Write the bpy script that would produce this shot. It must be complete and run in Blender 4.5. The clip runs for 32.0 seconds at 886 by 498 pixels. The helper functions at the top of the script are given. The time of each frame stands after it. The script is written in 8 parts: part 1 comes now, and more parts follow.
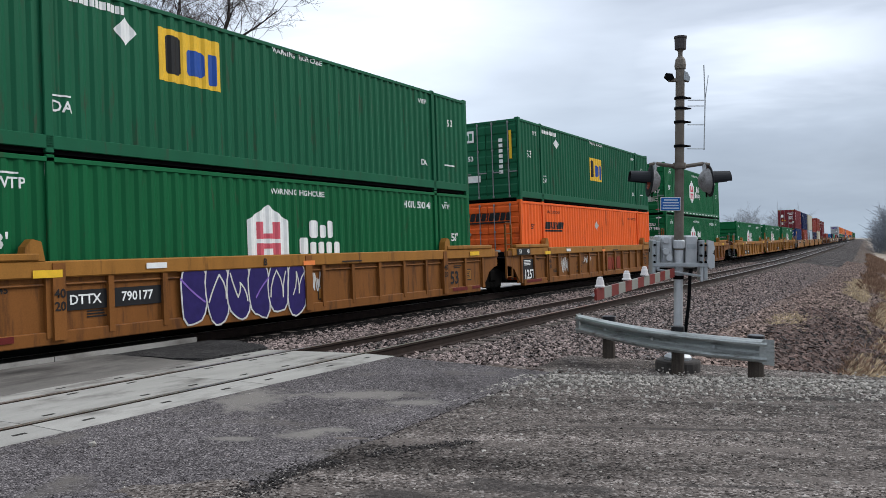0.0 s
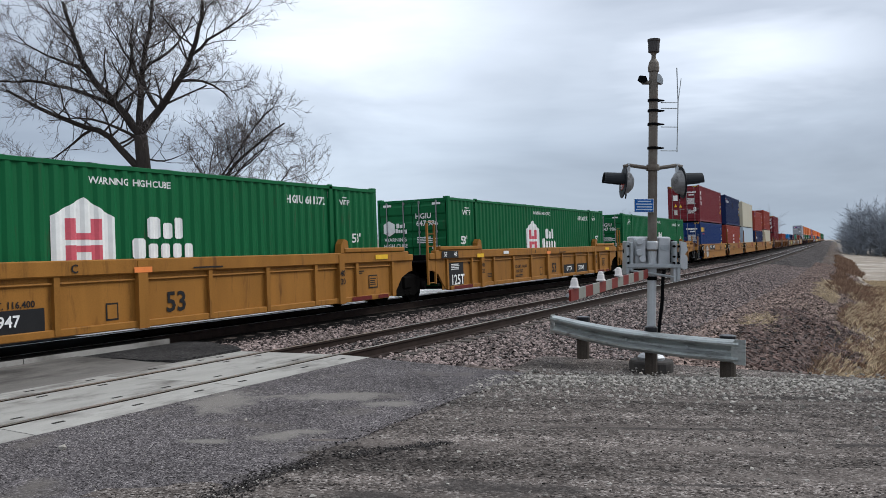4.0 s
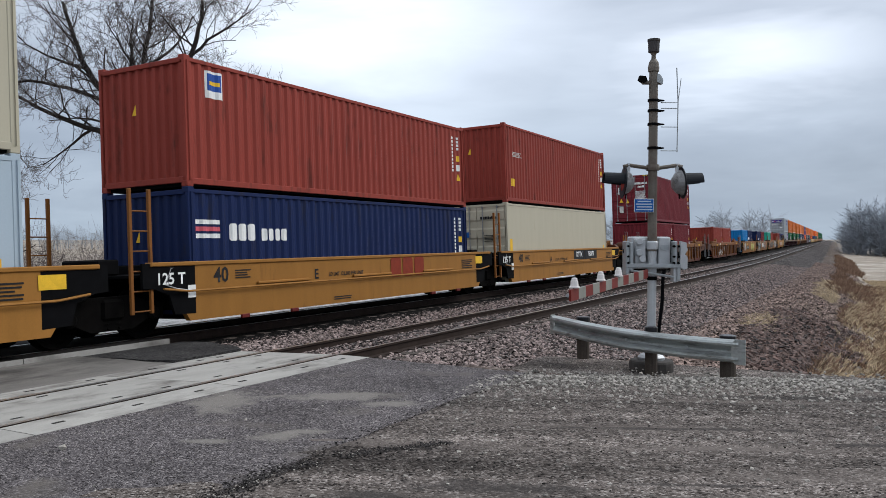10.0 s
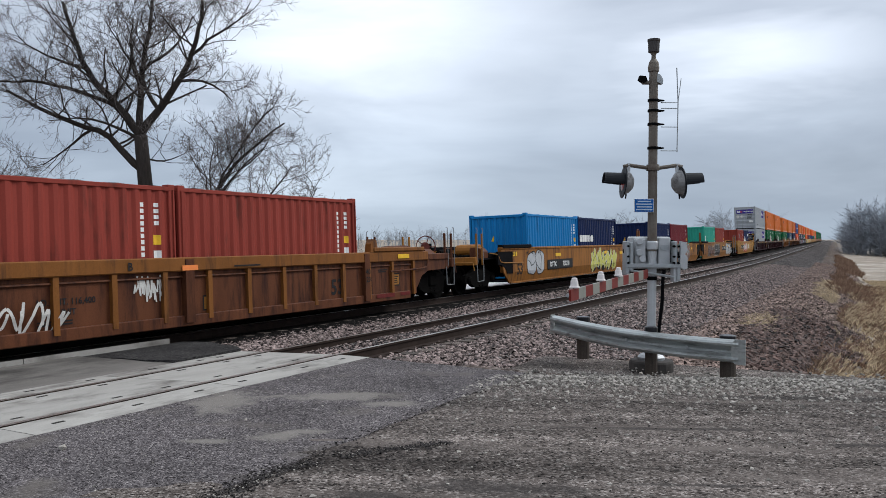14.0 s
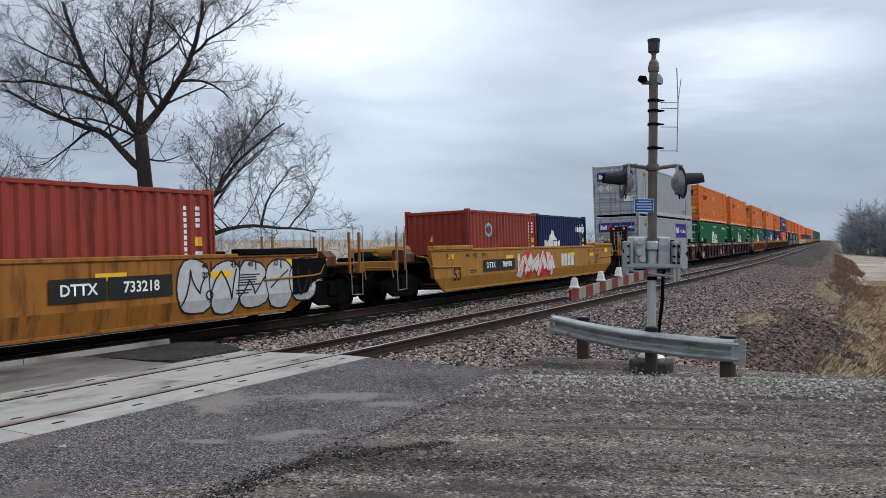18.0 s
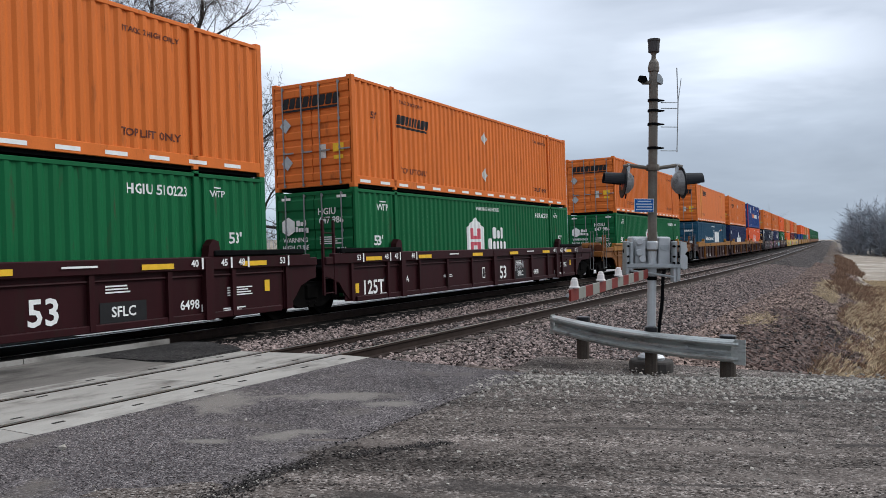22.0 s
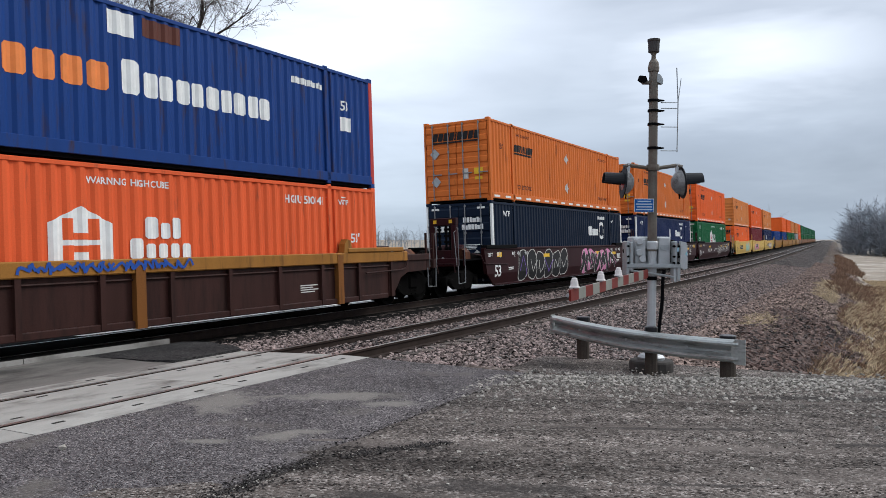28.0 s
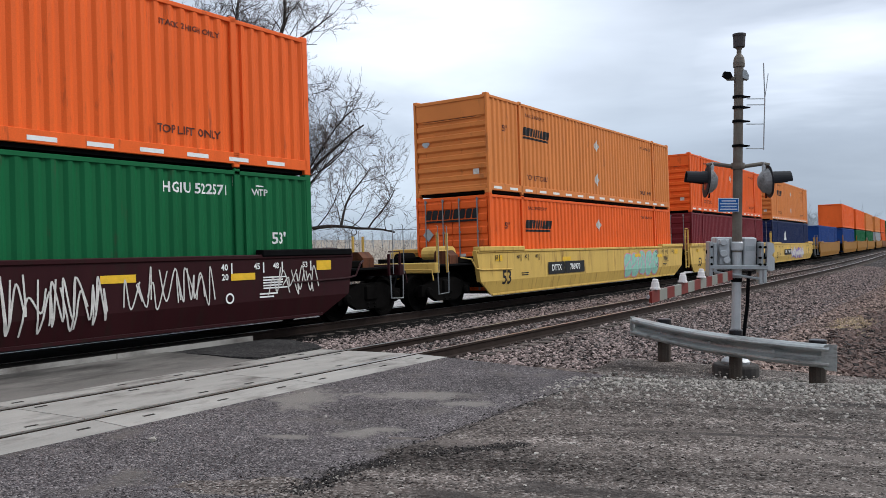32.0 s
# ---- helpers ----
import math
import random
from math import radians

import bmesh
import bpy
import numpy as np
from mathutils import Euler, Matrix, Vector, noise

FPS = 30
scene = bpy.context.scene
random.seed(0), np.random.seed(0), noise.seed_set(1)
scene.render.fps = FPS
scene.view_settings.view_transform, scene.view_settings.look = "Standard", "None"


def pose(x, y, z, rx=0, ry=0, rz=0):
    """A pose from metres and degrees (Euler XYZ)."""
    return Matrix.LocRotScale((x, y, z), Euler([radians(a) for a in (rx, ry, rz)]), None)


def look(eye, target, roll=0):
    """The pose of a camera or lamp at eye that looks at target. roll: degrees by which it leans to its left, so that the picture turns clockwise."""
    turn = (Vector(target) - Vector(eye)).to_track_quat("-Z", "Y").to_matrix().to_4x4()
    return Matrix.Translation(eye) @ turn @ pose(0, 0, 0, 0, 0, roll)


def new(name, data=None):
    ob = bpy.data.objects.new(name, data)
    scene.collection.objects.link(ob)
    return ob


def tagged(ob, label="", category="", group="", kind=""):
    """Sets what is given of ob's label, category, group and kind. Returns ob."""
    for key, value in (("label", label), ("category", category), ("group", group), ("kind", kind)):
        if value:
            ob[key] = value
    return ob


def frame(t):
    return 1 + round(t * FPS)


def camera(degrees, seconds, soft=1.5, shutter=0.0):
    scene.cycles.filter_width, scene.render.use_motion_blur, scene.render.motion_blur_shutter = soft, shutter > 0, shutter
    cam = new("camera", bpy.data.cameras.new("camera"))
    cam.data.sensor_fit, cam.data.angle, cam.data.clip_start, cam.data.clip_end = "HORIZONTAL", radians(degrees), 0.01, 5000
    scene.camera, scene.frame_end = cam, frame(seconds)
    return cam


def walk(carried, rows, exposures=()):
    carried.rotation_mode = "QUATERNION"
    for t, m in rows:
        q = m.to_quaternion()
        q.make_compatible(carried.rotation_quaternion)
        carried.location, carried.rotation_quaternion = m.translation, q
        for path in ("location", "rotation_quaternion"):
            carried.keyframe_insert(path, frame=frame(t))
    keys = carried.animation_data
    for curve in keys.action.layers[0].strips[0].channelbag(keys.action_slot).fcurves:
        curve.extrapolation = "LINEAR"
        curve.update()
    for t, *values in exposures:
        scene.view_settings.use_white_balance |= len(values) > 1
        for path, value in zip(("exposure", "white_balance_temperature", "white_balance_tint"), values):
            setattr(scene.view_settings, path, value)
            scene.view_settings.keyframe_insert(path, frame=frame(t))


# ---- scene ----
# ---- camera: a phone held at a level crossing, still but for a small pan at the start and the end ----
EYE = (0.0, 0.0, 1.897)
cam = camera(56.99, 32.0, soft=0.6, shutter=0.0)


def aim(yaw, pitch, roll):
    y, p = radians(yaw), radians(pitch)
    way = Vector((-math.sin(y) * math.cos(p), math.cos(y) * math.cos(p), math.sin(p)))
    return look(EYE, Vector(EYE) + way * 20, roll)


HOLD = (28.09, -0.711, -0.05)
PAN_IN = ((0.0, 1.742), (0.1, 1.33), (0.2, 1.07), (0.3, 0.82), (0.4, 0.61), (0.5, 0.48), (0.6, 0.36), (0.8, 0.22), (1.0, 0.15), (1.5, 0.04), (2.0, 0.0))
PAN_OUT = ((29.5, 0.0), (30.0, -0.04), (30.5, -0.05), (30.8, -0.02), (31.0, 0.31), (31.1, 0.64), (31.2, 1.13), (31.3, 1.6), (31.4, 2.11),
           (31.5, 2.65), (31.6, 3.19), (31.7, 3.77), (31.8, 4.35), (32.0, 5.435))
walk(cam, [(t, aim(HOLD[0] + d, HOLD[1] - 0.036 * d, HOLD[2] - 0.036 * d)) for t, d in PAN_IN]
     + [(t, aim(HOLD[0] + d, HOLD[1] + 0.004 * d, HOLD[2] + 0.011 * d)) for t, d in PAN_OUT],
     exposures=((0.0, 0.55, 6350, 8.5), (3.0, 0.47, 6350, 8.5), (8.0, 0.51, 6350, 8.5), (14.0, 0.46, 6350, 8.5), (18.0, 0.42, 6350, 8.5), (20.0, 0.44, 6350, 8.5), (23.0, 0.56, 6350, 8.5), (25.0, 0.47, 6350, 8.5), (28.0, 0.54, 6350, 8.5), (32.0, 0.54, 6350, 8.5)))

# ---- world: an overcast winter sky ----
world = bpy.data.worlds.new("overcast_sky")
scene.world = world
world.use_nodes = True


def wire(tree, a, out, b, inp):
    tree.links.new(a.outputs[out], b.inputs[inp])


def ramp(tree, stops, fac=None):
    r = tree.nodes.new("ShaderNodeValToRGB")
    els = r.color_ramp.elements
    while len(els) < len(stops):
        els.new(0.5)
    for e, (p, c) in zip(els, stops):
        e.position, e.color = p, (*c, 1)
    if fac is not None:
        tree.links.new(fac, r.inputs[0])
    return r


def build_world():
    t = world.node_tree
    n = t.nodes
    bg = n["Background"]
    sky = n.new("ShaderNodeTexSky")
    sky.sky_type, sky.sun_disc, sky.sun_elevation, sky.sun_rotation = "NISHITA", False, radians(41), radians(42)
    sky.air_density, sky.dust_density = 1.5, 4.0
    co = n.new("ShaderNodeTexCoord")
    sep = n.new("ShaderNodeSeparateXYZ")
    wire(t, co, "Generated", sep, 0)
    # cloud deck: grey-blue low down, brighter overhead
    base = ramp(t, [(0.0, (0.325, 0.385, 0.460)), (0.05, (0.310, 0.365, 0.445)), (0.11, (0.285, 0.335, 0.418)), (0.18, (0.340, 0.387, 0.470)), (0.27, (0.41, 0.455, 0.54)), (0.45, (0.66, 0.71, 0.79)), (1.0, (0.93, 1.0, 1.10))], sep.outputs[2])
    mp = n.new("ShaderNodeMapping")
    mp.inputs["Scale"].default_value = (1.5, 1.5, 7.0)
    mp.inputs["Location"].default_value = (0.35, 0.1, 0.2)
    wire(t, co, "Generated", mp, 0)
    nz = n.new("ShaderNodeTexNoise")
    nz.inputs["Scale"].default_value, nz.inputs["Detail"].default_value, nz.inputs["Roughness"].default_value, nz.inputs["Distortion"].default_value = 1.5, 5.0, 0.55, 0.3
    wire(t, mp, 0, nz, "Vector")
    cl = ramp(t, [(0.30, (0.80, 0.81, 0.83)), (0.5, (1.0, 1.0, 1.0)), (0.70, (1.22, 1.21, 1.19))], nz.outputs[0])

    def times(a, c):
        m = n.new("ShaderNodeMix")
        m.data_type, m.blend_type = "RGBA", "MULTIPLY"
        m.inputs[0].default_value = 1.0
        t.links.new(a, m.inputs[6])
        t.links.new(c, m.inputs[7])
        return m.outputs[2]

    out = times(base.outputs[0], cl.outputs[0])
    # two thin places in the cloud, wider than high, their rims broken by the noise
    wob = n.new("ShaderNodeVectorMath")
    wob.operation = "MULTIPLY_ADD"
    wob.inputs[1].default_value = (0.22, 0.22, 0.22)
    wire(t, nz, "Color", wob, 0)
    wire(t, co, "Generated", wob, 2)
    for centre, flat, stops in (((-0.543, 0.811, 0.235), 1.1, [(0.0, (2.1, 1.98, 1.82)), (0.10, (1.85, 1.78, 1.68)), (0.26, (1.18, 1.17, 1.15)), (0.42, (1, 1, 1))]),
                                ((-0.115, 0.977, 0.185), 2.0, [(0.0, (2.1, 1.98, 1.82)), (0.06, (1.75, 1.68, 1.6)), (0.16, (1.12, 1.11, 1.1)), (0.28, (1, 1, 1))])):
        sc = n.new("ShaderNodeVectorMath")
        sc.operation = "MULTIPLY"
        sc.inputs[1].default_value = (1.0, 1.0, flat)
        t.links.new(wob.outputs[0], sc.inputs[0])
        vm = n.new("ShaderNodeVectorMath")
        vm.operation = "DISTANCE"
        vm.inputs[1].default_value = (centre[0] + 0.11, centre[1] + 0.11, (centre[2] + 0.11) * flat)
        t.links.new(sc.outputs[0], vm.inputs[0])
        out = times(out, ramp(t, stops, vm.outputs["Value"]).outputs[0])
    sky_dim = n.new("ShaderNodeMix")
    sky_dim.data_type, sky_dim.blend_type = "RGBA", "MULTIPLY"
    sky_dim.inputs[0].default_value = 1.0
    t.links.new(sky.outputs[0], sky_dim.inputs[6])
    sky_dim.inputs[7].default_value = (0.08, 0.08, 0.08, 1)
    mix = n.new("ShaderNodeMix")
    mix.data_type = "RGBA"
    mix.inputs[0].default_value = 0.93
    t.links.new(sky_dim.outputs[2], mix.inputs[6])
    t.links.new(out, mix.inputs[7])
    t.links.new(mix.outputs[2], bg.inputs[0])
    bg.inputs[1].default_value = 1.0


build_world()
sun = new("sun", bpy.data.lights.new("sun", "SUN"))
sun.data.energy, sun.data.angle, sun.data.color = 1.30, radians(26), (1.0, 0.98, 0.95)
sun.matrix_world = look((41, 45, 53), (0, 0, 0))

# ---- materials ----
MATS = {}


def material(name, color, rough=0.7, metal=0.0, var=0.25, scale=6.0, fine=60.0, bump=0.15, dirt=None, dirt_amount=0.0, dirt_scale=1.2, streak=(1, 1, 1), per_object=0.0, islands=0.0, spec=0.16, dist=0.01):
    """A painted, stony or wooden surface: two scales of colour noise, stains with a shape of their own, and fine relief, in metres."""
    if name in MATS:
        return MATS[name]
    m = bpy.data.materials.new(name)
    m.use_nodes = True
    t = m.node_tree
    n = t.nodes
    b = n["Principled BSDF"]
    co = n.new("ShaderNodeTexCoord")
    mp = n.new("ShaderNodeMapping")
    mp.inputs["Scale"].default_value = streak
    wire(t, co, "Object", mp, 0)
    src = mp.outputs[0]
    if per_object:
        oi = n.new("ShaderNodeObjectInfo")
        ad = n.new("ShaderNodeVectorMath")
        ad.operation = "MULTIPLY_ADD"
        ad.inputs[1].default_value = (37, 53, 71)
        t.links.new(oi.outputs["Random"], ad.inputs[0])
        t.links.new(src, ad.inputs[2])
        src = ad.outputs[0]
    big = n.new("ShaderNodeTexNoise")
    big.inputs["Scale"].default_value, big.inputs["Detail"].default_value = scale, 5.0
    small = n.new("ShaderNodeTexNoise")
    small.inputs["Scale"].default_value, small.inputs["Detail"].default_value = fine, 3.0
    t.links.new(src, big.inputs["Vector"])
    wire(t, co, "Object", small, "Vector")
    av = n.new("ShaderNodeMath")
    av.operation = "MULTIPLY_ADD"
    av.inputs[1].default_value = 0.6
    sm = n.new("ShaderNodeMath")
    sm.operation = "MULTIPLY"
    sm.inputs[1].default_value = 0.4
    wire(t, small, 0, sm, 0)
    wire(t, big, 0, av, 0)
    t.links.new(sm.outputs[0], av.inputs[2])
    lo = tuple(c * (1 - var) for c in color)
    hi = tuple(min(1, c * (1 + var)) for c in color)
    col = ramp(t, [(0.3, lo), (0.7, hi)], av.outputs[0])
    out = col.outputs[0]
    if per_object or islands:
        hs = n.new("ShaderNodeHueSaturation")
        mr = n.new("ShaderNodeMapRange")
        k = per_object or islands
        mr.inputs[3].default_value, mr.inputs[4].default_value = 1 - k, 1 + k
        if islands:
            ge = n.new("ShaderNodeNewGeometry")
            wire(t, ge, "Random Per Island", mr, 0)
        else:
            wire(t, oi, "Random", mr, 0)
        wire(t, mr, 0, hs, "Value")
        t.links.new(out, hs.inputs["Color"])
        out = hs.outputs[0]
    if dirt:
        dn = n.new("ShaderNodeTexNoise")
        dn.inputs["Scale"].default_value, dn.inputs["Detail"].default_value, dn.inputs["Roughness"].default_value = dirt_scale, 7.0, 0.65
        t.links.new(src, dn.inputs["Vector"])
        dm = ramp(t, [(0.62 - 0.3 * dirt_amount, (0, 0, 0)), (0.80 - 0.3 * dirt_amount, (1, 1, 1))], dn.outputs[0])
        mx = n.new("ShaderNodeMix")
        mx.data_type = "RGBA"
        t.links.new(dm.outputs[0], mx.inputs[0])
        t.links.new(out, mx.inputs[6])
        mx.inputs[7].default_value = (*dirt, 1)
        out = mx.outputs[2]
    t.links.new(out, b.inputs["Base Color"])
    b.inputs["Roughness"].default_value, b.inputs["Metallic"].default_value = rough, metal
    b.inputs["Specular IOR Level"].default_value = spec
    if bump:
        bp = n.new("ShaderNodeBump")
        bp.inputs["Strength"].default_value, bp.inputs["Distance"].default_value = bump, dist
        t.links.new(av.outputs[0], bp.inputs["Height"])
        wire(t, bp, 0, b, "Normal")
    MATS[name] = m
    return m


def paint(name, color, dirt=(0.05, 0.035, 0.025), amount=0.25, rough=0.5, var=0.14):
    """Weathered paint on steel, with grime running down it."""
    return material(name, color, spec=0.10, rough=rough, var=var, scale=1.3, fine=45, bump=0.08, dirt=dirt, dirt_amount=amount, dirt_scale=2.2, streak=(1, 2.2, 0.35), per_object=0.06)


GREEN = paint("green_paint", (0.007, 0.100, 0.035), amount=0.05)
DARK_GREEN = paint("dark_green_paint", (0.010, 0.090, 0.043), amount=0.12)
ORANGE = paint("orange_paint", (0.58, 0.145, 0.030), dirt=(0.20, 0.06, 0.02), amount=0.12)
RED_ORANGE = paint("red_orange_paint", (0.72, 0.115, 0.022), dirt=(0.25, 0.05, 0.02), amount=0.1)
FADED_YELLOW = paint("faded_yellow_orange_paint", (0.62, 0.25, 0.045), dirt=(0.3, 0.1, 0.03), amount=0.15)
CORAL = paint("coral_paint", (0.70, 0.11, 0.035), dirt=(0.25, 0.06, 0.03), amount=0.1)
FADED_ORANGE = paint("faded_orange_paint", (0.60, 0.20, 0.055), dirt=(0.25, 0.09, 0.04), amount=0.1)
OXIDE = paint("oxide_red_paint", (0.235, 0.042, 0.030), dirt=(0.09, 0.025, 0.018), amount=0.22)
MAROON_BOX = paint("maroon_box_paint", (0.145, 0.020, 0.026), dirt=(0.07, 0.02, 0.02), amount=0.2)
NAVY = paint("navy_paint", (0.009, 0.018, 0.066), dirt=(0.02, 0.02, 0.03), amount=0.2)
ROYAL = paint("royal_blue_paint", (0.011, 0.044, 0.185), dirt=(0.045, 0.028, 0.030), amount=0.2)
COBALT = paint("deep_cobalt_paint", (0.007, 0.027, 0.112), dirt=(0.02, 0.02, 0.03), amount=0.1)
SKY_BLUE = paint("bright_blue_paint", (0.012, 0.17, 0.42), dirt=(0.02, 0.06, 0.12), amount=0.15)
INK = paint("ink_blue_paint", (0.005, 0.012, 0.028), dirt=(0.02, 0.02, 0.03), amount=0.15)
SLATE = paint("slate_blue_paint", (0.014, 0.060, 0.105), dirt=(0.02, 0.03, 0.04), amount=0.15)
TEAL = paint("teal_paint", (0.035, 0.30, 0.22), dirt=(0.05, 0.12, 0.09), amount=0.15)
GREY_BOX = paint("light_grey_paint", (0.315, 0.33, 0.345), dirt=(0.2, 0.2, 0.2), amount=0.02, var=0.07)
CREAM = paint("cream_paint", (0.42, 0.385, 0.295), dirt=(0.33, 0.29, 0.21), amount=-0.05, var=0.05)
ICE = paint("ice_white_paint", (0.365, 0.435, 0.495), dirt=(0.30, 0.35, 0.40), amount=-0.05, var=0.05)
CAR_TAN = paint("rail_yellow_paint", (0.270, 0.120, 0.026), dirt=(0.11, 0.048, 0.016), amount=0.20, var=0.2)
CAR_CLEAN = paint("clean_rail_yellow_paint", (0.285, 0.130, 0.030), dirt=(0.17, 0.075, 0.02), amount=0.06, var=0.14)
CAR_OCHRE = paint("weathered_ochre_paint", (0.26, 0.105, 0.022), dirt=(0.10, 0.042, 0.016), amount=0.45, var=0.25)
CAR_BROWN = paint("rusty_yellow_paint", (0.185, 0.072, 0.019), dirt=(0.075, 0.032, 0.015), amount=0.36, var=0.25)
CAR_GRIME = paint("grimy_brown_paint", (0.100, 0.036, 0.017), dirt=(0.036, 0.014, 0.010), amount=0.5, var=0.3)
CAR_GOLD = paint("gold_yellow_paint", (0.31, 0.145, 0.028), dirt=(0.16, 0.08, 0.02), amount=0.3, var=0.18)
CAR_MAROON = paint("dark_maroon_paint", (0.026, 0.0056, 0.0072), dirt=(0.02, 0.009, 0.008), amount=0.35, var=0.2)
CAR_RUST = paint("dark_rust_paint", (0.040, 0.017, 0.014), dirt=(0.024, 0.012, 0.010), amount=0.45, var=0.25)
CAR_LEMON = paint("pale_yellow_paint", (0.58, 0.38, 0.10), dirt=(0.25, 0.14, 0.04), amount=0.25)
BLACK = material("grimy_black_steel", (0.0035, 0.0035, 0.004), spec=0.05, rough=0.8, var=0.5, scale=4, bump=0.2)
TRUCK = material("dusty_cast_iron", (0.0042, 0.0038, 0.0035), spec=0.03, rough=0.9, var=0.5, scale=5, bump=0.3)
WHITE = material("white_paint", (0.72, 0.72, 0.70), rough=0.55, var=0.1, bump=0.03)
INKMARK = material("black_marking", (0.015, 0.015, 0.016), rough=0.6, var=0.2, bump=0.03)
YELLOW = material("yellow_marking", (0.70, 0.42, 0.03), rough=0.5, var=0.15, bump=0.03)
REDMARK = material("red_marking", (0.45, 0.05, 0.04), rough=0.55, var=0.15, bump=0.03)
PINKMARK = material("crimson_marking", (0.55, 0.10, 0.13), rough=0.55, var=0.15, bump=0.03)
PURPLE = material("violet_blue_marking", (0.035, 0.020, 0.20), rough=0.5, var=0.1, bump=0.03)
DARKRED = material("dark_red_marking", (0.11, 0.014, 0.012), rough=0.6, var=0.25, bump=0.03)
RUSTMARK = material("rust_red_marking", (0.20, 0.028, 0.012), rough=0.6, var=0.2, bump=0.03)
BROWNMARK = material("dark_brown_marking", (0.10, 0.03, 0.02), rough=0.55, var=0.15, bump=0.03)
ORANGEMARK = material("orange_marking", (0.75, 0.22, 0.06), rough=0.55, var=0.1, bump=0.03)
CYAN = material("pale_cyan_spray_paint", (0.16, 0.42, 0.46), rough=0.6, var=0.25, bump=0.03)
LILAC = material("lilac_spray_paint", (0.20, 0.11, 0.40), rough=0.6, var=0.2, bump=0.03)
INDIGO = material("indigo_spray_paint", (0.022, 0.014, 0.095), rough=0.6, var=0.25, bump=0.03)
SILVERSPRAY = material("silver_spray_paint", (0.42, 0.43, 0.44), rough=0.4, var=0.2, bump=0.03)
DUSTROSE = material("dusty_rose_spray_paint", (0.20, 0.10, 0.075), rough=0.6, var=0.3, bump=0.03)
MINT = material("mint_spray_paint", (0.25, 0.48, 0.38), rough=0.6, var=0.25, bump=0.03)
ROSE = material("rose_spray_paint", (0.60, 0.22, 0.38), rough=0.6, var=0.25, bump=0.03)
REDSPRAY = material("red_spray_paint", (0.50, 0.03, 0.03), rough=0.6, var=0.2, bump=0.03)
LIME = material("yellow_green_spray_paint", (0.50, 0.48, 0.12), rough=0.6, var=0.25, bump=0.03)
CHALK = material("faded_white_spray_paint", (0.52, 0.50, 0.47), rough=0.7, var=0.3, bump=0.03)
RAILTOP = material("worn_rail_head", (0.40, 0.38, 0.36), rough=0.3, metal=0.85, var=0.2, scale=3)
RAILSIDE = material("rusty_rail_side", (0.030, 0.020, 0.016), rough=0.9, var=0.35, scale=5, bump=0.3)
TIE = material("weathered_tie_wood", (0.085, 0.070, 0.060), rough=0.9, var=0.45, scale=3, fine=40, bump=0.5, streak=(0.4, 4, 4), per_object=0.3)
GALV = material("galvanised_steel", (0.36, 0.38, 0.39), rough=0.42, metal=0.5, var=0.15, scale=5, fine=30, bump=0.06, dirt=(0.22, 0.22, 0.21), dirt_amount=0.1)
ALU = material("silver_painted_case", (0.46, 0.47, 0.48), rough=0.45, metal=0.3, var=0.12, scale=6, bump=0.06, dirt=(0.18, 0.17, 0.16), dirt_amount=0.2)
POLE = material("dull_mast_steel", (0.155, 0.135, 0.115), rough=0.65, metal=0.3, var=0.25, scale=4, bump=0.1, dirt=(0.09, 0.06, 0.045), dirt_amount=0.4)
SIGNBLUE = material("blue_sign_sheet", (0.012, 0.10, 0.34), rough=0.4, var=0.06, bump=0.0)
VISOR = material("matt_black_visor", (0.012, 0.013, 0.016), rough=0.55, var=0.2, bump=0.05)
POST = material("dark_wood_post", (0.058, 0.047, 0.039), rough=0.9, var=0.4, scale=5, bump=0.5, streak=(3, 3, 0.4))
LENS = material("red_lamp_lens", (0.35, 0.06, 0.05), rough=0.2, var=0.1, bump=0.0)
LAMPCASE = material("pale_lamp_case", (0.66, 0.62, 0.60), rough=0.4, var=0.1, bump=0.03)
BARK = material("grey_brown_bark", (0.032, 0.026, 0.023), rough=0.95, var=0.4, scale=4, fine=30, bump=0.7, streak=(3, 3, 0.5), dist=0.03)
TWIG = material("bare_twig_bark", (0.105, 0.090, 0.086), rough=0.95, var=0.3, scale=4, bump=0.2)
# far woods: pale blue-grey haze put into the bark colour
HAZE_TWIG = material("haze_tinted_bare_wood", (0.27, 0.29, 0.315), rough=0.95, var=0.3, scale=0.6, bump=0.0)
NEAR_HAZE_TWIG = material("near_haze_tinted_wood", (0.20, 0.215, 0.24), rough=0.95, var=0.3, scale=0.6, bump=0.0)
DRY = material("dry_grass", (0.46, 0.36, 0.235), rough=0.95, var=0.4, scale=0.8, bump=0.0, islands=0.4)
BRUSH = material("brown_weed_stems", (0.200, 0.125, 0.085), rough=0.95, var=0.4, scale=0.8, bump=0.0, islands=0.4)


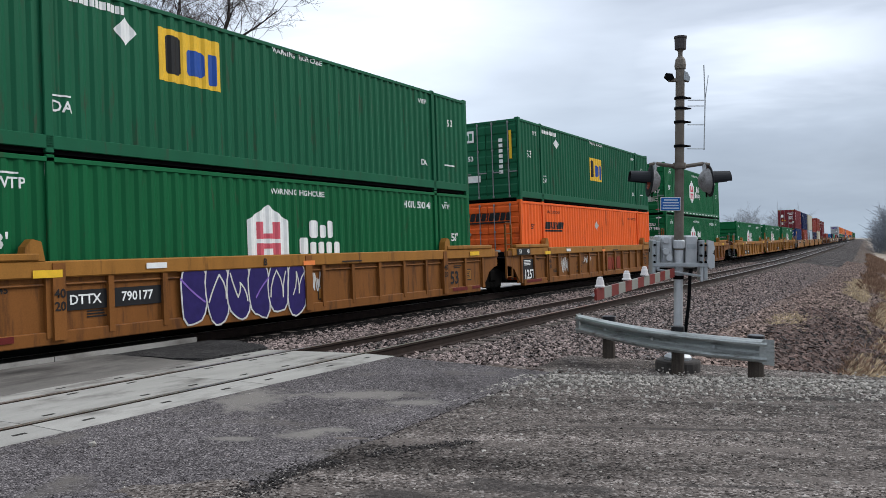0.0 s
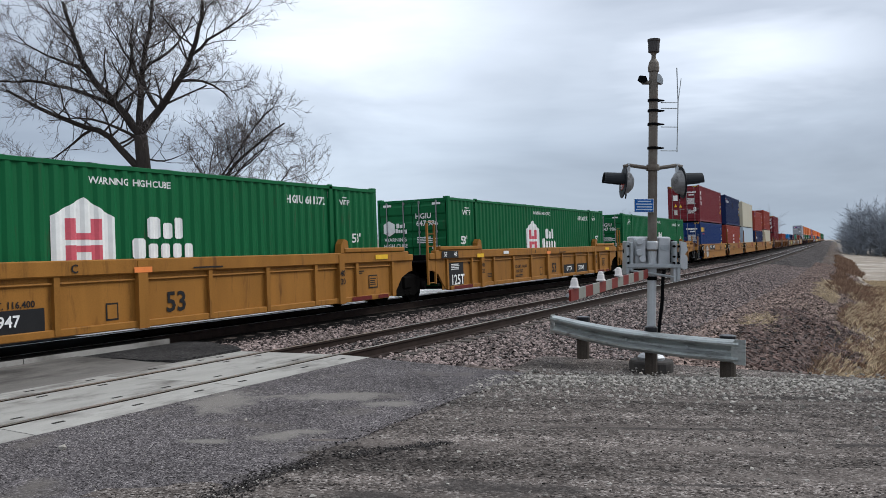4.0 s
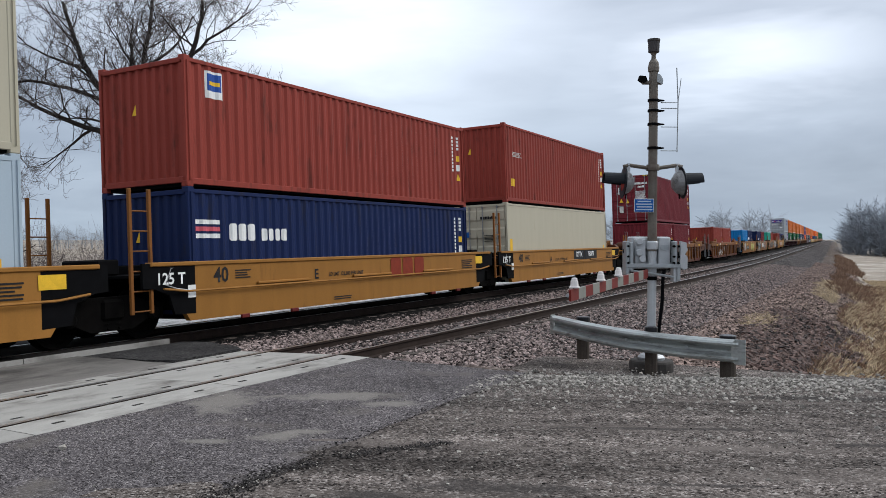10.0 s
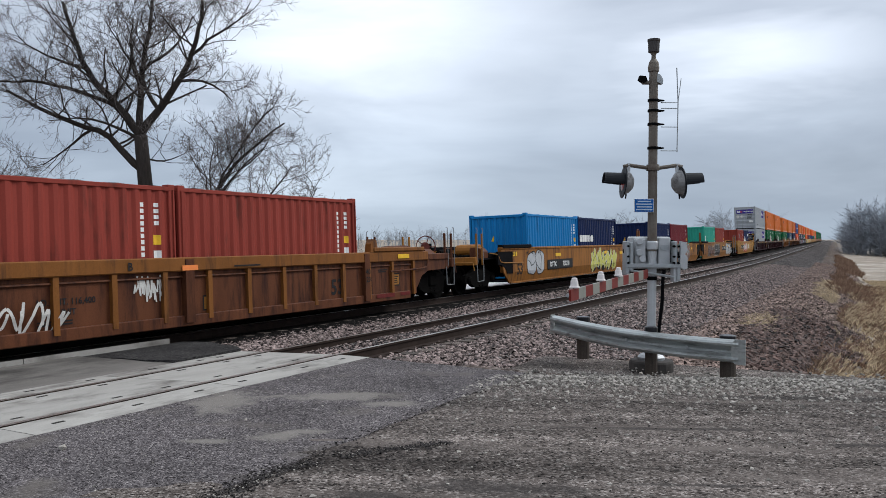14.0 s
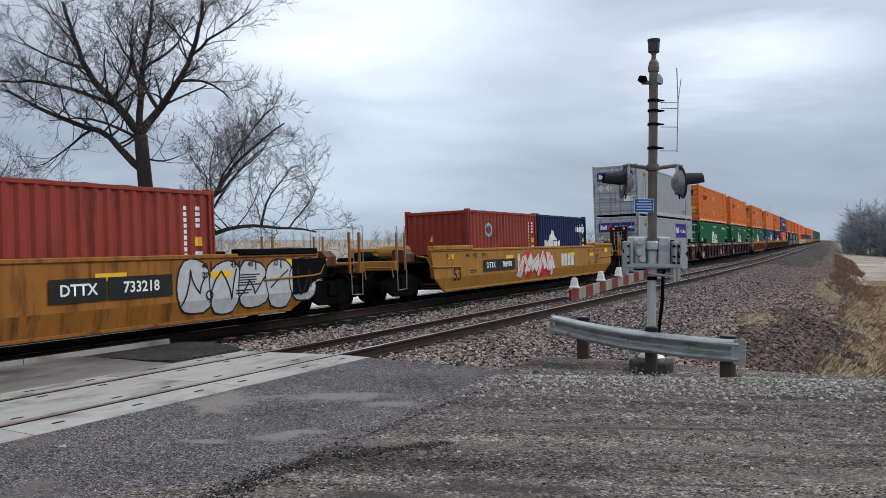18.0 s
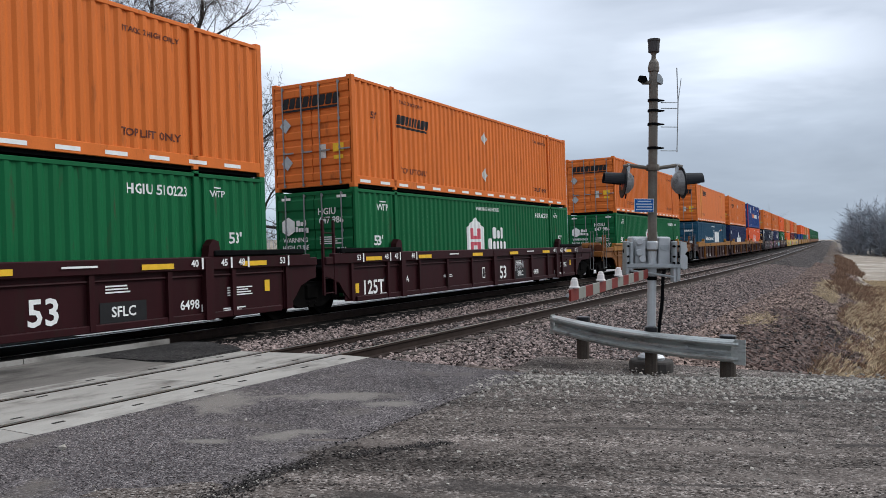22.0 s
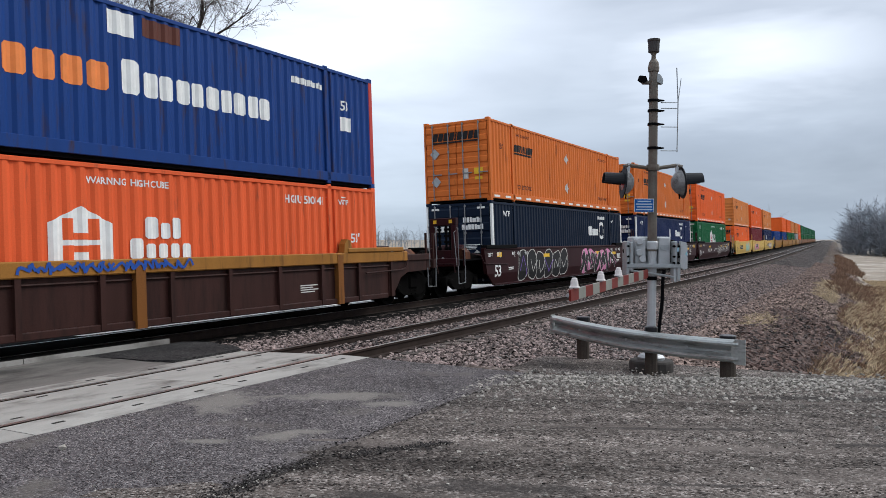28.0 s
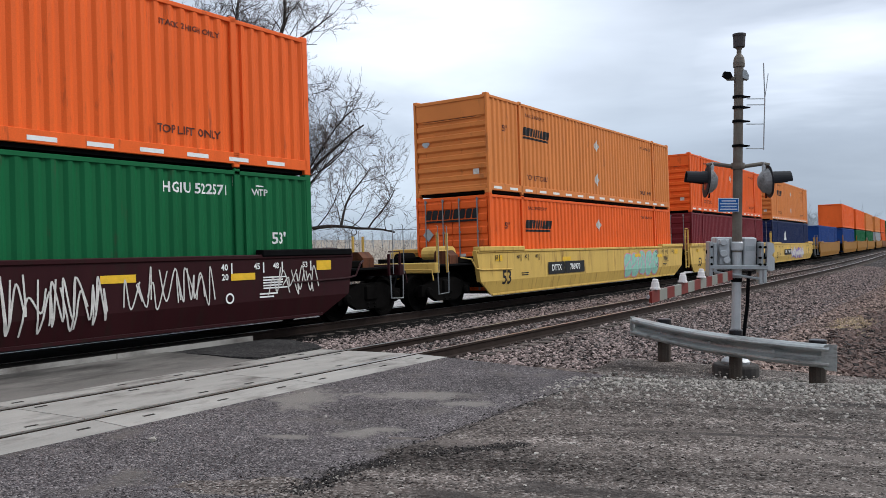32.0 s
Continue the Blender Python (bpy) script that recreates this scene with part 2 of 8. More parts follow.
def gravel(name, tones, cells, size=0.5, patch=None, patch_scale=0.5, patch_amount=0.4, streak=(1, 1, 1), heading=0.0, depth=0.22, mottle=0.2, blots=(), blot_color=(0.2, 0.18, 0.16), rough=0.95, spec=0.06, bump=0.8, dist=0.02):
    """Small stones: each cell of a Voronoi pattern is one stone of its own tone; patches of finer dirt lie over them."""
    m = bpy.data.materials.new(name)
    m.use_nodes = True
    t = m.node_tree
    n = t.nodes
    p = n["Principled BSDF"]
    co = n.new("ShaderNodeTexCoord")
    vo = n.new("ShaderNodeTexVoronoi")
    vo.inputs["Scale"].default_value = cells
    wire(t, co, "Object", vo, "Vector")
    sp = n.new("ShaderNodeSeparateColor")
    wire(t, vo, "Color", sp, 0)
    k = len(tones) - 1
    out = ramp(t, [(i / k, c) for i, c in enumerate(tones)], sp.outputs[0]).outputs[0]
    big = n.new("ShaderNodeTexNoise")
    big.inputs["Scale"].default_value, big.inputs["Detail"].default_value, big.inputs["Roughness"].default_value = patch_scale, 8.0, 0.62
    mp = n.new("ShaderNodeMapping")
    mp.vector_type = "TEXTURE"
    mp.inputs["Rotation"].default_value = (0, 0, heading)
    mp.inputs["Scale"].default_value = tuple(1 / v for v in streak)
    wire(t, co, "Object", mp, 0)
    wire(t, mp, 0, big, "Vector")
    tone = ramp(t, [(0.32, (1 - depth,) * 3), (0.68, (1 + depth,) * 3)], big.outputs[0])
    mu = n.new("ShaderNodeMix")
    mu.data_type, mu.blend_type = "RGBA", "MULTIPLY"
    mu.inputs[0].default_value = 1.0
    t.links.new(out, mu.inputs[6])
    t.links.new(tone.outputs[0], mu.inputs[7])
    out = mu.outputs[2]
    mid = n.new("ShaderNodeTexNoise")
    mid.inputs["Scale"].default_value, mid.inputs["Detail"].default_value, mid.inputs["Roughness"].default_value = cells / 9, 7.0, 0.72
    wire(t, co, "Object", mid, "Vector")
    blotch = ramp(t, [(0.36, (1 - mottle,) * 3), (0.64, (1 + mottle,) * 3)], mid.outputs[0])
    mo = n.new("ShaderNodeMix")
    mo.data_type, mo.blend_type = "RGBA", "MULTIPLY"
    mo.inputs[0].default_value = 1.0
    t.links.new(out, mo.inputs[6])
    t.links.new(blotch.outputs[0], mo.inputs[7])
    out = mo.outputs[2]
    if patch:
        fine = n.new("ShaderNodeTexNoise")
        fine.inputs["Scale"].default_value, fine.inputs["Detail"].default_value = patch_scale * 1.7, 9.0
        wire(t, mp, 0, fine, "Vector")
        f = ramp(t, [(0.66 - 0.35 * patch_amount, (0, 0, 0)), (0.80 - 0.3 * patch_amount, (0.85, 0.85, 0.85))], fine.outputs[0])
        mx = n.new("ShaderNodeMix")
        mx.data_type = "RGBA"
        t.links.new(f.outputs[0], mx.inputs[0])
        t.links.new(out, mx.inputs[6])
        mx.inputs[7].default_value = (*patch, 1)
        out = mx.outputs[2]
    # dusty blots: each an oval of its own, its rim broken by the noise
    for k, (bx, by, rx, ry) in enumerate(blots):
        bm = n.new("ShaderNodeMapping")
        bm.vector_type = "TEXTURE"
        bm.inputs["Location"].default_value = (bx, by, 0)
        bm.inputs["Rotation"].default_value = (0, 0, heading)
        bm.inputs["Scale"].default_value = (rx, ry, 1)
        wire(t, co, "Object", bm, 0)
        ln = n.new("ShaderNodeVectorMath")
        ln.operation = "LENGTH"
        wire(t, bm, 0, ln, 0)
        bz = n.new("ShaderNodeTexNoise")
        bz.inputs["Scale"].default_value, bz.inputs["Detail"].default_value, bz.inputs["Roughness"].default_value = 3.2, 8.0, 0.68
        wire(t, co, "Object", bz, "Vector")
        ad = n.new("ShaderNodeMath")
        ad.operation = "MULTIPLY_ADD"
        ad.inputs[1].default_value = 2.6
        wire(t, bz, 0, ad, 0)
        t.links.new(ln.outputs["Value"], ad.inputs[2])
        f = ramp(t, [(0.0, (0.88,) * 3), (0.48, (0.72,) * 3), (0.66, (0, 0, 0))], None)
        mr = n.new("ShaderNodeMapRange")
        mr.inputs[1].default_value, mr.inputs[2].default_value = 0.5, 3.3
        t.links.new(ad.outputs[0], mr.inputs[0])
        t.links.new(mr.outputs[0], f.inputs[0])
        mx = n.new("ShaderNodeMix")
        mx.data_type = "RGBA"
        t.links.new(f.outputs[0], mx.inputs[0])
        t.links.new(out, mx.inputs[6])
        mx.inputs[7].default_value = (*blot_color, 1)
        out = mx.outputs[2]
    t.links.new(out, p.inputs["Base Color"])
    p.inputs["Roughness"].default_value, p.inputs["Specular IOR Level"].default_value = rough, spec
    bp = n.new("ShaderNodeBump")
    bp.invert = True
    bp.inputs["Strength"].default_value, bp.inputs["Distance"].default_value = bump, dist
    wire(t, vo, "Distance", bp, "Height")
    wire(t, bp, 0, p, "Normal")
    return m

# ---- mesh helpers ----


class Geo:
    """A plain list of vertices and faces to which simple solids are added."""

    def __init__(self):
        self.v, self.f = [], []

    def add(self, vs, fs):
        k = len(self.v)
        self.v += [tuple(p) for p in vs]
        self.f += [tuple(i + k for i in q) for q in fs]
        return self

    def box(self, x0, x1, y0, y1, z0, z1, c=0.0):
        """A box; c chamfers its edges."""
        if c <= 0:
            vs = [(x, y, z) for z in (z0, z1) for y in (y0, y1) for x in (x0, x1)]
            return self.add(vs, [(0, 2, 3, 1), (4, 5, 7, 6), (0, 1, 5, 4), (2, 6, 7, 3), (0, 4, 6, 2), (1, 3, 7, 5)])
        c = min(c, (x1 - x0) * 0.45, (y1 - y0) * 0.45, (z1 - z0) * 0.45)
        ctr = ((x0 + x1) / 2, (y0 + y1) / 2, (z0 + z1) / 2)
        h = ((x1 - x0) / 2, (y1 - y0) / 2, (z1 - z0) / 2)
        vs, idx = [], {}
        for sx in (-1, 1):
            for sy in (-1, 1):
                for sz in (-1, 1):
                    for a in range(3):
                        o = [h[0] - c, h[1] - c, h[2] - c]
                        o[a] = h[a]
                        idx[sx, sy, sz, a] = len(vs)
                        vs.append((ctr[0] + sx * o[0], ctr[1] + sy * o[1], ctr[2] + sz * o[2]))
        fs = []
        for a in range(3):
            b, d = (a + 1) % 3, (a + 2) % 3
            for s in (-1, 1):
                q = []
                for sb, sd in ((-1, -1), (1, -1), (1, 1), (-1, 1)):
                    k = [0, 0, 0]
                    k[a], k[b], k[d] = s, sb, sd
                    q.append(idx[k[0], k[1], k[2], a])
                fs.append(tuple(q if s > 0 else q[::-1]))
            for sb in (-1, 1):
                for sd in (-1, 1):
                    q = []
                    for sa, ax in ((-1, b), (1, b), (1, d), (-1, d)):
                        k = [0, 0, 0]
                        k[a], k[b], k[d] = sa, sb, sd
                        q.append(idx[k[0], k[1], k[2], ax])
                    fs.append(tuple(q if sb * sd < 0 else q[::-1]))
        for sx in (-1, 1):
            for sy in (-1, 1):
                for sz in (-1, 1):
                    q = [idx[sx, sy, sz, a] for a in range(3)]
                    fs.append(tuple(q if sx * sy * sz > 0 else q[::-1]))
        return self.add(vs, fs)

    def prism(self, poly, a0, a1, axis=0):
        """A polygon pushed along an axis: its two numbers are the other two coordinates, in order."""
        n = len(poly)
        vs = []
        for a in (a0, a1):
            for p in poly:
                q = list(p)
                q.insert(axis, a)
                vs.append(q)
        fs = [tuple(range(n - 1, -1, -1)), tuple(range(n, 2 * n))]
        fs += [(i, (i + 1) % n, n + (i + 1) % n, n + i) for i in range(n)]
        return self.add(vs, fs)

    def tube(self, path, r, n=8, r1=None, caps=True):
        """A round bar along a path; r1 is the far end's radius."""
        pts = [Vector(p) for p in path]
        vs, m = [], len(pts)
        side = None
        for i, p in enumerate(pts):
            d = (pts[min(i + 1, m - 1)] - pts[max(i - 1, 0)]).normalized()
            if side is None:
                side = d.orthogonal().normalized()
            side = (side - d * side.dot(d)).normalized()
            up = d.cross(side)
            rr = r if r1 is None else r + (r1 - r) * i / (m - 1)
            vs += [p + (side * math.cos(2 * math.pi * k / n) + up * math.sin(2 * math.pi * k / n)) * rr for k in range(n)]
        fs = [(i * n + k, i * n + (k + 1) % n, (i + 1) * n + (k + 1) % n, (i + 1) * n + k) for i in range(m - 1) for k in range(n)]
        if caps:
            fs += [tuple(range(n - 1, -1, -1)), tuple(range((m - 1) * n, m * n))]
        return self.add(vs, fs)

    def lathe(self, prof, n=16, centre=(0, 0, 0), axis=2):
        """A profile of (radius, height) turned about an axis."""
        vs = []
        for r, h in prof:
            for k in range(n):
                a = 2 * math.pi * k / n
                q = [r * math.cos(a), r * math.sin(a)]
                q.insert(axis, h)
                vs.append([q[j] + centre[j] for j in range(3)])
        m = len(prof)
        fs = [(i * n + k, i * n + (k + 1) % n, (i + 1) * n + (k + 1) % n, (i + 1) * n + k) for i in range(m - 1) for k in range(n)]
        fs += [tuple(range(n - 1, -1, -1)), tuple(range((m - 1) * n, m * n))]
        return self.add(vs, fs)

    def mesh(self, name, mat, smooth=False):
        me = bpy.data.meshes.new(name)
        me.from_pydata(self.v, [], self.f)
        bm = bmesh.new()
        bm.from_mesh(me)
        bmesh.ops.recalc_face_normals(bm, faces=bm.faces)
        bm.to_mesh(me)
        bm.free()
        me.materials.append(mat)
        if smooth:
            for p in me.polygons:
                p.use_smooth = True
        me.update()
        return me


STORE = {}


def stored(key, make):
    """A mesh that alike pieces share."""
    if key not in STORE:
        STORE[key] = make()
    return STORE[key]


def part(name, data, mat, parent, label="", at=None):
    """One mesh object under a thing or a part."""
    me = data.mesh(name, mat) if isinstance(data, Geo) else data
    ob = new(name, me)
    ob.parent = parent
    if name in ("lettering", "graffiti"):
        ob["kind"] = "stuff"
    if at is not None:
        ob.matrix_basis = at if isinstance(at, Matrix) else Matrix.Translation(at)
    if label:
        ob["label"] = label
    return ob


def thing(name, label, category, group="", kind="", data=None, at=None):
    ob = new(name, data)
    tagged(ob, label, category, group, kind)
    if at is not None:
        ob.matrix_basis = at if isinstance(at, Matrix) else Matrix.Translation(at)
    return ob


def letters(text, size, mat):
    """Flat lettering in Blender's own font, standing in the y-z plane, its middle at the origin, read from +x."""
    cu = bpy.data.curves.new("lettering", "FONT")
    cu.body, cu.size, cu.align_x, cu.align_y, cu.resolution_u = text, size, "CENTER", "CENTER", 2
    cu.offset = size * 0.020
    ob = bpy.data.objects.new("lettering", cu)
    scene.collection.objects.link(ob)
    bpy.context.view_layer.update()
    me = bpy.data.meshes.new_from_object(ob.evaluated_get(bpy.context.evaluated_depsgraph_get()))
    bpy.data.objects.remove(ob)
    bm = bmesh.new()
    bm.from_mesh(me)
    bpy.data.meshes.remove(me)
    for v in bm.verts:
        v.co = Vector((0, v.co.x, v.co.y))
    return bm


def mark_shape(shape, size, mat, seed=0):
    """Flat painted marks in the y-z plane: a list of polygons."""
    bm = bmesh.new()

    def poly(pts):
        bm.faces.new([bm.verts.new((0, y, z)) for y, z in pts])

    w, h = size
    if shape == "bar":
        poly([(-w / 2, -h / 2), (w / 2, -h / 2), (w / 2, h / 2), (-w / 2, h / 2)])
    elif shape == "diamond":
        poly([(0, -h / 2), (w / 2, 0), (0, h / 2), (-w / 2, 0)])
    elif shape == "hexagon":
        poly([(0, -h / 2), (w / 2, -h * 0.27), (w / 2, h * 0.27), (0, h / 2), (-w / 2, h * 0.27), (-w / 2, -h * 0.27)])
    elif shape == "house":
        poly([(-w / 2, -h / 2), (w / 2, -h / 2), (w / 2, h * 0.30), (0, h / 2), (-w / 2, h * 0.30)])
    elif shape == "ring":
        n = 20
        for k in range(n):
            a, b = 2 * math.pi * k / n, 2 * math.pi * (k + 1) / n
            poly([(math.cos(a) * w / 2, math.sin(a) * h / 2), (math.cos(b) * w / 2, math.sin(b) * h / 2), (math.cos(b) * w * 0.34, math.sin(b) * h * 0.34), (math.cos(a) * w * 0.34, math.sin(a) * h * 0.34)])
    elif shape == "triangle":
        poly([(-w / 2, -h / 2), (w / 2, -h / 2), (0, h / 2)])
    elif shape == "blocks":
        # a word as plain blocks, one a letter
        rnd = random.Random(seed)
        n = max(2, round(w / (h * 0.72)))
        wide = [rnd.uniform(0.75, 1.2) for _ in range(n)]
        k0 = w / sum(wide)
        a = -w / 2
        for k in range(n):
            b = a + wide[k] * k0
            hh = h if k == 0 or rnd.random() < 0.7 else h * 0.82
            poly([(a + k0 * 0.08, -h / 2), (b - k0 * 0.08, -h / 2), (b - k0 * 0.08, hh - h / 2), (a + k0 * 0.08, hh - h / 2)])
            a = b
    elif shape == "dashes":
        n = round(w / 0.98)
        for k in range(n):
            a = -w / 2 + k * w / n
            poly([(a, -h / 2), (a + 0.48, -h / 2), (a + 0.48, h / 2), (a, h / 2)])
    elif shape == "column":
        # upright row of small blocks, one a figure
        n = max(2, round(h / (w * 1.25)))
        for k in range(n):
            z0 = h / 2 - (k + 1) * h / n
            poly([(-w / 2, z0), (w / 2, z0), (w / 2, z0 + h / n * 0.68), (-w / 2, z0 + h / n * 0.68)])
    elif shape[0] == "~":
        # a word mark as plain bars: C tall, l tall and slim, x low, p hanging, i thin, m wide; "/" leans it
        lean = 0.22 if "/" in shape else 0.0
        word = shape[1:].replace("/", "")
        wide = {"C": 0.95, "l": 0.72, "x": 0.78, "p": 0.78, "i": 0.40, "m": 1.25, " ": 0.45}
        k0 = w / sum(wide[c] for c in word)
        a = -w / 2
        for c in word:
            b = a + wide[c] * k0
            lo, hi = {"x": (0, 0.74), "m": (0, 0.74), "p": (-0.24, 0.74)}.get(c, (0.0, 1.0))
            if c != " ":
                y0, y1, z0, z1 = a + 0.07 * k0, b - 0.07 * k0, (lo - 0.5) * h, (hi - 0.5) * h
                e = min(y1 - y0, z1 - z0) * 0.14
                poly([(y + z * lean, z) for y, z in ((y0 + e, z0), (y1 - e, z0), (y1, z0 + e), (y1, z1 - e), (y1 - e, z1), (y0 + e, z1), (y0, z1 - e), (y0, z0 + e))])
            a = b
    elif shape == "lines":
        # small print that nobody could read
        rnd = random.Random(seed)
        n = max(1, round(h / 0.055))
        for k in range(n):
            z0 = h / 2 - (k + 0.75) * h / n
            a = -w / 2
            e = w / 2 - rnd.random() * w * 0.35
            poly([(a, z0), (e, z0), (e, z0 + h / n * 0.5), (a, z0 + h / n * 0.5)])
    bmesh.ops.recalc_face_normals(bm, faces=bm.faces)
    return bm


def laid(bm, mat, profile=None, y0=0.0, lift=0.004, name="marking"):
    """Lays flat marks on a side whose face stands at profile(y), cut where the face bends. Faces +x."""
    if profile is not None:
        ys = [v.co.y for v in bm.verts]
        for yb in profile[1](min(ys) + y0, max(ys) + y0):
            bmesh.ops.bisect_plane(bm, geom=bm.verts[:] + bm.edges[:] + bm.faces[:], plane_co=(0, yb - y0, 0), plane_no=(0, 1, 0))
        for v in bm.verts:
            v.co.x = profile[0](v.co.y + y0) + lift
    else:
        for v in bm.verts:
            v.co.x = lift
    for f in bm.faces:
        f.normal_update()
        if f.normal.x < 0:
            f.normal_flip()
    me = bpy.data.meshes.new(name)
    bm.to_mesh(me)
    bm.free()
    me.materials.append(mat)
    return me

# ---- the railway: a double line on a canted left-hand bend ----
CANT = radians(2.08)
BEND_AT, BEND_R, BEND = 31.0, 1325.0, 0.04346
TRACK_X = -13.01
SPEED = 16.87


def track(s, off=0.0):
    """Place and heading at s metres along the far track's centre line, off metres to its right."""
    a = min(max(s - BEND_AT, 0.0) / BEND_R, BEND)
    x = TRACK_X - BEND_R * (1 - math.cos(a))
    y = min(s, BEND_AT) + BEND_R * math.sin(a)
    rest = max(s - BEND_AT - BEND * BEND_R, 0.0)
    x, y = x - rest * math.sin(a), y + rest * math.cos(a)
    return x + off * math.cos(a), y + off * math.sin(a), a


def on_track(s):
    """The pose of a vehicle's middle on the far track: canted, headed along the line."""
    x, y, a = track(s)
    return Matrix.Translation((x, y, 0)) @ Euler((0, 0, a)).to_matrix().to_4x4() @ Euler((0, -CANT, 0)).to_matrix().to_4x4()


def smooth(a, b, x):
    t = min(max((x - a) / (b - a), 0.0), 1.0)
    return t * t * (3 - 2 * t)


def bend_shift(y):
    return track(y)[0] - TRACK_X


def natural(x, y):
    """Height of the bare ground."""
    o = x - TRACK_X - bend_shift(min(max(y, 0.0), 900.0))
    lot = 1 - smooth(11.2, 14.5, y)
    road = (1 - smooth(11.5, 16, y)) * smooth(-9, -4, y)
    if o < 3:
        z = -0.45 - 0.65 * smooth(-3.0, -6.5, o)
        z = z * (1 - road) + -0.10 * road if o < -2.5 else z
    else:
        slope = -0.55 - 1.35 * smooth(9.3, 13.5, o) - 0.5 * smooth(13.5, 26, o) + 0.12 * noise.noise((x * 0.7, y * 0.35, 1.7)) * smooth(9, 11, o)
        if o > 6.2:
            z = slope * (1 - lot) + -0.12 * lot
        else:
            z = -0.45
    return z + 0.05 * noise.noise((x * 0.15, y * 0.15, 0)) * smooth(16, 30, math.hypot(x, y))


def spread(stops):
    out = []
    for a, b, step in stops:
        k = max(1, round((b - a) / step))
        out += [a + (b - a) * i / k for i in range(k)]
    return out + [stops[-1][1]]


def build_ground():
    xs = spread([(-2400, -400, 500), (-400, -120, 40), (-120, -30, 10), (-30, -16, 2), (-16, -6, 1.0), (-6, 8, 0.5), (8, 30, 2), (30, 120, 15), (120, 400, 70), (400, 2400, 500)])
    ys = spread([(-2400, -800, 400), (-800, -60, 60), (-60, -6, 6), (-6, 10, 1), (10, 50, 0.6), (50, 110, 1.5), (110, 300, 8), (300, 900, 40), (900, 2400, 300)])
    vs = [(x, y, natural(x, y)) for y in ys for x in xs]
    n = len(xs)
    fs = [(j * n + i, j * n + i + 1, (j + 1) * n + i + 1, (j + 1) * n + i) for j in range(len(ys) - 1) for i in range(n - 1)]
    me = bpy.data.meshes.new("ground")
    me.from_pydata(vs, [], fs)
    me.materials.append(GROUND)
    me.materials.append(BANK_SOIL)
    for p in me.polygons:
        p.use_smooth = True
        o = p.center.x - TRACK_X - bend_shift(min(max(p.center.y, 0.0), 900.0))
        if p.center.y > 11 and 5 < o < 12.3 + 1.2 * noise.noise((0, p.center.y * 0.15, 2)):
            p.material_index = 1
    thing("ground", "flat winter farmland with pale stubble and bare brown soil", "ground", kind="structure", data=me)


GROUND = material("winter_soil_and_stubble", (0.235, 0.195, 0.155), rough=0.95, var=0.35, scale=0.35, fine=9, bump=0.4, dirt=(0.46, 0.42, 0.37), dirt_amount=0.35, dirt_scale=0.16, dist=0.05)
# near-black tones: shade between the loose stones put into the bed's colour
BALLAST = gravel("gap_shaded_granite", [(0.003, 0.003, 0.003), (0.012, 0.010, 0.010), (0.035, 0.028, 0.027), (0.075, 0.063, 0.060), (0.25, 0.23, 0.22)], 16, patch_scale=0.35, dist=0.05, bump=1.0)
STONE = material("ballast_stones", (0.215, 0.169, 0.155), rough=0.9, var=0.35, scale=8, fine=50, bump=0.3, islands=0.98, spec=0.06)
BROWN_STONE = material("brown_rubble", (0.185, 0.136, 0.116), rough=0.9, var=0.35, scale=8, fine=50, bump=0.3, islands=0.98, spec=0.08)
DARK_STONE = material("dark_brown_rock", (0.075, 0.048, 0.040), rough=0.85, var=0.4, scale=8, fine=50, bump=0.3, islands=0.95, spec=0.3)
TAR_LUMP = material("crumbled_tar", (0.036, 0.032, 0.031), rough=0.9, var=0.4, scale=8, fine=50, bump=0.3, islands=0.97, spec=0.1)
BANK_SOIL = gravel("brown_bank_rubble", [(0.014, 0.010, 0.009), (0.042, 0.029, 0.024), (0.075, 0.053, 0.045), (0.105, 0.078, 0.067), (0.26, 0.235, 0.215)], 14, patch=(0.135, 0.108, 0.080), patch_scale=0.22, patch_amount=0.45, dist=0.05, bump=1.0)
# blackened stones: the shade under the train put into their colour
TRAIN_SHADE = gravel("train_shade_ballast", [(0.003, 0.003, 0.003), (0.006, 0.005, 0.005), (0.009, 0.008, 0.007), (0.015, 0.013, 0.012)], 16, patch_scale=0.4, dist=0.05, bump=1.0)
PALE_STONE = material("limestone_chips", (0.26, 0.238, 0.212), rough=0.95, var=0.25, scale=9, fine=50, bump=0.3, islands=0.6)
LOT = gravel("packed_gravel_lot", [(0.005, 0.004, 0.004), (0.066, 0.055, 0.049), (0.093, 0.078, 0.070), (0.117, 0.099, 0.090), (0.25, 0.222, 0.204)], 52, patch=(0.130, 0.110, 0.099), patch_scale=0.9, patch_amount=0.30, streak=(0.13, 1.35, 1), heading=radians(24), depth=0.62, mottle=0.40, blots=((-0.6, 10.75, 1.8, 0.10), (-1.7, 8.35, 1.5, 0.07), (0.2, 8.6, 1.2, 0.08), (-2.6, 5.7, 0.9, 0.22), (-1.2, 6.5, 0.8, 0.06), (-3.3, 5.0, 0.35, 0.2), (-0.8, 5.6, 0.5, 0.12)), blot_color=(0.042, 0.037, 0.035), dist=0.012, bump=0.7)
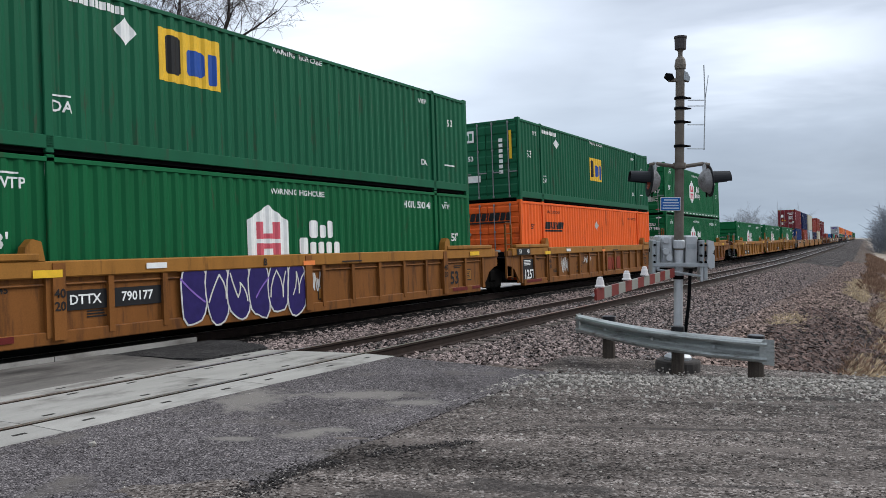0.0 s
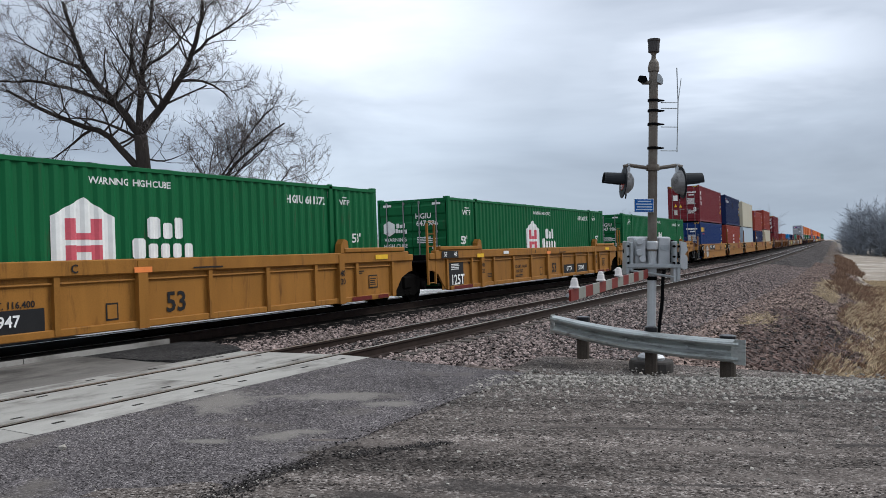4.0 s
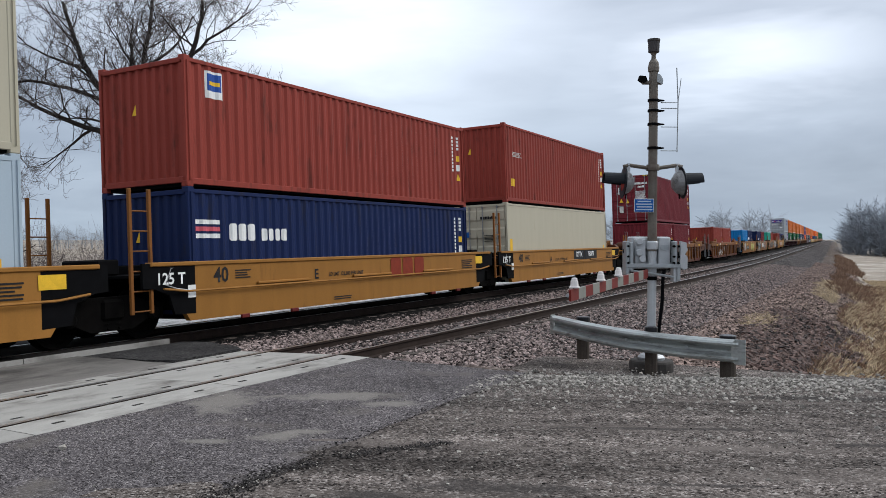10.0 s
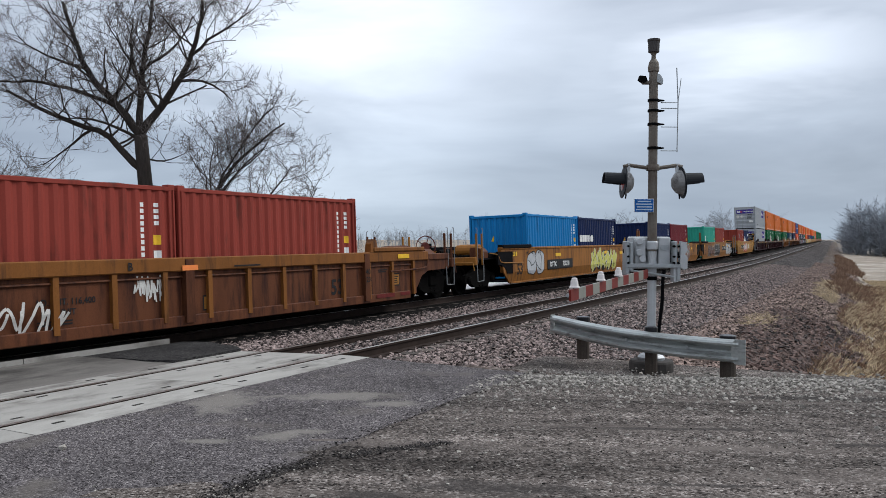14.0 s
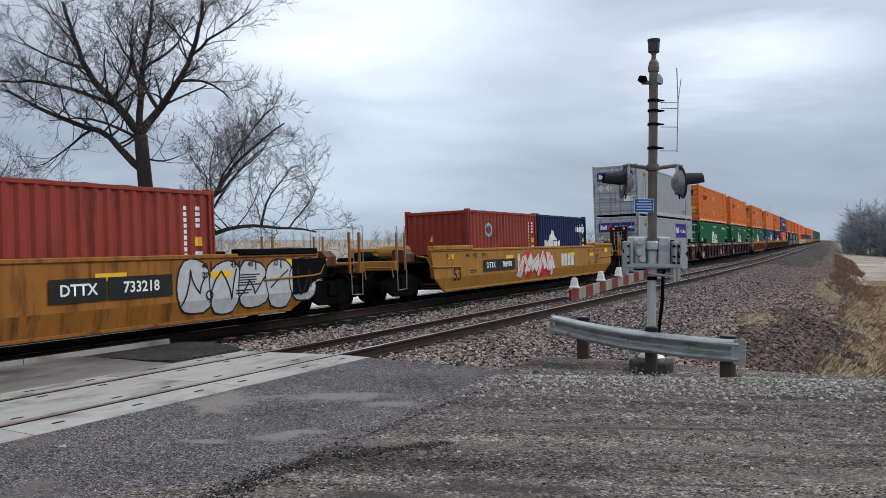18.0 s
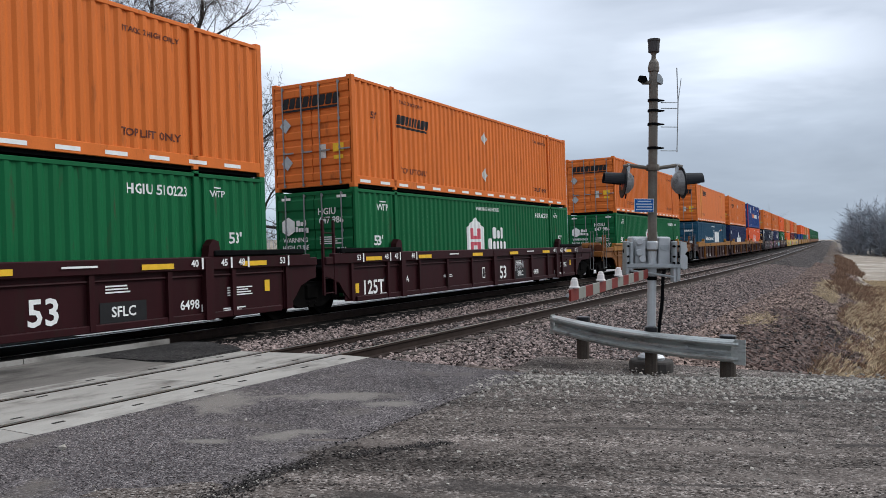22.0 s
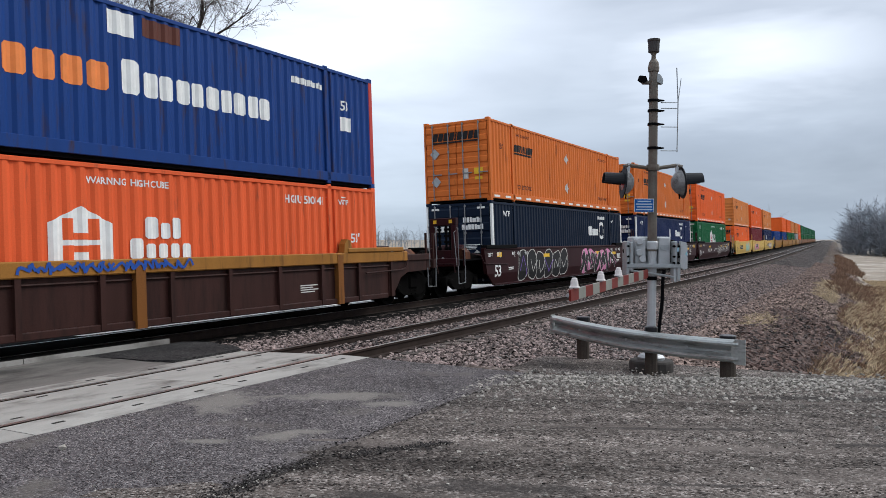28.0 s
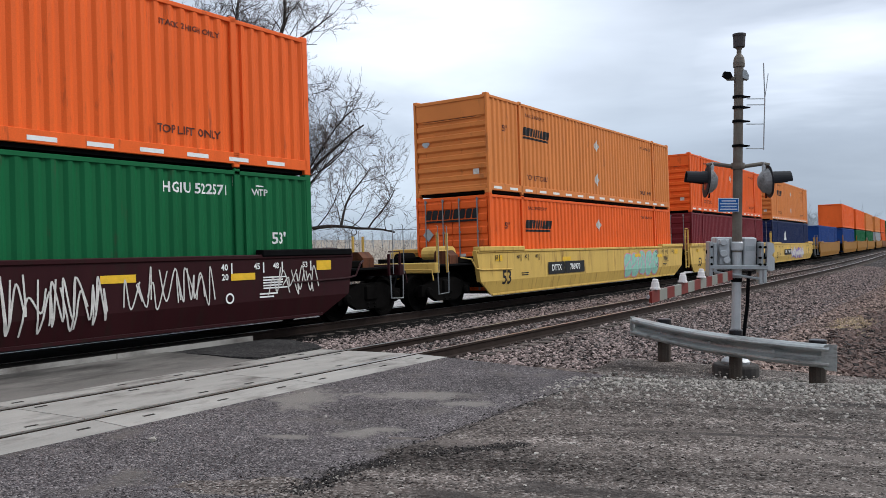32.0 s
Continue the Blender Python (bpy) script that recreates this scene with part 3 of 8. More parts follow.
ASPHALT = gravel("worn_asphalt", [(0.005, 0.005, 0.005), (0.062, 0.054, 0.056), (0.086, 0.076, 0.078), (0.112, 0.100, 0.101), (0.27, 0.242, 0.235)], 80, mottle=0.25, patch=(0.118, 0.104, 0.094), patch_scale=0.8, patch_amount=0.25, heading=radians(28), depth=0.25, blots=((-5.75, 8.1, 0.75, 0.32), (-4.95, 8.0, 0.35, 0.2), (-5.1, 6.15, 0.32, 0.22), (-4.95, 6.45, 0.25, 0.14), (-5.6, 5.7, 0.3, 0.10), (-6.75, 7.2, 0.42, 0.75)), blot_color=(0.205, 0.186, 0.168), dist=0.008, bump=0.7)
OLD_ASPHALT = gravel("dark_asphalt_patch", [(0.014, 0.013, 0.013), (0.028, 0.026, 0.026), (0.042, 0.040, 0.040), (0.09, 0.085, 0.08)], 55, patch_scale=1.2, dist=0.012)
PALE_SHOULDER = gravel("pale_gravel_shoulder", [(0.30, 0.29, 0.28), (0.50, 0.49, 0.47), (0.62, 0.60, 0.58), (0.72, 0.70, 0.68)], 14, patch=(0.70, 0.69, 0.68), patch_scale=0.4, patch_amount=0.5, dist=0.03)
CONCRETE = material("precast_concrete", (0.300, 0.285, 0.262), rough=0.9, var=0.17, scale=2.5, fine=60, bump=0.25, dirt=(0.12, 0.108, 0.098), dirt_amount=0.36, dirt_scale=1.4, streak=(1.5, 0.6, 1), per_object=0.08)
SLAB = material("stained_concrete_apron", (0.145, 0.133, 0.122), rough=0.92, var=0.30, scale=1.6, fine=60, bump=0.35, dirt=(0.045, 0.041, 0.038), dirt_amount=0.55, dirt_scale=0.7, streak=(1.6, 0.5, 1))
# concrete darkened in its colour for the train's shade over it
SHADE_SLAB = material("train_shade_concrete", (0.020, 0.018, 0.017), rough=0.9, var=0.4, scale=2.5, fine=60, bump=0.3, spec=0.05, per_object=0.1)
# dark colour that stands for the shade inside the lifting slots
SLOT_SHADE = material("slot_shade_dark", (0.028, 0.025, 0.023), rough=0.95, var=0.4, scale=6, bump=0.5)


def sweep(prof, stations, closed=True):
    """A section of (off, height) drawn along the line."""
    g = Geo()
    n, vs = len(prof), []
    for s in stations:
        for o, z in prof:
            x, y, _ = track(s, o)
            vs.append((x, y, z))
    fs = [(i * n + k, i * n + (k + 1) % n, (i + 1) * n + (k + 1) % n, (i + 1) * n + k) for i in range(len(stations) - 1) for k in range(n if closed else n - 1)]
    return g.add(vs, fs)


def build_railway():
    far = spread([(-760, -40, 120), (-40, 31, 12), (31, 95, 4), (95, 1000, 150)])
    prof = [(-5.2, -1.25), (-3.3, -0.30), (-2.4, -0.20), (2.1, -0.19), (3.0, -0.20), (6.3, -0.20), (7.3, -0.30), (9.2, -0.52), (10.4, -1.05), (10.4, -1.7), (-5.2, -1.7)]
    thing("ballast_bed", "wide bed of crushed stone under two tracks, toned dark as gap shade", "ballast", kind="structure", data=sweep(prof, far).mesh("ballast_bed", BALLAST))
    edge = [(-9.5, -0.66), (-5.4, -0.42), (-3.1, -0.21), (-1.95, -0.165), (-1.95, -0.6), (-9.5, -1.6)]
    thing("far_shoulder", "pale gravel shoulder on the far side of the tracks", "shoulder", kind="structure", data=sweep(edge, far).mesh("far_shoulder", PALE_SHOULDER))
    # black strip along the far track stands for the shade beneath the cars
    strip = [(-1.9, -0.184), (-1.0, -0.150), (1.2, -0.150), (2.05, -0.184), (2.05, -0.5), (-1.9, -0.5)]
    thing("oily_ballast", "ballast under the far track, painted black as the train's shade", "ballast", kind="structure", data=sweep(strip, spread([(11.2, 31, 12), (31, 95, 4), (95, 1000, 150)])).mesh("oily_ballast", TRAIN_SHADE))
    rail = [(-0.0365, 0.0), (0.0365, 0.0), (0.0365, -0.035), (0.009, -0.05), (0.009, -0.155), (0.075, -0.172), (0.075, -0.185), (-0.075, -0.185), (-0.075, -0.172), (-0.009, -0.155), (-0.009, -0.05), (-0.0365, -0.035)]
    for name, centre, zc, label in (("main_track", 0.0, 0.0, "far railway track of worn steel rails on timber ties"), ("siding_track", 4.396, -0.027, "empty near railway track with rust-sided rails on timber ties")):
        top = thing(name, label, "railway track", kind="structure")
        for side in (-0.752, 0.752):
            o = centre + side
            z = zc + side * math.sin(CANT)
            g = sweep([(o + a, z + b) for a, b in rail], far)
            me = g.mesh("rail", RAILSIDE)
            me.materials.append(RAILTOP)
            for p in me.polygons:
                if p.normal.z > 0.9 and p.center.z > z - 0.02:
                    p.material_index = 1
            part("rail", me, RAILSIDE, top, "steel rail with a polished head and rusty sides")
        tie = stored("tie", lambda: Geo().box(-1.3, 1.3, -0.115, 0.115, -0.18, 0.0, 0.012).mesh("tie", TIE))
        plate = stored("tie_plate", lambda: Geo().box(-0.17, 0.17, -0.09, 0.09, 0, 0.018, 0.004).mesh("tie_plate", RAILSIDE))
        rest, rnd = Geo(), random.Random(4)
        s = -20.0
        while s < 240:
            near = centre > 1 and 11.3 < s < 92
            x, y, a = track(s, centre + rnd.uniform(-0.03, 0.03))
            m = Matrix.Translation((x, y, zc - 0.187 + rnd.uniform(-0.012, 0.0))) @ Euler((0, -CANT, a + rnd.uniform(-0.012, 0.012))).to_matrix().to_4x4()
            if near:
                t = part("tie", tie, TIE, top, at=m)
                if s < 24:
                    for side in (-0.752, 0.752):
                        part("tie_plate", plate, RAILSIDE, t, at=(side, 0, 0.002))
            elif not (-4 < s < 11.3 and centre > 1):
                k = Geo().box(-1.3, 1.3, -0.115, 0.115, -0.18, 0.0)
                rest.add([m @ Vector(v) for v in k.v], k.f)
            s += 0.53 + rnd.uniform(-0.02, 0.02)
        ob = part("tie_rows", rest, TIE, top)
        ob["kind"] = "stuff"


def stones(name, label, mat, place, count, size, seed, flat=0.7):
    """Loose stones as one mesh: bent octahedra strewn by place(rng) -> x, y, z."""
    rng = np.random.default_rng(seed)
    base = np.array([(1, 0, 0), (-1, 0, 0), (0, 1, 0), (0, -1, 0), (0, 0, 1), (0, 0, -1)], float)
    tri = np.array([(0, 2, 4), (2, 1, 4), (1, 3, 4), (3, 0, 4), (2, 0, 5), (1, 2, 5), (3, 1, 5), (0, 3, 5)])
    pts = place(rng, count)
    n = len(pts)
    q = rng.normal(size=(n, 4))
    q /= np.linalg.norm(q, axis=1)[:, None]
    w, x, y, z = q.T
    rot = np.stack([1 - 2 * (y * y + z * z), 2 * (x * y - z * w), 2 * (x * z + y * w), 2 * (x * y + z * w), 1 - 2 * (x * x + z * z), 2 * (y * z - x * w), 2 * (x * z - y * w), 2 * (y * z + x * w), 1 - 2 * (x * x + y * y)], 1).reshape(n, 3, 3)
    r = size[0] + (size[1] - size[0]) * rng.random(n) ** 2.2
    v = base[None] * (0.65 + 0.5 * rng.random((n, 6, 1)))
    v = np.einsum("nij,nkj->nki", rot, v) * r[:, None, None]
    v[:, :, 2] *= flat
    v += pts[:, None, :]
    me = bpy.data.meshes.new(name)
    me.from_pydata(v.reshape(-1, 3).tolist(), [], (tri[None] + 6 * np.arange(n)[:, None, None]).reshape(-1, 3).tolist())
    me.materials.append(mat)
    return thing(name, label, "gravel", kind="stuff", data=me)


def ballast_z(o):
    return np.interp(o, (-5.2, -3.3, -2.4, 2.1, 3.0, 6.3, 7.3, 9.2, 10.4), (-1.25, -0.30, -0.20, -0.19, -0.20, -0.20, -0.30, -0.52, -1.05))


def bend_np(y):
    a = np.clip(y - BEND_AT, 0, BEND * BEND_R)
    return -a * a / 2 / BEND_R - np.clip(y - BEND_AT - BEND * BEND_R, 0, None) * BEND


def build_loose_stone():
    def on_bed(rng, n):
        y = 11.1 + 60 * rng.random(n) ** 2.0
        o = 1.3 + 9.0 * rng.random(n)
        keep = ~((np.abs(o - 4.396) < 1.28) & (rng.random(n) < 0.62))
        y, o = y[keep], o[keep]
        # thinner where the mast and the barrier stand in the dirt
        return np.stack([TRACK_X + o + bend_np(y), y, ballast_z(o) + 0.008], 1)

    stones("ballast_stones", "crushed grey and reddish ballast stones heaped beside the rails", STONE, on_bed, 78000, (0.020, 0.058), 3)

    def on_edge(rng, n):
        x = -4.7 + 7.5 * rng.random(n)
        y = 10.85 + (x + 4.0) * 0.40 + np.where(rng.random(n) < 0.6, rng.normal(size=n) * 0.5, -np.abs(rng.normal(size=n)) * 1.1)
        z = np.array([max(natural(a, b) + 0.02, lot_z(a, b) + 0.004, -0.10) for a, b in zip(x, y)])
        return np.stack([x, y, z], 1)

    stones("pale_gravel_edge", "pale limestone chips spilled along the edge of the lot", PALE_STONE, on_edge, 9000, (0.012, 0.045), 5)

    def on_slope(rng, n):
        y = 13.5 + 75 * rng.random(n) ** 1.8
        o = 8.8 + 3.6 * rng.random(n)
        x = TRACK_X + o + bend_np(y)
        z = np.array([max(natural(a, b), float(ballast_z(c)) if c < 10.4 else -9) for a, b, c in zip(x, y, o)]) + 0.015
        return np.stack([x, y, z], 1)

    stones("rubble_on_the_bank", "brown broken rubble lying on the slope of the bank", BROWN_STONE, on_slope, 40000, (0.022, 0.085), 7)

    def heap(rng, n):
        y = 18.5 + 15 * rng.random(n) ** 1.3
        o = 10.0 + 2.4 * rng.random(n) + 0.3 * np.sin(y)
        x = TRACK_X + o + bend_np(y)
        z = np.array([max(natural(a, b), float(ballast_z(c)) if c < 10.4 else -9) for a, b, c in zip(x, y, o)]) + 0.03
        return np.stack([x, y, z], 1)

    stones("dark_rubble_heap", "dark brown broken rocks tipped down the bank", DARK_STONE, heap, 9000, (0.05, 0.16), 8)

    def on_lot(rng, n):
        x = -4.1 + 7.0 * rng.random(n)
        y = 3.0 + 8.2 * rng.random(n)
        keep = np.array([noise.noise((a * 0.5, b * 1.4, 7)) > rng.uniform(-0.5, 0.5) for a, b in zip(x, y)])
        x, y = x[keep], y[keep]
        return np.stack([x, y, np.array([lot_z(a, b) for a, b in zip(x, y)]) + 0.002], 1)

    stones("loose_lot_gravel", "small loose grey gravel on the packed lot", LOT_CHIP, on_lot, 8500, (0.003, 0.019), 9, 0.55)
    stones("scattered_limestone", "scattered pale limestone pieces on the lot", PALE_STONE, on_lot, 1500, (0.006, 0.036), 19, 0.5)

    def on_road(rng, n):
        x = -7.1 + 2.6 * rng.random(n)
        y = 3.0 + 7.6 * rng.random(n)
        return np.stack([x, y, np.full(n, 0.003)], 1)

    stones("grit_on_the_asphalt", "scattered grit and pebbles on the road surface", PALE_STONE, on_road, 260, (0.004, 0.018), 11, 0.6)

    def seam(rng, n):
        # the broken edge forks: one side follows the asphalt, the other runs out into the lot
        t = rng.random(n)
        w = rng.normal(size=n) * (0.03 + 0.12 * rng.random(n) ** 1.5)
        fork = rng.random(n) < 0.6
        y = np.where(fork, 4.2 + 2.55 * t, 4.2 + 5.3 * t)
        x = np.where(fork, -4.32 + 0.75 * np.clip((y - 5.3) / 1.4, 0, 1) ** 1.3, -4.33 - 0.08 * np.clip((y - 4.5) / 4, 0, 1)) + w + 0.03 * np.sin(y * 7)
        keep = np.where(fork, np.array([noise.noise((a * 2.2, 3.0, 1.0)) > -0.25 for a in y]), rng.random(n) < 0.30)
        x, y = x[keep], y[keep]
        return np.stack([x, y, np.full(len(x), 0.0)], 1)

    stones("crumbled_asphalt", "crumbled black lumps along the broken asphalt edge", TAR_LUMP, seam, 5200, (0.003, 0.017), 21, 0.6)
    stones("seam_chips", "pale chips caught in the broken asphalt edge", PALE_STONE, seam, 700, (0.003, 0.014), 22, 0.6)
    for x, y, r in ((-6.48, 4.86, 0.05), (-3.6, 4.62, 0.035), (-5.8, 6.5, 0.022), (-6.1, 4.6, 0.02), (-2.4, 6.6, 0.03)):
        def one(rng, n, x=x, y=y):
            return np.array([[x, y, 0.02 if x < -4.3 else LOT_Z + 0.015]])
        ob = stones("stone", "fist-sized pale stone lying on the road", PALE_STONE, one, 1, (r, r + 0.001), int(r * 1000))
        del ob["kind"]
        ob["category"] = "stone"


LOT_CHIP = material("lot_chips", (0.105, 0.092, 0.083), rough=0.95, var=0.25, scale=9, fine=50, bump=0.3, islands=0.95, spec=0.06)


LOT_Z = -0.012


def lot_z(x, y):
    """Height of the lot: packed ruts along the way that cars turn in."""
    u, v = x * 0.9135 + y * 0.4067, y * 0.9135 - x * 0.4067
    lim = 10.55 + (x + 4.0) * 0.40
    rut = 0.012 * noise.noise((u * 0.12, v * 1.6, 2)) + 0.006 * noise.noise((u * 0.4, v * 5.0, 5))
    return LOT_Z + rut + 0.008 * noise.noise((x * 1.2, y * 1.5, 4)) - 0.16 * smooth(lim, lim + 1.2, y)


def near_plane(x):
    """Height of the canted near track's plane."""
    return (x + 7.862) * math.tan(CANT)


def build_crossing():
    # asphalt approach with a ragged edge towards the gravel
    edge = []
    for i in range(61):
        y = -3 + 13.75 * i / 60
        x = -4.38 - 0.03 * smooth(5, 9, y) + 0.05 * noise.noise((0, y * 1.6, 3)) + 0.035 * noise.noise((0, y * 6, 5))
        edge.append((x, y))
    far = [(-4.6 - 2.6 * i / 14, 10.78 + 0.05 * noise.noise((i * 0.7, 0, 0)) + 0.012 * i) for i in range(1, 15)]
    outline = edge + far + [(-7.195, -3)]
    g = Geo().prism(outline, -0.16, -0.004, axis=2)
    thing("road", "worn grey asphalt road with pale patches leading to the crossing", "road", kind="structure", data=g.mesh("road", ASPHALT))
    # gravel lot
    xs, ys = spread([(-5.2, 5, 0.11), (5, 8, 0.5), (8, 60, 6)]), spread([(-60, 2, 6), (2, 13.6, 0.09)])
    vs = []
    for y in ys:
        for x in xs:
            vs.append((x, y, lot_z(x, y)))
    n = len(xs)
    me = bpy.data.meshes.new("gravel_lot")
    me.from_pydata(vs, [], [(j * n + i, j * n + i + 1, (j + 1) * n + i + 1, (j + 1) * n + i) for j in range(len(ys) - 1) for i in range(n - 1)])
    me.materials.append(LOT)
    for p in me.polygons:
        p.use_smooth = True
    thing("gravel_lot", "packed dark gravel lot with faint wheel tracks", "gravel lot", kind="structure", data=me)
    # concrete crossing panels
    top = thing("crossing_surface", "precast concrete crossing panels between and beside the rails", "crossing", kind="structure")
    cuts = (11.0, 8.05, 5.1, 2.1, -0.9, -3.4)
    # thin dark bars laid on the panels in place of shaded lifting recesses
    shade_bar = stored("lifting_plug", lambda: Geo().box(-0.022, 0.022, -0.07, 0.07, -0.01, 0.0015, 0.001).mesh("lifting_plug", SLOT_SHADE))
    rnd = random.Random(2)
    for a, b in ((-9.925, -9.45), (-9.285, -7.935), (-7.785, -7.20)):
        for y1, y0 in zip(cuts, cuts[1:]):
            za, zb = near_plane(a) - 0.004, min(near_plane(b), 0.0) - 0.004
            g = Geo()
            c = 0.012
            poly = [(a + c, za), (b - c, zb), (b, zb - c), (b, zb - 0.25), (a, za - 0.25), (a, za - c)]
            g.prism(poly, y0 + 0.008, y1 - 0.008, axis=1)
            p = part("concrete_panel", g, CONCRETE, top)
            for x in ((a + 0.16, b - 0.16) if b - a > 0.8 else ((a + b) / 2,)):
                for k in range(3):
                    y = y0 + (k + 0.5) * (y1 - y0) / 3 + rnd.uniform(-0.3, 0.3)
                    part("lifting_plug", shade_bar, SLOT_SHADE, p, at=Matrix.Translation((x, y, za + (zb - za) * (x - a) / (b - a) + 0.003)))
    # apron between the tracks, and the panels of the far track
    g = Geo()
    g.add([(-11.62, -3, -0.03), (-9.96, -3, near_plane(-9.96) - 0.01), (-9.96, 9.5, near_plane(-9.96) - 0.01), (-11.62, 9.0, -0.03), (-11.62, -3, -0.3), (-9.96, -3, -0.3), (-9.96, 9.5, -0.3), (-11.62, 9.0, -0.3)], [(0, 1, 2, 3), (0, 4, 5, 1), (1, 5, 6, 2), (2, 6, 7, 3), (3, 7, 4, 0), (4, 7, 6, 5)])
    thing("track_apron", "stained grey concrete apron between the two tracks", "pavement", kind="structure", data=g.mesh("track_apron", SLAB))
    g = Geo().prism([(-11.62, 9.0), (-11.0, 9.25), (-10.4, 9.3), (-9.95, 9.5), (-9.95, 11.05), (-10.3, 11.3), (-10.7, 11.35), (-11.1, 11.5), (-11.4, 11.4), (-11.62, 11.3)], -0.3, -0.045, axis=2)
    thing("asphalt_patch", "dark ragged asphalt patch at the end of the apron", "asphalt", kind="structure", data=g.mesh("asphalt_patch", OLD_ASPHALT))
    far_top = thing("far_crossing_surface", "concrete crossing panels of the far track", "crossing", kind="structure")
    # dark panels carry painted shade; only the near lip keeps plain concrete
    for a, b, m in ((-14.6, -13.84, SHADE_SLAB), (-13.68, -12.34, SHADE_SLAB), (-12.18, -11.70, SHADE_SLAB), (-11.695, -11.64, CONCRETE)):
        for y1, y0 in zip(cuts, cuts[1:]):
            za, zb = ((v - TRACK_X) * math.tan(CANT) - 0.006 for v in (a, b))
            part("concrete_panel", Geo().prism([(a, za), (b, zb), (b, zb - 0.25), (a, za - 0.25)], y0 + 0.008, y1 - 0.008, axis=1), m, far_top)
    g = Geo().prism([(-160, -3), (-14.62, -3), (-14.62, 10.8), (-160, 10.8)], -0.20, -0.065, axis=2)
    thing("far_road", "asphalt road leading away beyond the tracks", "road", kind="structure", data=g.mesh("far_road", ASPHALT))


build_ground()
build_railway()
build_crossing()
build_loose_stone()

# ---- containers ----
PITCH = 0.278


def side_profile(w, depth, L):
    """The corrugated side: (face x at y, bends between two y). y runs from the middle of the box."""
    x_out = w / 2 - 0.012
    bends = (0.0, 0.072, 0.140, 0.210, PITCH)

    grooves = [e * 6.04 + d for e in (-1, 1) for d in (-0.20, -0.17, 0.17, 0.20)] if L > 13 and depth > 0.02 else []

    def at(y):
        t = (y + L / 2 - 0.12) % PITCH
        if grooves and abs(abs(y) - 6.04) < 0.185:
            return x_out - depth * 1.3
        if t < bends[1]:
            return x_out
        if t < bends[2]:
            return x_out - depth * (t - bends[1]) / (bends[2] - bends[1])
        if t < bends[3]:
            return x_out - depth
        return x_out - depth + depth * (t - bends[3]) / (PITCH - bends[3])

    def cuts(a, b):
        if depth < 0.006:
            return []
        out = []
        k = math.floor((a + L / 2 - 0.12) / PITCH)
        while True:
            for e in bends[:-1]:
                y = k * PITCH + e - L / 2 + 0.12
                if y > b:
                    return sorted(out + [g for g in grooves if a < g < b])
                if y > a:
                    out.append(y)
            k += 1

    return at, cuts


def side_wall_mesh(L, w, h, depth, mat, sgn):
    g = Geo()
    at, cuts = side_profile(w, depth, L)
    ys = [-L / 2 + 0.05] + cuts(-L / 2 + 0.06, L / 2 - 0.06) + [L / 2 - 0.05]
    vs = [(sgn * at(y), y, z) for y in ys for z in (0.14, h - 0.10)]
    g.add(vs, [(2 * i, 2 * i + 2, 2 * i + 3, 2 * i + 1) for i in range(len(ys) - 1)])
    me = g.mesh("side_wall", mat)
    if (me.polygons[0].normal.x > 0) != (sgn > 0):
        me.flip_normals()
    return me


def roof_mesh(L, w, h, mat):
    rs = spread([(-L / 2 + 0.05, L / 2 - 0.05, 0.42)])
    vs = []
    for i, y in enumerate(rs):
        z = h - (0.03 if i % 2 else 0.048)
        vs += [(-w / 2 + 0.04, y, z), (w / 2 - 0.04, y, z)]
    return Geo().add(vs, [(2 * i, 2 * i + 1, 2 * i + 3, 2 * i + 2) for i in range(len(rs) - 1)]).mesh("roof", mat)


def end_wall_mesh(L, w, h, mat, kind, end):
    g = Geo()
    y0 = end * (L / 2 - 0.03)
    if kind == "corr":
        xs = []
        x = -w / 2 + 0.1
        while x < w / 2 - 0.12:
            xs += [(x, 0), (x + 0.08, 0), (x + 0.12, 0.045), (x + 0.20, 0.045)]
            x += 0.24
        xs.append((w / 2 - 0.1, 0))
        vs = [(x, y0 - end * dd, z) for x, dd in xs for z in (0.12, h - 0.1)]
        g.add(vs, [(2 * i, 2 * i + 2, 2 * i + 3, 2 * i + 1) for i in range(len(xs) - 1)])
    elif kind == "rib":
        n = 7
        step = (h - 0.75) / n
        zs = [(0.12, 0)]
        for k in range(n):
            z0 = 0.25 + k * step
            zs += [(z0, 0), (z0 + 0.03, 0.06), (z0 + step * 0.42, 0.06), (z0 + step * 0.42 + 0.06, 0)]
        zs.append((h - 0.1, 0))
        vs = [(x, y0 - end * dd, z) for z, dd in zs for x in (-w / 2 + 0.09, w / 2 - 0.09)]
        g.add(vs, [(2 * i, 2 * i + 2, 2 * i + 3, 2 * i + 1) for i in range(len(zs) - 1)])
    else:
        g.add([(-w / 2 + 0.05, y0 + 0.06, 0.12), (w / 2 - 0.05, y0 + 0.06, 0.12), (w / 2 - 0.05, y0 + 0.06, h - 0.1), (-w / 2 + 0.05, y0 + 0.06, h - 0.1)], [(0, 1, 2, 3)])
    return g.mesh("end_wall", mat)


def door_mesh(w, h, mat, sgn, ribs):
    g = Geo()
    a, b = (0.012, w / 2 - 0.10) if sgn > 0 else (-w / 2 + 0.10, -0.012)
    z0, z1 = 0.15, h - 0.13
    step = (z1 - z0) / ribs
    prof = [(0.0, z0), (-0.035, z0)]
    for k in range(ribs):
        zc = z0 + (k + 0.5) * step
        prof += [(-0.035, zc - step * 0.32), (-0.064, zc - step * 0.22), (-0.064, zc + step * 0.22), (-0.035, zc + step * 0.32)]
    prof += [(-0.035, z1), (0.0, z1)]
    g.prism(prof, a, b, axis=0)
    return g.mesh("door", mat)


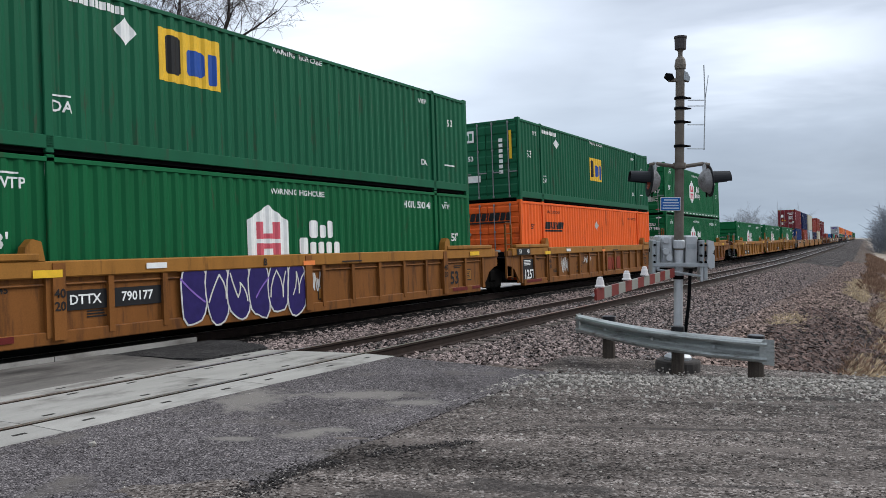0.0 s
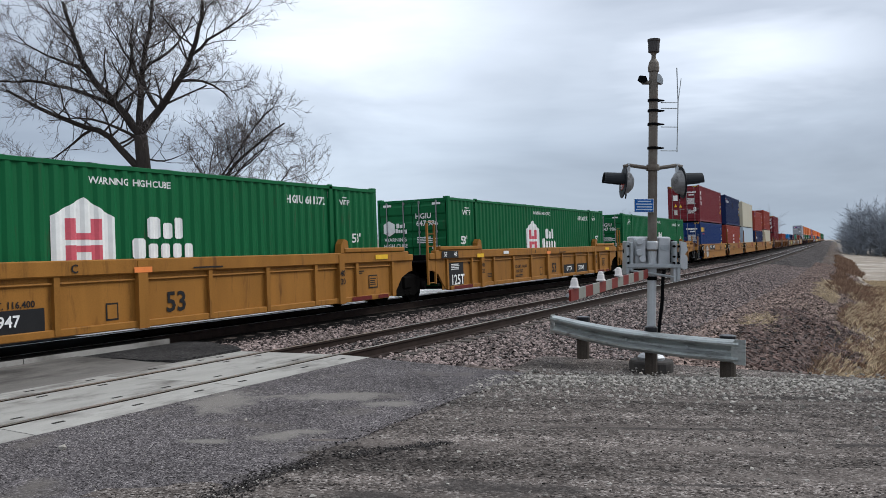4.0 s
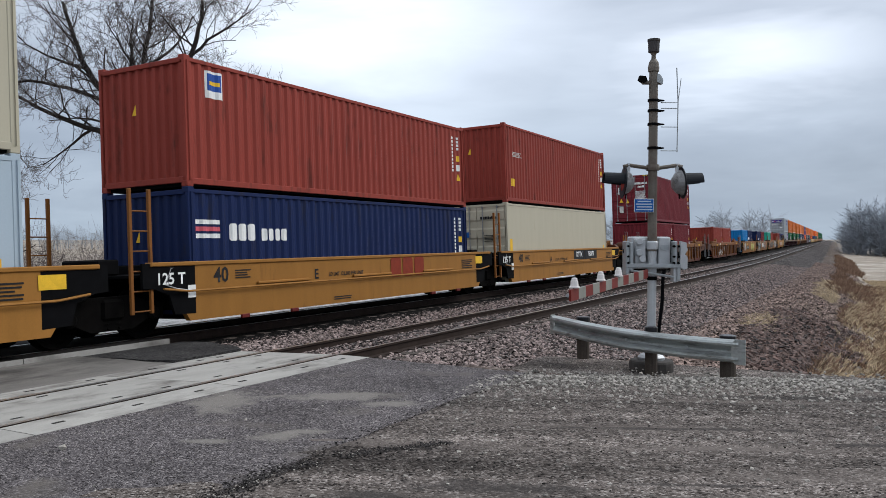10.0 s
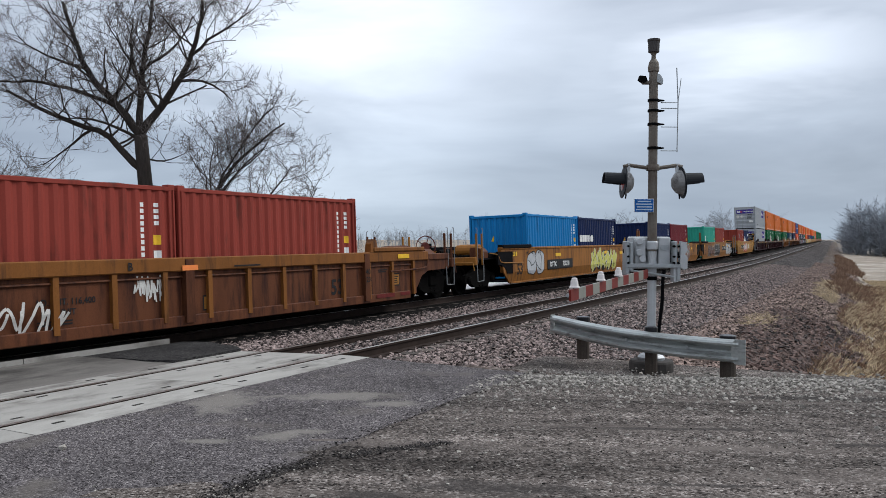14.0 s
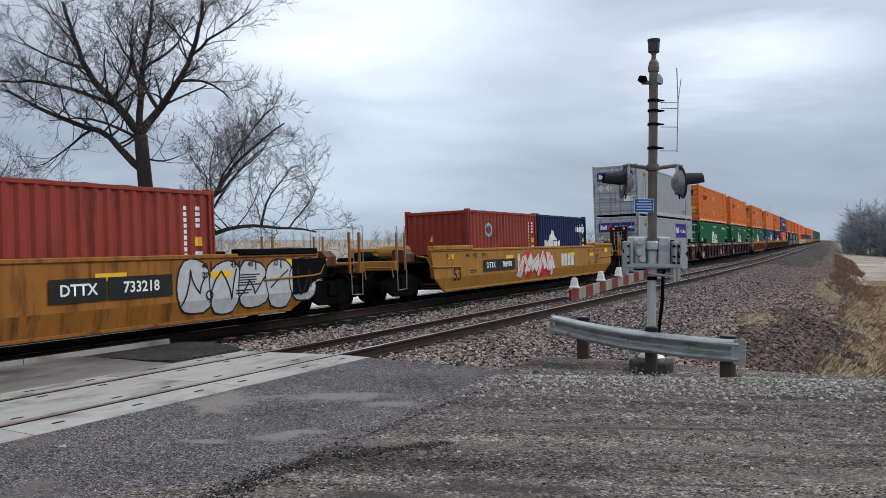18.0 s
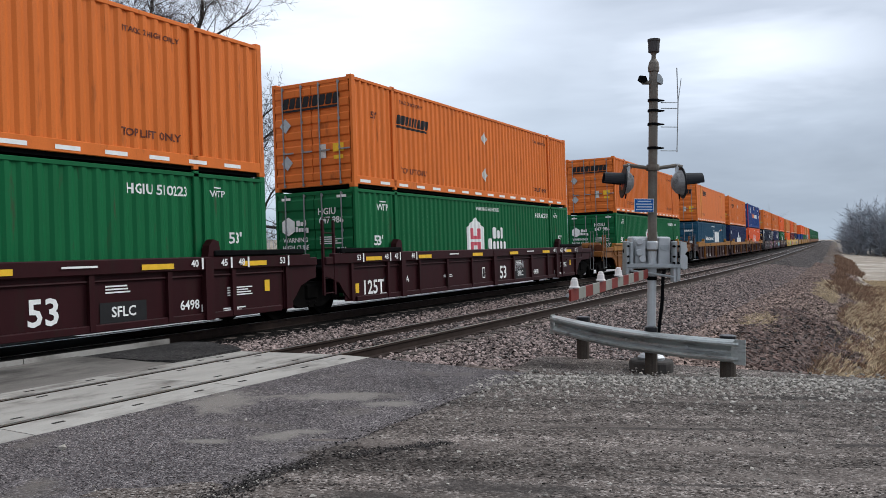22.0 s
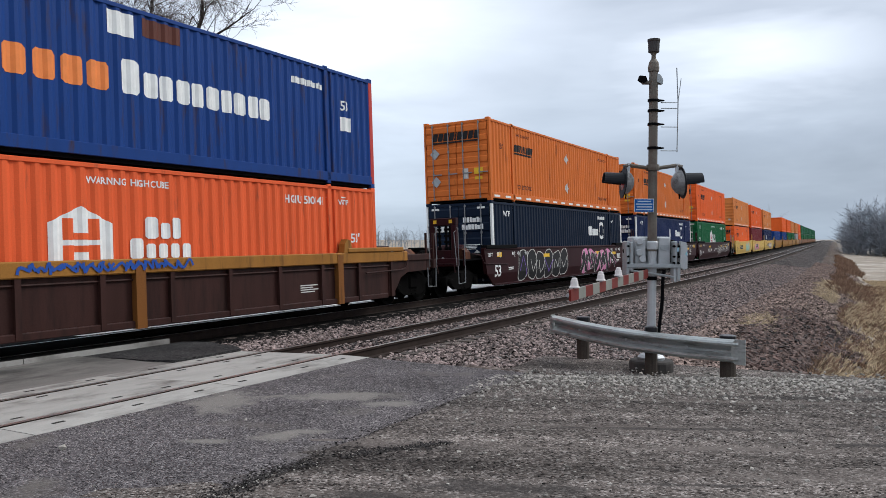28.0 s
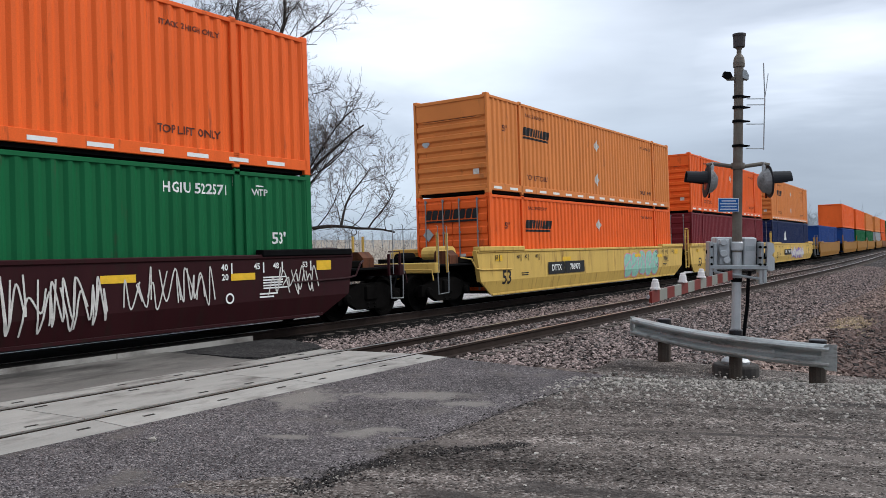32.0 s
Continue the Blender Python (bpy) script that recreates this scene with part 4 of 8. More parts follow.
def rod_mesh(h):
    g = Geo().tube([(0, 0, 0.10), (0, 0, h - 0.10)], 0.019, 6)
    for z in (0.14, h * 0.36, h * 0.62, h - 0.16):
        g.box(-0.035, 0.035, 0.0, 0.035, z - 0.035, z + 0.035, 0.006)
    g.box(0.0, 0.34, -0.03, -0.012, 0.98, 1.02, 0.004)
    return g.mesh("lock_rod", GALVROD)


RUSTRED = material("rust_red_iron", (0.10, 0.026, 0.020), rough=0.8, var=0.35, bump=0.1)
GALVROD = material("dull_zinc_rod", (0.24, 0.245, 0.25), rough=0.55, metal=0.6, var=0.15)


def container(L, h, mat, front="door", depth=0.036, w=2.438, rods=True, label="", marks=(), end_marks=(), frame_mat=None, post_mat=None, ribs=5, simple=False):
    """A steel freight container; front is the kind of its leading end. marks: (shape or text, y from the front, z, size, material)."""
    top = thing("freight_container", label, "container", "containers on the train")
    fm = frame_mat or mat
    key = (L, h, mat.name, front, depth, w)
    for sgn in (-1, 1):
        part("side_wall", stored(("side", sgn) + key[:3] + key[4:], lambda: side_wall_mesh(L, w, h, depth, mat, sgn)), mat, top, "corrugated steel side" if depth > 0.02 else "smooth steel side")
        part("end_wall", stored(("end", sgn) + key, lambda: end_wall_mesh(L, w, h, mat, front if sgn < 0 else "corr", sgn)), mat, top)
    part("roof", stored(("roof", L, w, h, mat.name), lambda: roof_mesh(L, w, h, mat)), mat, top)
    part("floor_pan", stored(("pan", L, w), lambda: Geo().box(-w / 2 + 0.08, w / 2 - 0.08, -L / 2 + 0.1, L / 2 - 0.1, 0.012, 0.14).mesh("floor_pan", BLACK)), BLACK, top)
    long = L > 13
    k2 = (L, h, w, fm.name)
    for sgn in (-1, 1):
        x0, x1 = sorted((sgn * (w / 2 - 0.075), sgn * (w / 2 - 0.001)))
        part("top_rail", stored(("tr", sgn) + k2, lambda: Geo().box(x0, x1, -L / 2 + 0.1, L / 2 - 0.1, h - 0.125, h - 0.045, 0.008).mesh("top_rail", fm)), fm, top)
        deep = 0.30 if long else 0.17
        part("bottom_rail", stored(("br", sgn) + k2, lambda: Geo().box(x0, x1, -L / 2 + 0.1, L / 2 - 0.1, 0.085 if long else 0.05, deep, 0.008).mesh("bottom_rail", fm)), fm, top)
        for e in (-1, 1):
            y0, y1 = sorted((e * (L / 2 - 0.16), e * (L / 2 - 0.002)))
            pm = post_mat or fm
            part("corner_post", stored(("cp", sgn, e, pm.name) + k2, lambda: Geo().box(x0, x1, y0, y1, 0.1, h - 0.1, 0.012).mesh("corner_post", pm)), pm, top)
            if not simple and (sgn > 0 or e < 0):
                for z in (0.0, h - 0.118):
                    part("corner_casting", stored(("cc", sgn, e, z) + k2, lambda: Geo().box(min(sgn * (w / 2 - 0.16), sgn * w / 2), max(sgn * (w / 2 - 0.16), sgn * w / 2), min(e * (L / 2 - 0.178), e * L / 2), max(e * (L / 2 - 0.178), e * L / 2), z, z + 0.118, 0.012).mesh("corner_casting", fm)), fm, top)
            if long:
                part("lift_post", stored(("lp", sgn, e) + k2, lambda: Geo().box(x0, x1 if sgn > 0 else x1, e * 6.04 - 0.075, e * 6.04 + 0.075, 0.02, h - 0.006, 0.012).mesh("lift_post", fm)), fm, top)
    for e in (-1, 1):
        y0, y1 = sorted((e * (L / 2 - 0.10), e * (L / 2 - 0.004)))
        part("end_header", stored(("eh", e) + k2, lambda: Geo().box(-w / 2 + 0.1, w / 2 - 0.1, y0, y1, h - 0.15, h - 0.05, 0.01).mesh("end_header", fm)), fm, top)
        part("end_sill", stored(("es", e) + k2, lambda: Geo().box(-w / 2 + 0.1, w / 2 - 0.1, y0, y1, 0.08, 0.20, 0.01).mesh("end_sill", fm)), fm, top)
    if front == "door" and not simple:
        for sgn in (-1, 1):
            d = part("door", stored(("door", sgn, ribs) + key, lambda: door_mesh(w, h, mat, sgn, ribs)), mat, top, at=(0, -L / 2 + 0.055, 0))
            for q in ((0.24, 0.76) if rods else ()):
                part("lock_rod", stored(("rod", h), lambda: rod_mesh(h)), GALVROD, d, "galvanised locking rod", at=(sgn * (w / 2 - 0.1) * q - 0.02, -0.085, 0))
    prof = side_profile(w, depth, L)
    for i, (shape, y, z, size, m) in enumerate(marks):
        k = ("mark", shape, round(y, 3), size, m.name, L, w, depth, i)

        def make():
            bm = letters(shape[1:], size, m) if shape[0] == "'" else mark_shape(shape, size, m, seed=int(y * 10))
            return laid(bm, m, None if on_rail else prof, y - L / 2, 0.004 + 0.0007 * (0 if on_rail else i))
        on_rail = long and z < 0.28
        part("lettering" if shape[0] == "'" else "marking", stored(k, make), m, top, at=(w / 2 - 0.001 if on_rail else 0, y - L / 2, z))
    turn = Euler((0, 0, -math.pi / 2)).to_matrix().to_4x4()
    for i, (shape, x, z, size, m) in enumerate(end_marks):
        def make():
            bm = letters(shape[1:], size, m) if shape[0] == "'" else mark_shape(shape, size, m, seed=int(z * 10))
            return laid(bm, m, None, 0, 0.004 + 0.0007 * i)
        lift = 0.075 if front == "door" else 0.0
        part("lettering" if shape[0] == "'" else "marking", stored(("emark", shape, size, m.name, z, i), make), m, top, at=Matrix.Translation((x, -L / 2 + 0.055 - lift, z)) @ turn)
    return top


HC, STD = 2.896, 2.591
W53 = 2.59


def hexagon_marks(col=WHITE, inc=False, dashes=False, code="HGIU 500141"):
    m = [("dashes", 8.08, 0.17, (15.4, 0.06), WHITE)] if dashes else []
    m += [("'53'", 1.1, 1.50, 0.36, col), ("'WTP", 1.35, 2.40, 0.24, col), ("bar", 1.35, 2.56, (0.3, 0.03), col), ("'WARNING  HIGH CUBE", 8.1, 2.56, 0.17, col),
          ("'" + code, 13.16, 2.46, 0.26, col), ("'53'", 15.2, 1.56, 0.32, col), ("'WTP", 14.7, 2.46, 0.18, col), ("bar", 14.7, 2.59, (0.22, 0.025), col), ("bar", 2.04, 2.66, (0.16, 0.22), WHITE), ("bar", 14.12, 2.66, (0.16, 0.22), WHITE)]
    m += [("house" if inc else "hexagon", 7.06, 1.55 if not inc else 1.40, (1.24, 1.42), WHITE)]
    r = PINKMARK if not inc else CORAL
    for dy in (-0.25, 0.25):
        m += [("bar", 7.06 + dy, 1.72, (0.20, 0.36), r), ("bar", 7.06 + dy, 1.27, (0.20, 0.36), r)]
    m += [("bar", 7.06, 1.60, (0.30, 0.11), r), ("bar", 7.06, 1.39, (0.30, 0.11), r)]
    m += [("~Cxl", 8.84, 1.76, (0.90, 0.40), col), ("~Cxxxp", 8.80, 1.38, (1.50, 0.37), col)]
    return m


HEXAGON_END = [("hexagon", -0.85, 1.95, (0.42, 0.5), WHITE), ("~Cxl", -0.42, 2.03, (0.34, 0.15), WHITE), ("~Cxxxp", -0.40, 1.87, (0.44, 0.14), WHITE), ("'HGIU", 0.42, 2.30, 0.24, WHITE), ("'647 986", 0.55, 2.07, 0.24, WHITE),
           ("lines", 0.55, 1.55, (0.75, 0.22), WHITE), ("'53'", 0.85, 1.25, 0.26, WHITE), ("'WARNING", -0.62, 1.58, 0.17, WHITE), ("'HIGH CUBE", -0.62, 1.38, 0.17, WHITE), ("lines", 0.55, 0.85, (0.7, 0.28), WHITE),
           ("bar", -0.9, 2.68, (0.3, 0.07), WHITE), ("bar", 0.9, 2.68, (0.3, 0.07), WHITE), ("bar", -0.85, 0.25, (0.2, 0.06), REDMARK), ("bar", 0.85, 0.25, (0.2, 0.06), REDMARK)]


def slant_marks(dark=INKMARK, dia=True):
    yw, zw = (3.14, 2.02) if dia else (3.83, 2.33)
    m = [("~/CCCCiCCCC", yw, zw, (1.78, 0.27), dark), ("bar", yw - 0.04, zw - 0.20, (1.72, 0.07), dark), ("'TOP LIFT ONLY", 3.15, 0.58, 0.22, BROWNMARK), ("'53'", 1.05, 1.95, 0.26, BROWNMARK),
         ("'STACK 2 HIGH ONLY", 3.05, 2.52, 0.14, BROWNMARK), ("'TOP LIFT ONLY", 13.05, 0.58, 0.20, BROWNMARK), ("'STACK 2 HIGH ONLY", 13.1, 2.45, 0.14, BROWNMARK)]
    if not dia:
        m += [("bar", y, 1.48, (0.20, 2.5), FADED_YELLOW) for y in (1.72, 2.34, 13.9)]
    if dia:
        m += [("diamond", 7.98, 2.08, (0.44, 0.48), CHALK), ("diamond", 7.95, 0.84, (0.44, 0.48), CHALK)]
    m += [("dashes", 8.08, 0.17, (15.6, 0.075), WHITE)]
    return m


SLANT_END = [("~/CCCCiCCCC", 0.0, 2.33, (1.85, 0.28), INKMARK), ("bar", -0.04, 2.13, (1.8, 0.06), INKMARK), ("diamond", -0.85, 1.75, (0.38, 0.4), GALV), ("diamond", -0.82, 0.75, (0.38, 0.4), GALV), ("bar", 0.35, 0.98, (0.22, 0.36), CHALK), ("bar", 0.85, 1.05, (0.34, 0.22), YELLOW), ("bar", 0.85, 0.8, (0.3, 0.1), YELLOW)]


def green_box(dashes=False, front="door", code="HGIU 500141", label="dark green 53-foot container with a white hexagon logo"):
    em = HEXAGON_END if front == "door" else [("hexagon", -0.75, 2.35, (0.42, 0.45), WHITE), ("blocks", -0.15, 2.38, (0.5, 0.2), WHITE), ("'53", 0.0, 0.95, 0.28, WHITE), ("lines", -0.1, 1.65, (1.5, 0.12), WHITE)]
    return container(16.154, HC, GREEN, front, w=W53, label=label, marks=hexagon_marks(dashes=dashes, code=code), end_marks=em)


def orange_box(mat=ORANGE, depth=0.036, front="door", label="orange 53-foot container with dark lettering and grey diamonds"):
    em = SLANT_END if front == "door" else [("bar", 0, 2.42, (2.1, 0.4), mat), ("~/CCCCiCCCC", 0, 2.45, (1.9, 0.25), INKMARK), ("bar", -0.03, 2.27, (1.85, 0.05), INKMARK), ("diamond", -0.9, 1.6, (0.3, 0.32), GALV), ("bar", 0.85, 0.6, (0.2, 0.26), CHALK)]
    return container(16.154, HC, mat, front, w=W53, depth=depth, label=label, marks=slant_marks(dia=depth > 0.02), end_marks=em, ribs=7)


def panel_box(logo=8.1, zl=1.6):
    m = [("bar", logo, zl, (1.55, 0.98), YELLOW), ("~C", logo - 0.42, zl + 0.02, (0.40, 0.72), INKMARK), ("~m", logo + 0.12, zl + 0.04, (0.50, 0.66), ROYALMARK), ("~p", logo + 0.54, zl + 0.06, (0.28, 0.62), ROYALMARK), ("diamond", 3.56, 2.28, (0.46, 0.5), WHITE), ("'53'", 0.95, 1.65, 0.34, WHITE), ("blocks", 2.85, 2.62, (1.4, 0.14), WHITE),
         ("'WARNING  HIGH CUBE", 8.2, 2.72, 0.16, WHITE), ("'DA", 2.28, 0.78, 0.26, WHITE), ("bar", 2.28, 0.96, (0.34, 0.03), WHITE), ("'WTP", 1.45, 2.45, 0.2, WHITE), ("'53", 15.1, 2.05, 0.28, WHITE), ("'DA", 13.56, 0.78, 0.22, WHITE), ("'WTP", 13.56, 2.5, 0.18, WHITE), ("lines", 15.2, 0.8, (0.9, 0.08), WHITE)]
    e = [("bar", -0.75, 2.35, (0.6, 0.42), WHITE), ("~CmC", -0.75, 2.35, (0.5, 0.26), GREENMARK), ("bar", 0.98, 1.95, (0.1, 1.0), YELLOW), ("column", 0.6, 1.6, (0.15, 1.3), WHITE), ("'53", -0.6, 1.55, 0.24, WHITE), ("bar", -0.5, 0.82, (0.55, 0.24), WHITE)]
    return container(16.154, HC, DARK_GREEN, "door", w=W53, label="dark green 53-foot container with a yellow logo panel", marks=m, end_marks=e)


ROYALMARK = material("blue_marking", (0.02, 0.07, 0.30), rough=0.5, var=0.1, bump=0.02)
GREENMARK = material("green_marking", (0.02, 0.14, 0.07), rough=0.5, var=0.1, bump=0.02)


def boxcar40(mat, label, h=HC, front="door", depth=0.036, L=12.192, marks=(), end_marks=None, **kw):
    code = [("column", L - 0.78, h - 0.9, (0.095, 1.15), WHITE), ("column", L - 0.45, h - 0.55, (0.095, 0.45), WHITE), ("bar", L - 0.45, h - 1.05, (0.16, 0.18), YELLOW), ("bar", L - 0.45, h - 1.35, (0.16, 0.2), WHITE), ("triangle", L - 0.45, h - 1.65, (0.22, 0.22), YELLOW)]
    if end_marks is None:
        if front == "door":
            end_marks = [("blocks", 0.55, h - 0.55, (0.85, 0.12), WHITE), ("blocks", 0.6, h - 0.75, (0.4, 0.12), WHITE), ("lines", 0.6, h - 1.25, (0.7, 0.5), WHITE), ("lines", 0.6, 0.8, (0.6, 0.25), WHITE), ("bar", -0.62, h - 0.95, (0.34, 0.42), WHITE), ("triangle", -0.62, 1.35, (0.24, 0.24), YELLOW), ("triangle", -0.25, 1.3, (0.24, 0.24), YELLOW), ("bar", -0.62, 0.8, (0.24, 0.4), CHALK), ("bar", 0.85, 1.0, (0.2, 0.3), WHITE)]
            if h > 2.8:
                end_marks += [("bar", sx * 0.92, h - 0.10, (0.42, 0.075), INKMARK) for sx in (-1, 1)] + [("bar", sx * (0.76 + 0.11 * k), h - 0.10, (0.05, 0.07), YELLOW) for sx in (-1, 1) for k in range(4)]
        else:
            end_marks = [("column", 0.85, h - 1.0, (0.095, 1.05), WHITE), ("triangle", -0.2, h - 0.95, (0.2, 0.22), YELLOW)]
    if depth < 0.01:
        code = [("bar", L - 0.45, 1.15, (0.16, 0.2), YELLOW)]
    return container(L, h, mat, front, depth=depth, label=label, marks=list(marks) + code, end_marks=end_marks, **kw)


# ---- well cars ----
FOLD = 0.66


def extrude_side(poly, x0, x1, mat, name):
    return Geo().prism(poly, x0, x1, axis=0).mesh(name, mat)


def wheel_mesh():
    g = Geo().lathe([(0.06, -0.10), (0.16, -0.08), (0.16, -0.02), (0.36, 0.0), (0.40, -0.06), (0.47, -0.065), (0.48, 0.06), (0.505, 0.07), (0.505, 0.09), (0.16, 0.095), (0.06, 0.09)], 24, axis=0)
    return g.mesh("wheel", TRUCK)


def truck(parent, y, plain=False):
    """A two-axle truck with its side frames, springs and wheels; wheels rest on the rails."""
    f = Geo()
    f.box(-1.18, 1.18, -0.24, 0.24, 0.42, 0.80, 0.05)
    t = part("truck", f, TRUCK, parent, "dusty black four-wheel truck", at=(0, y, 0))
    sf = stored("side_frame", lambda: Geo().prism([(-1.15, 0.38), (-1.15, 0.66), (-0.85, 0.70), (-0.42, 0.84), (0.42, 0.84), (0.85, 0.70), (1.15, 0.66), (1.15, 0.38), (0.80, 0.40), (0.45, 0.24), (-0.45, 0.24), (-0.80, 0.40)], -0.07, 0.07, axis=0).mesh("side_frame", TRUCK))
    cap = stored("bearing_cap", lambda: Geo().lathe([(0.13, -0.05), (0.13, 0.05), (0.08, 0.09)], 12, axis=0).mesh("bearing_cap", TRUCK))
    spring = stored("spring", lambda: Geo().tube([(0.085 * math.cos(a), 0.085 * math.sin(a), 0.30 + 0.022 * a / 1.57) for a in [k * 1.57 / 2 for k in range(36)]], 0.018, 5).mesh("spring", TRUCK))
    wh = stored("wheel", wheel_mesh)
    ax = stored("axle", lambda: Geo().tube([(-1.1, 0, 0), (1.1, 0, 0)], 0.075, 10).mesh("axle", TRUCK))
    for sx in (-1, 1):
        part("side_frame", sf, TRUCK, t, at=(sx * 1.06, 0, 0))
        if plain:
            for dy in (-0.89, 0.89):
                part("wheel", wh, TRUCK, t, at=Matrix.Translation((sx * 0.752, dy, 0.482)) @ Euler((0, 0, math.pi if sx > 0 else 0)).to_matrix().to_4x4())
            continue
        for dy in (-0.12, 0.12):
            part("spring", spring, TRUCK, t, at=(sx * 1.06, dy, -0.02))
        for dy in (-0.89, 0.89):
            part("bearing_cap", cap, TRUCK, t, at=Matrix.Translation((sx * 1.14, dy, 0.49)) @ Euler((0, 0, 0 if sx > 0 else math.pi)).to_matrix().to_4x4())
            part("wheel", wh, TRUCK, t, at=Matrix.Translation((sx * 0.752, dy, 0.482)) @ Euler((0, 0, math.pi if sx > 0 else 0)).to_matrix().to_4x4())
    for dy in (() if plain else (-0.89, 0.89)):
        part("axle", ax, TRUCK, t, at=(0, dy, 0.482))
    return t


def ladder(parent, x, y, z0, z1, mat, tall=True):
    """Grab irons and steps: two uprights and their rungs."""
    g = Geo()
    for dy in (-0.23, 0.23):
        g.tube([(x, y + dy, z0), (x, y + dy, z1)], 0.02, 6)
    n = int((z1 - z0) / 0.38)
    for k in range(n):
        z = z0 + 0.06 + k * 0.38
        g.tube([(x, y - 0.23, z), (x, y + 0.23, z)], 0.014, 6)
    return part("ladder", g, mat, parent, "steel ladder with rungs")


def well_car(style, mat, half, ends, dark_end=False, rib_step=1.15, label="", tags=(), guide_mat=None, brake=False, plain=False):
    """One well unit; half: half the well's length; ends: 'joint' or 'coupler' for the leading and trailing end."""
    top = thing("well_car", label, "rail car", "well cars of the train")
    gm = guide_mat or mat
    hb = half + 0.35
    key = (style, mat.name, half, rib_step)
    for sx in (-1, 1):
        s = sx
        if style == "rib":
            part("side_web", stored(("web", sx) + key, lambda: extrude_side([(-hb - 0.35, 0.30), (hb + 0.35, 0.30), (hb + 0.35, 1.24), (-hb - 0.35, 1.24)], s * 1.375, s * 1.395, mat, "side_web")), mat, top)
            part("top_chord", stored(("tc", sx, gm.name) + key, lambda: Geo().box(min(s * 1.33, s * 1.50), max(s * 1.33, s * 1.50), -hb - 0.9, hb + 0.9, 1.235, 1.50, 0.02).mesh("top_chord", gm)), gm, top)
            part("bottom_chord", stored(("bc", sx) + key, lambda: Geo().box(min(s * 1.30, s * 1.46), max(s * 1.30, s * 1.46), -hb + 0.1, hb - 0.1, 0.19 if mat in (CAR_BROWN, CAR_GRIME) else 0.27, 0.40, 0.015).mesh("bottom_chord", mat)), mat, top)
            rm = CAR_BROWN if mat is CAR_GRIME else mat
            rib = stored(("rib", sx, mat.name), lambda: Geo().prism([(-0.055, 0.30), (0.055, 0.30), (0.055, 1.30), (-0.055, 1.30)], s * 1.39, s * 1.475, axis=0).mesh("rib", rm))
            n = max(2, round(2 * (hb + 0.1) / rib_step))
            ys = [-hb - 0.1 + k * 2 * (hb + 0.1) / n for k in range(n + 1)]
            if sx > 0:
                for y in ys:
                    part("rib", rib, mat, top, at=(0, y, 0))
            else:
                def row():
                    g = Geo()
                    for y in ys:
                        g.prism([(y - 0.055, 0.30), (y + 0.055, 0.30), (y + 0.055, 1.30), (y - 0.055, 1.30)], -1.475, -1.39, axis=0)
                    return g.mesh("rib_row", mat)
                part("rib_row", stored(("ribrow",) + key, row), mat, top)["kind"] = "stuff"
            wide = stored(("wide_rib", sx, mat.name), lambda: Geo().prism([(-0.11, 0.26), (0.11, 0.26), (0.11, 1.46), (-0.11, 1.46)], s * 1.39, s * 1.515, axis=0).mesh("stake", CAR_BROWN if mat is CAR_RUST else mat))
            if half > 7:
                for e in (-6.1, 0, 6.1):
                    part("stake", wide, mat, top, at=(0, e, 0))
            pipe = stored(("rail_pipe", sx, half, mat.name), lambda: Geo().tube([(s * 1.42, -hb, 1.13), (s * 1.42, hb, 1.13)], 0.022, 6).mesh("side_pipe", mat))
            part("side_pipe", pipe, mat, top)
        elif style == "slab":
            poly = [(-hb - 0.55, FOLD), (hb + 0.55, FOLD), (hb + 0.75, 1.52), (-hb - 0.75, 1.52)]
            rim = [(1.47, -hb - 0.55, FOLD), (1.47, hb + 0.55, FOLD), (1.37, hb - 0.15, 0.27), (1.37, -hb + 0.15, 0.27)]
            skirt = [(s * x, y, z) for x, y, z in rim] + [(s * (x - 0.05), y, z) for x, y, z in rim]
            part("skirt", stored(("skirt", sx) + key, lambda: Geo().add(skirt, [(0, 1, 2, 3), (7, 6, 5, 4), (0, 4, 5, 1), (1, 5, 6, 2), (2, 6, 7, 3), (3, 7, 4, 0)]).mesh("skirt", mat)), mat, top, "lower edge of the side, folded inwards")
            part("side_panel", stored(("slab", sx) + key, lambda: extrude_side(poly, s * 1.34, s * 1.47, mat, "side_panel")), mat, top)
            part("top_chord", stored(("tc", sx) + key, lambda: Geo().box(min(s * 1.33, s * 1.50), max(s * 1.33, s * 1.50), -hb - 0.7, hb + 0.7, 1.46, 1.545, 0.015).mesh("top_chord", mat)), mat, top)
            part("rub_strip", stored(("rs", sx) + key, lambda: Geo().box(min(s * 1.34, s * 1.395), max(s * 1.34, s * 1.395), -hb + 0.2, hb - 0.2, 0.24, 0.30, 0.006).mesh("rub_strip", mat)), mat, top)
        else:
            poly = [(-hb + 0.1, 0.29), (hb - 0.1, 0.29), (hb + 0.25, 0.80), (hb + 0.9, 1.0), (hb + 0.9, 1.38), (-hb - 0.9, 1.38), (-hb - 0.9, 1.0), (-hb - 0.25, 0.80)]
            part("side_panel", stored(("deep", sx) + key, lambda: extrude_side(poly, s * 1.34, s * 1.46, mat, "side_panel")), mat, top)
            part("top_chord", stored(("tc", sx) + key, lambda: Geo().box(min(s * 1.32, s * 1.49), max(s * 1.32, s * 1.49), -hb - 0.85, hb + 0.85, 1.34, 1.42, 0.015).mesh("top_chord", mat)), mat, top)
            part("handrail", stored(("hr", sx) + key, lambda: Geo().tube([(s * 1.53, -hb - 0.6, 0.93), (s * 1.53, -hb, 0.86), (s * 1.53, hb, 0.86), (s * 1.53, hb + 0.6, 0.93)], 0.022, 6).mesh("handrail", mat)), mat, top)
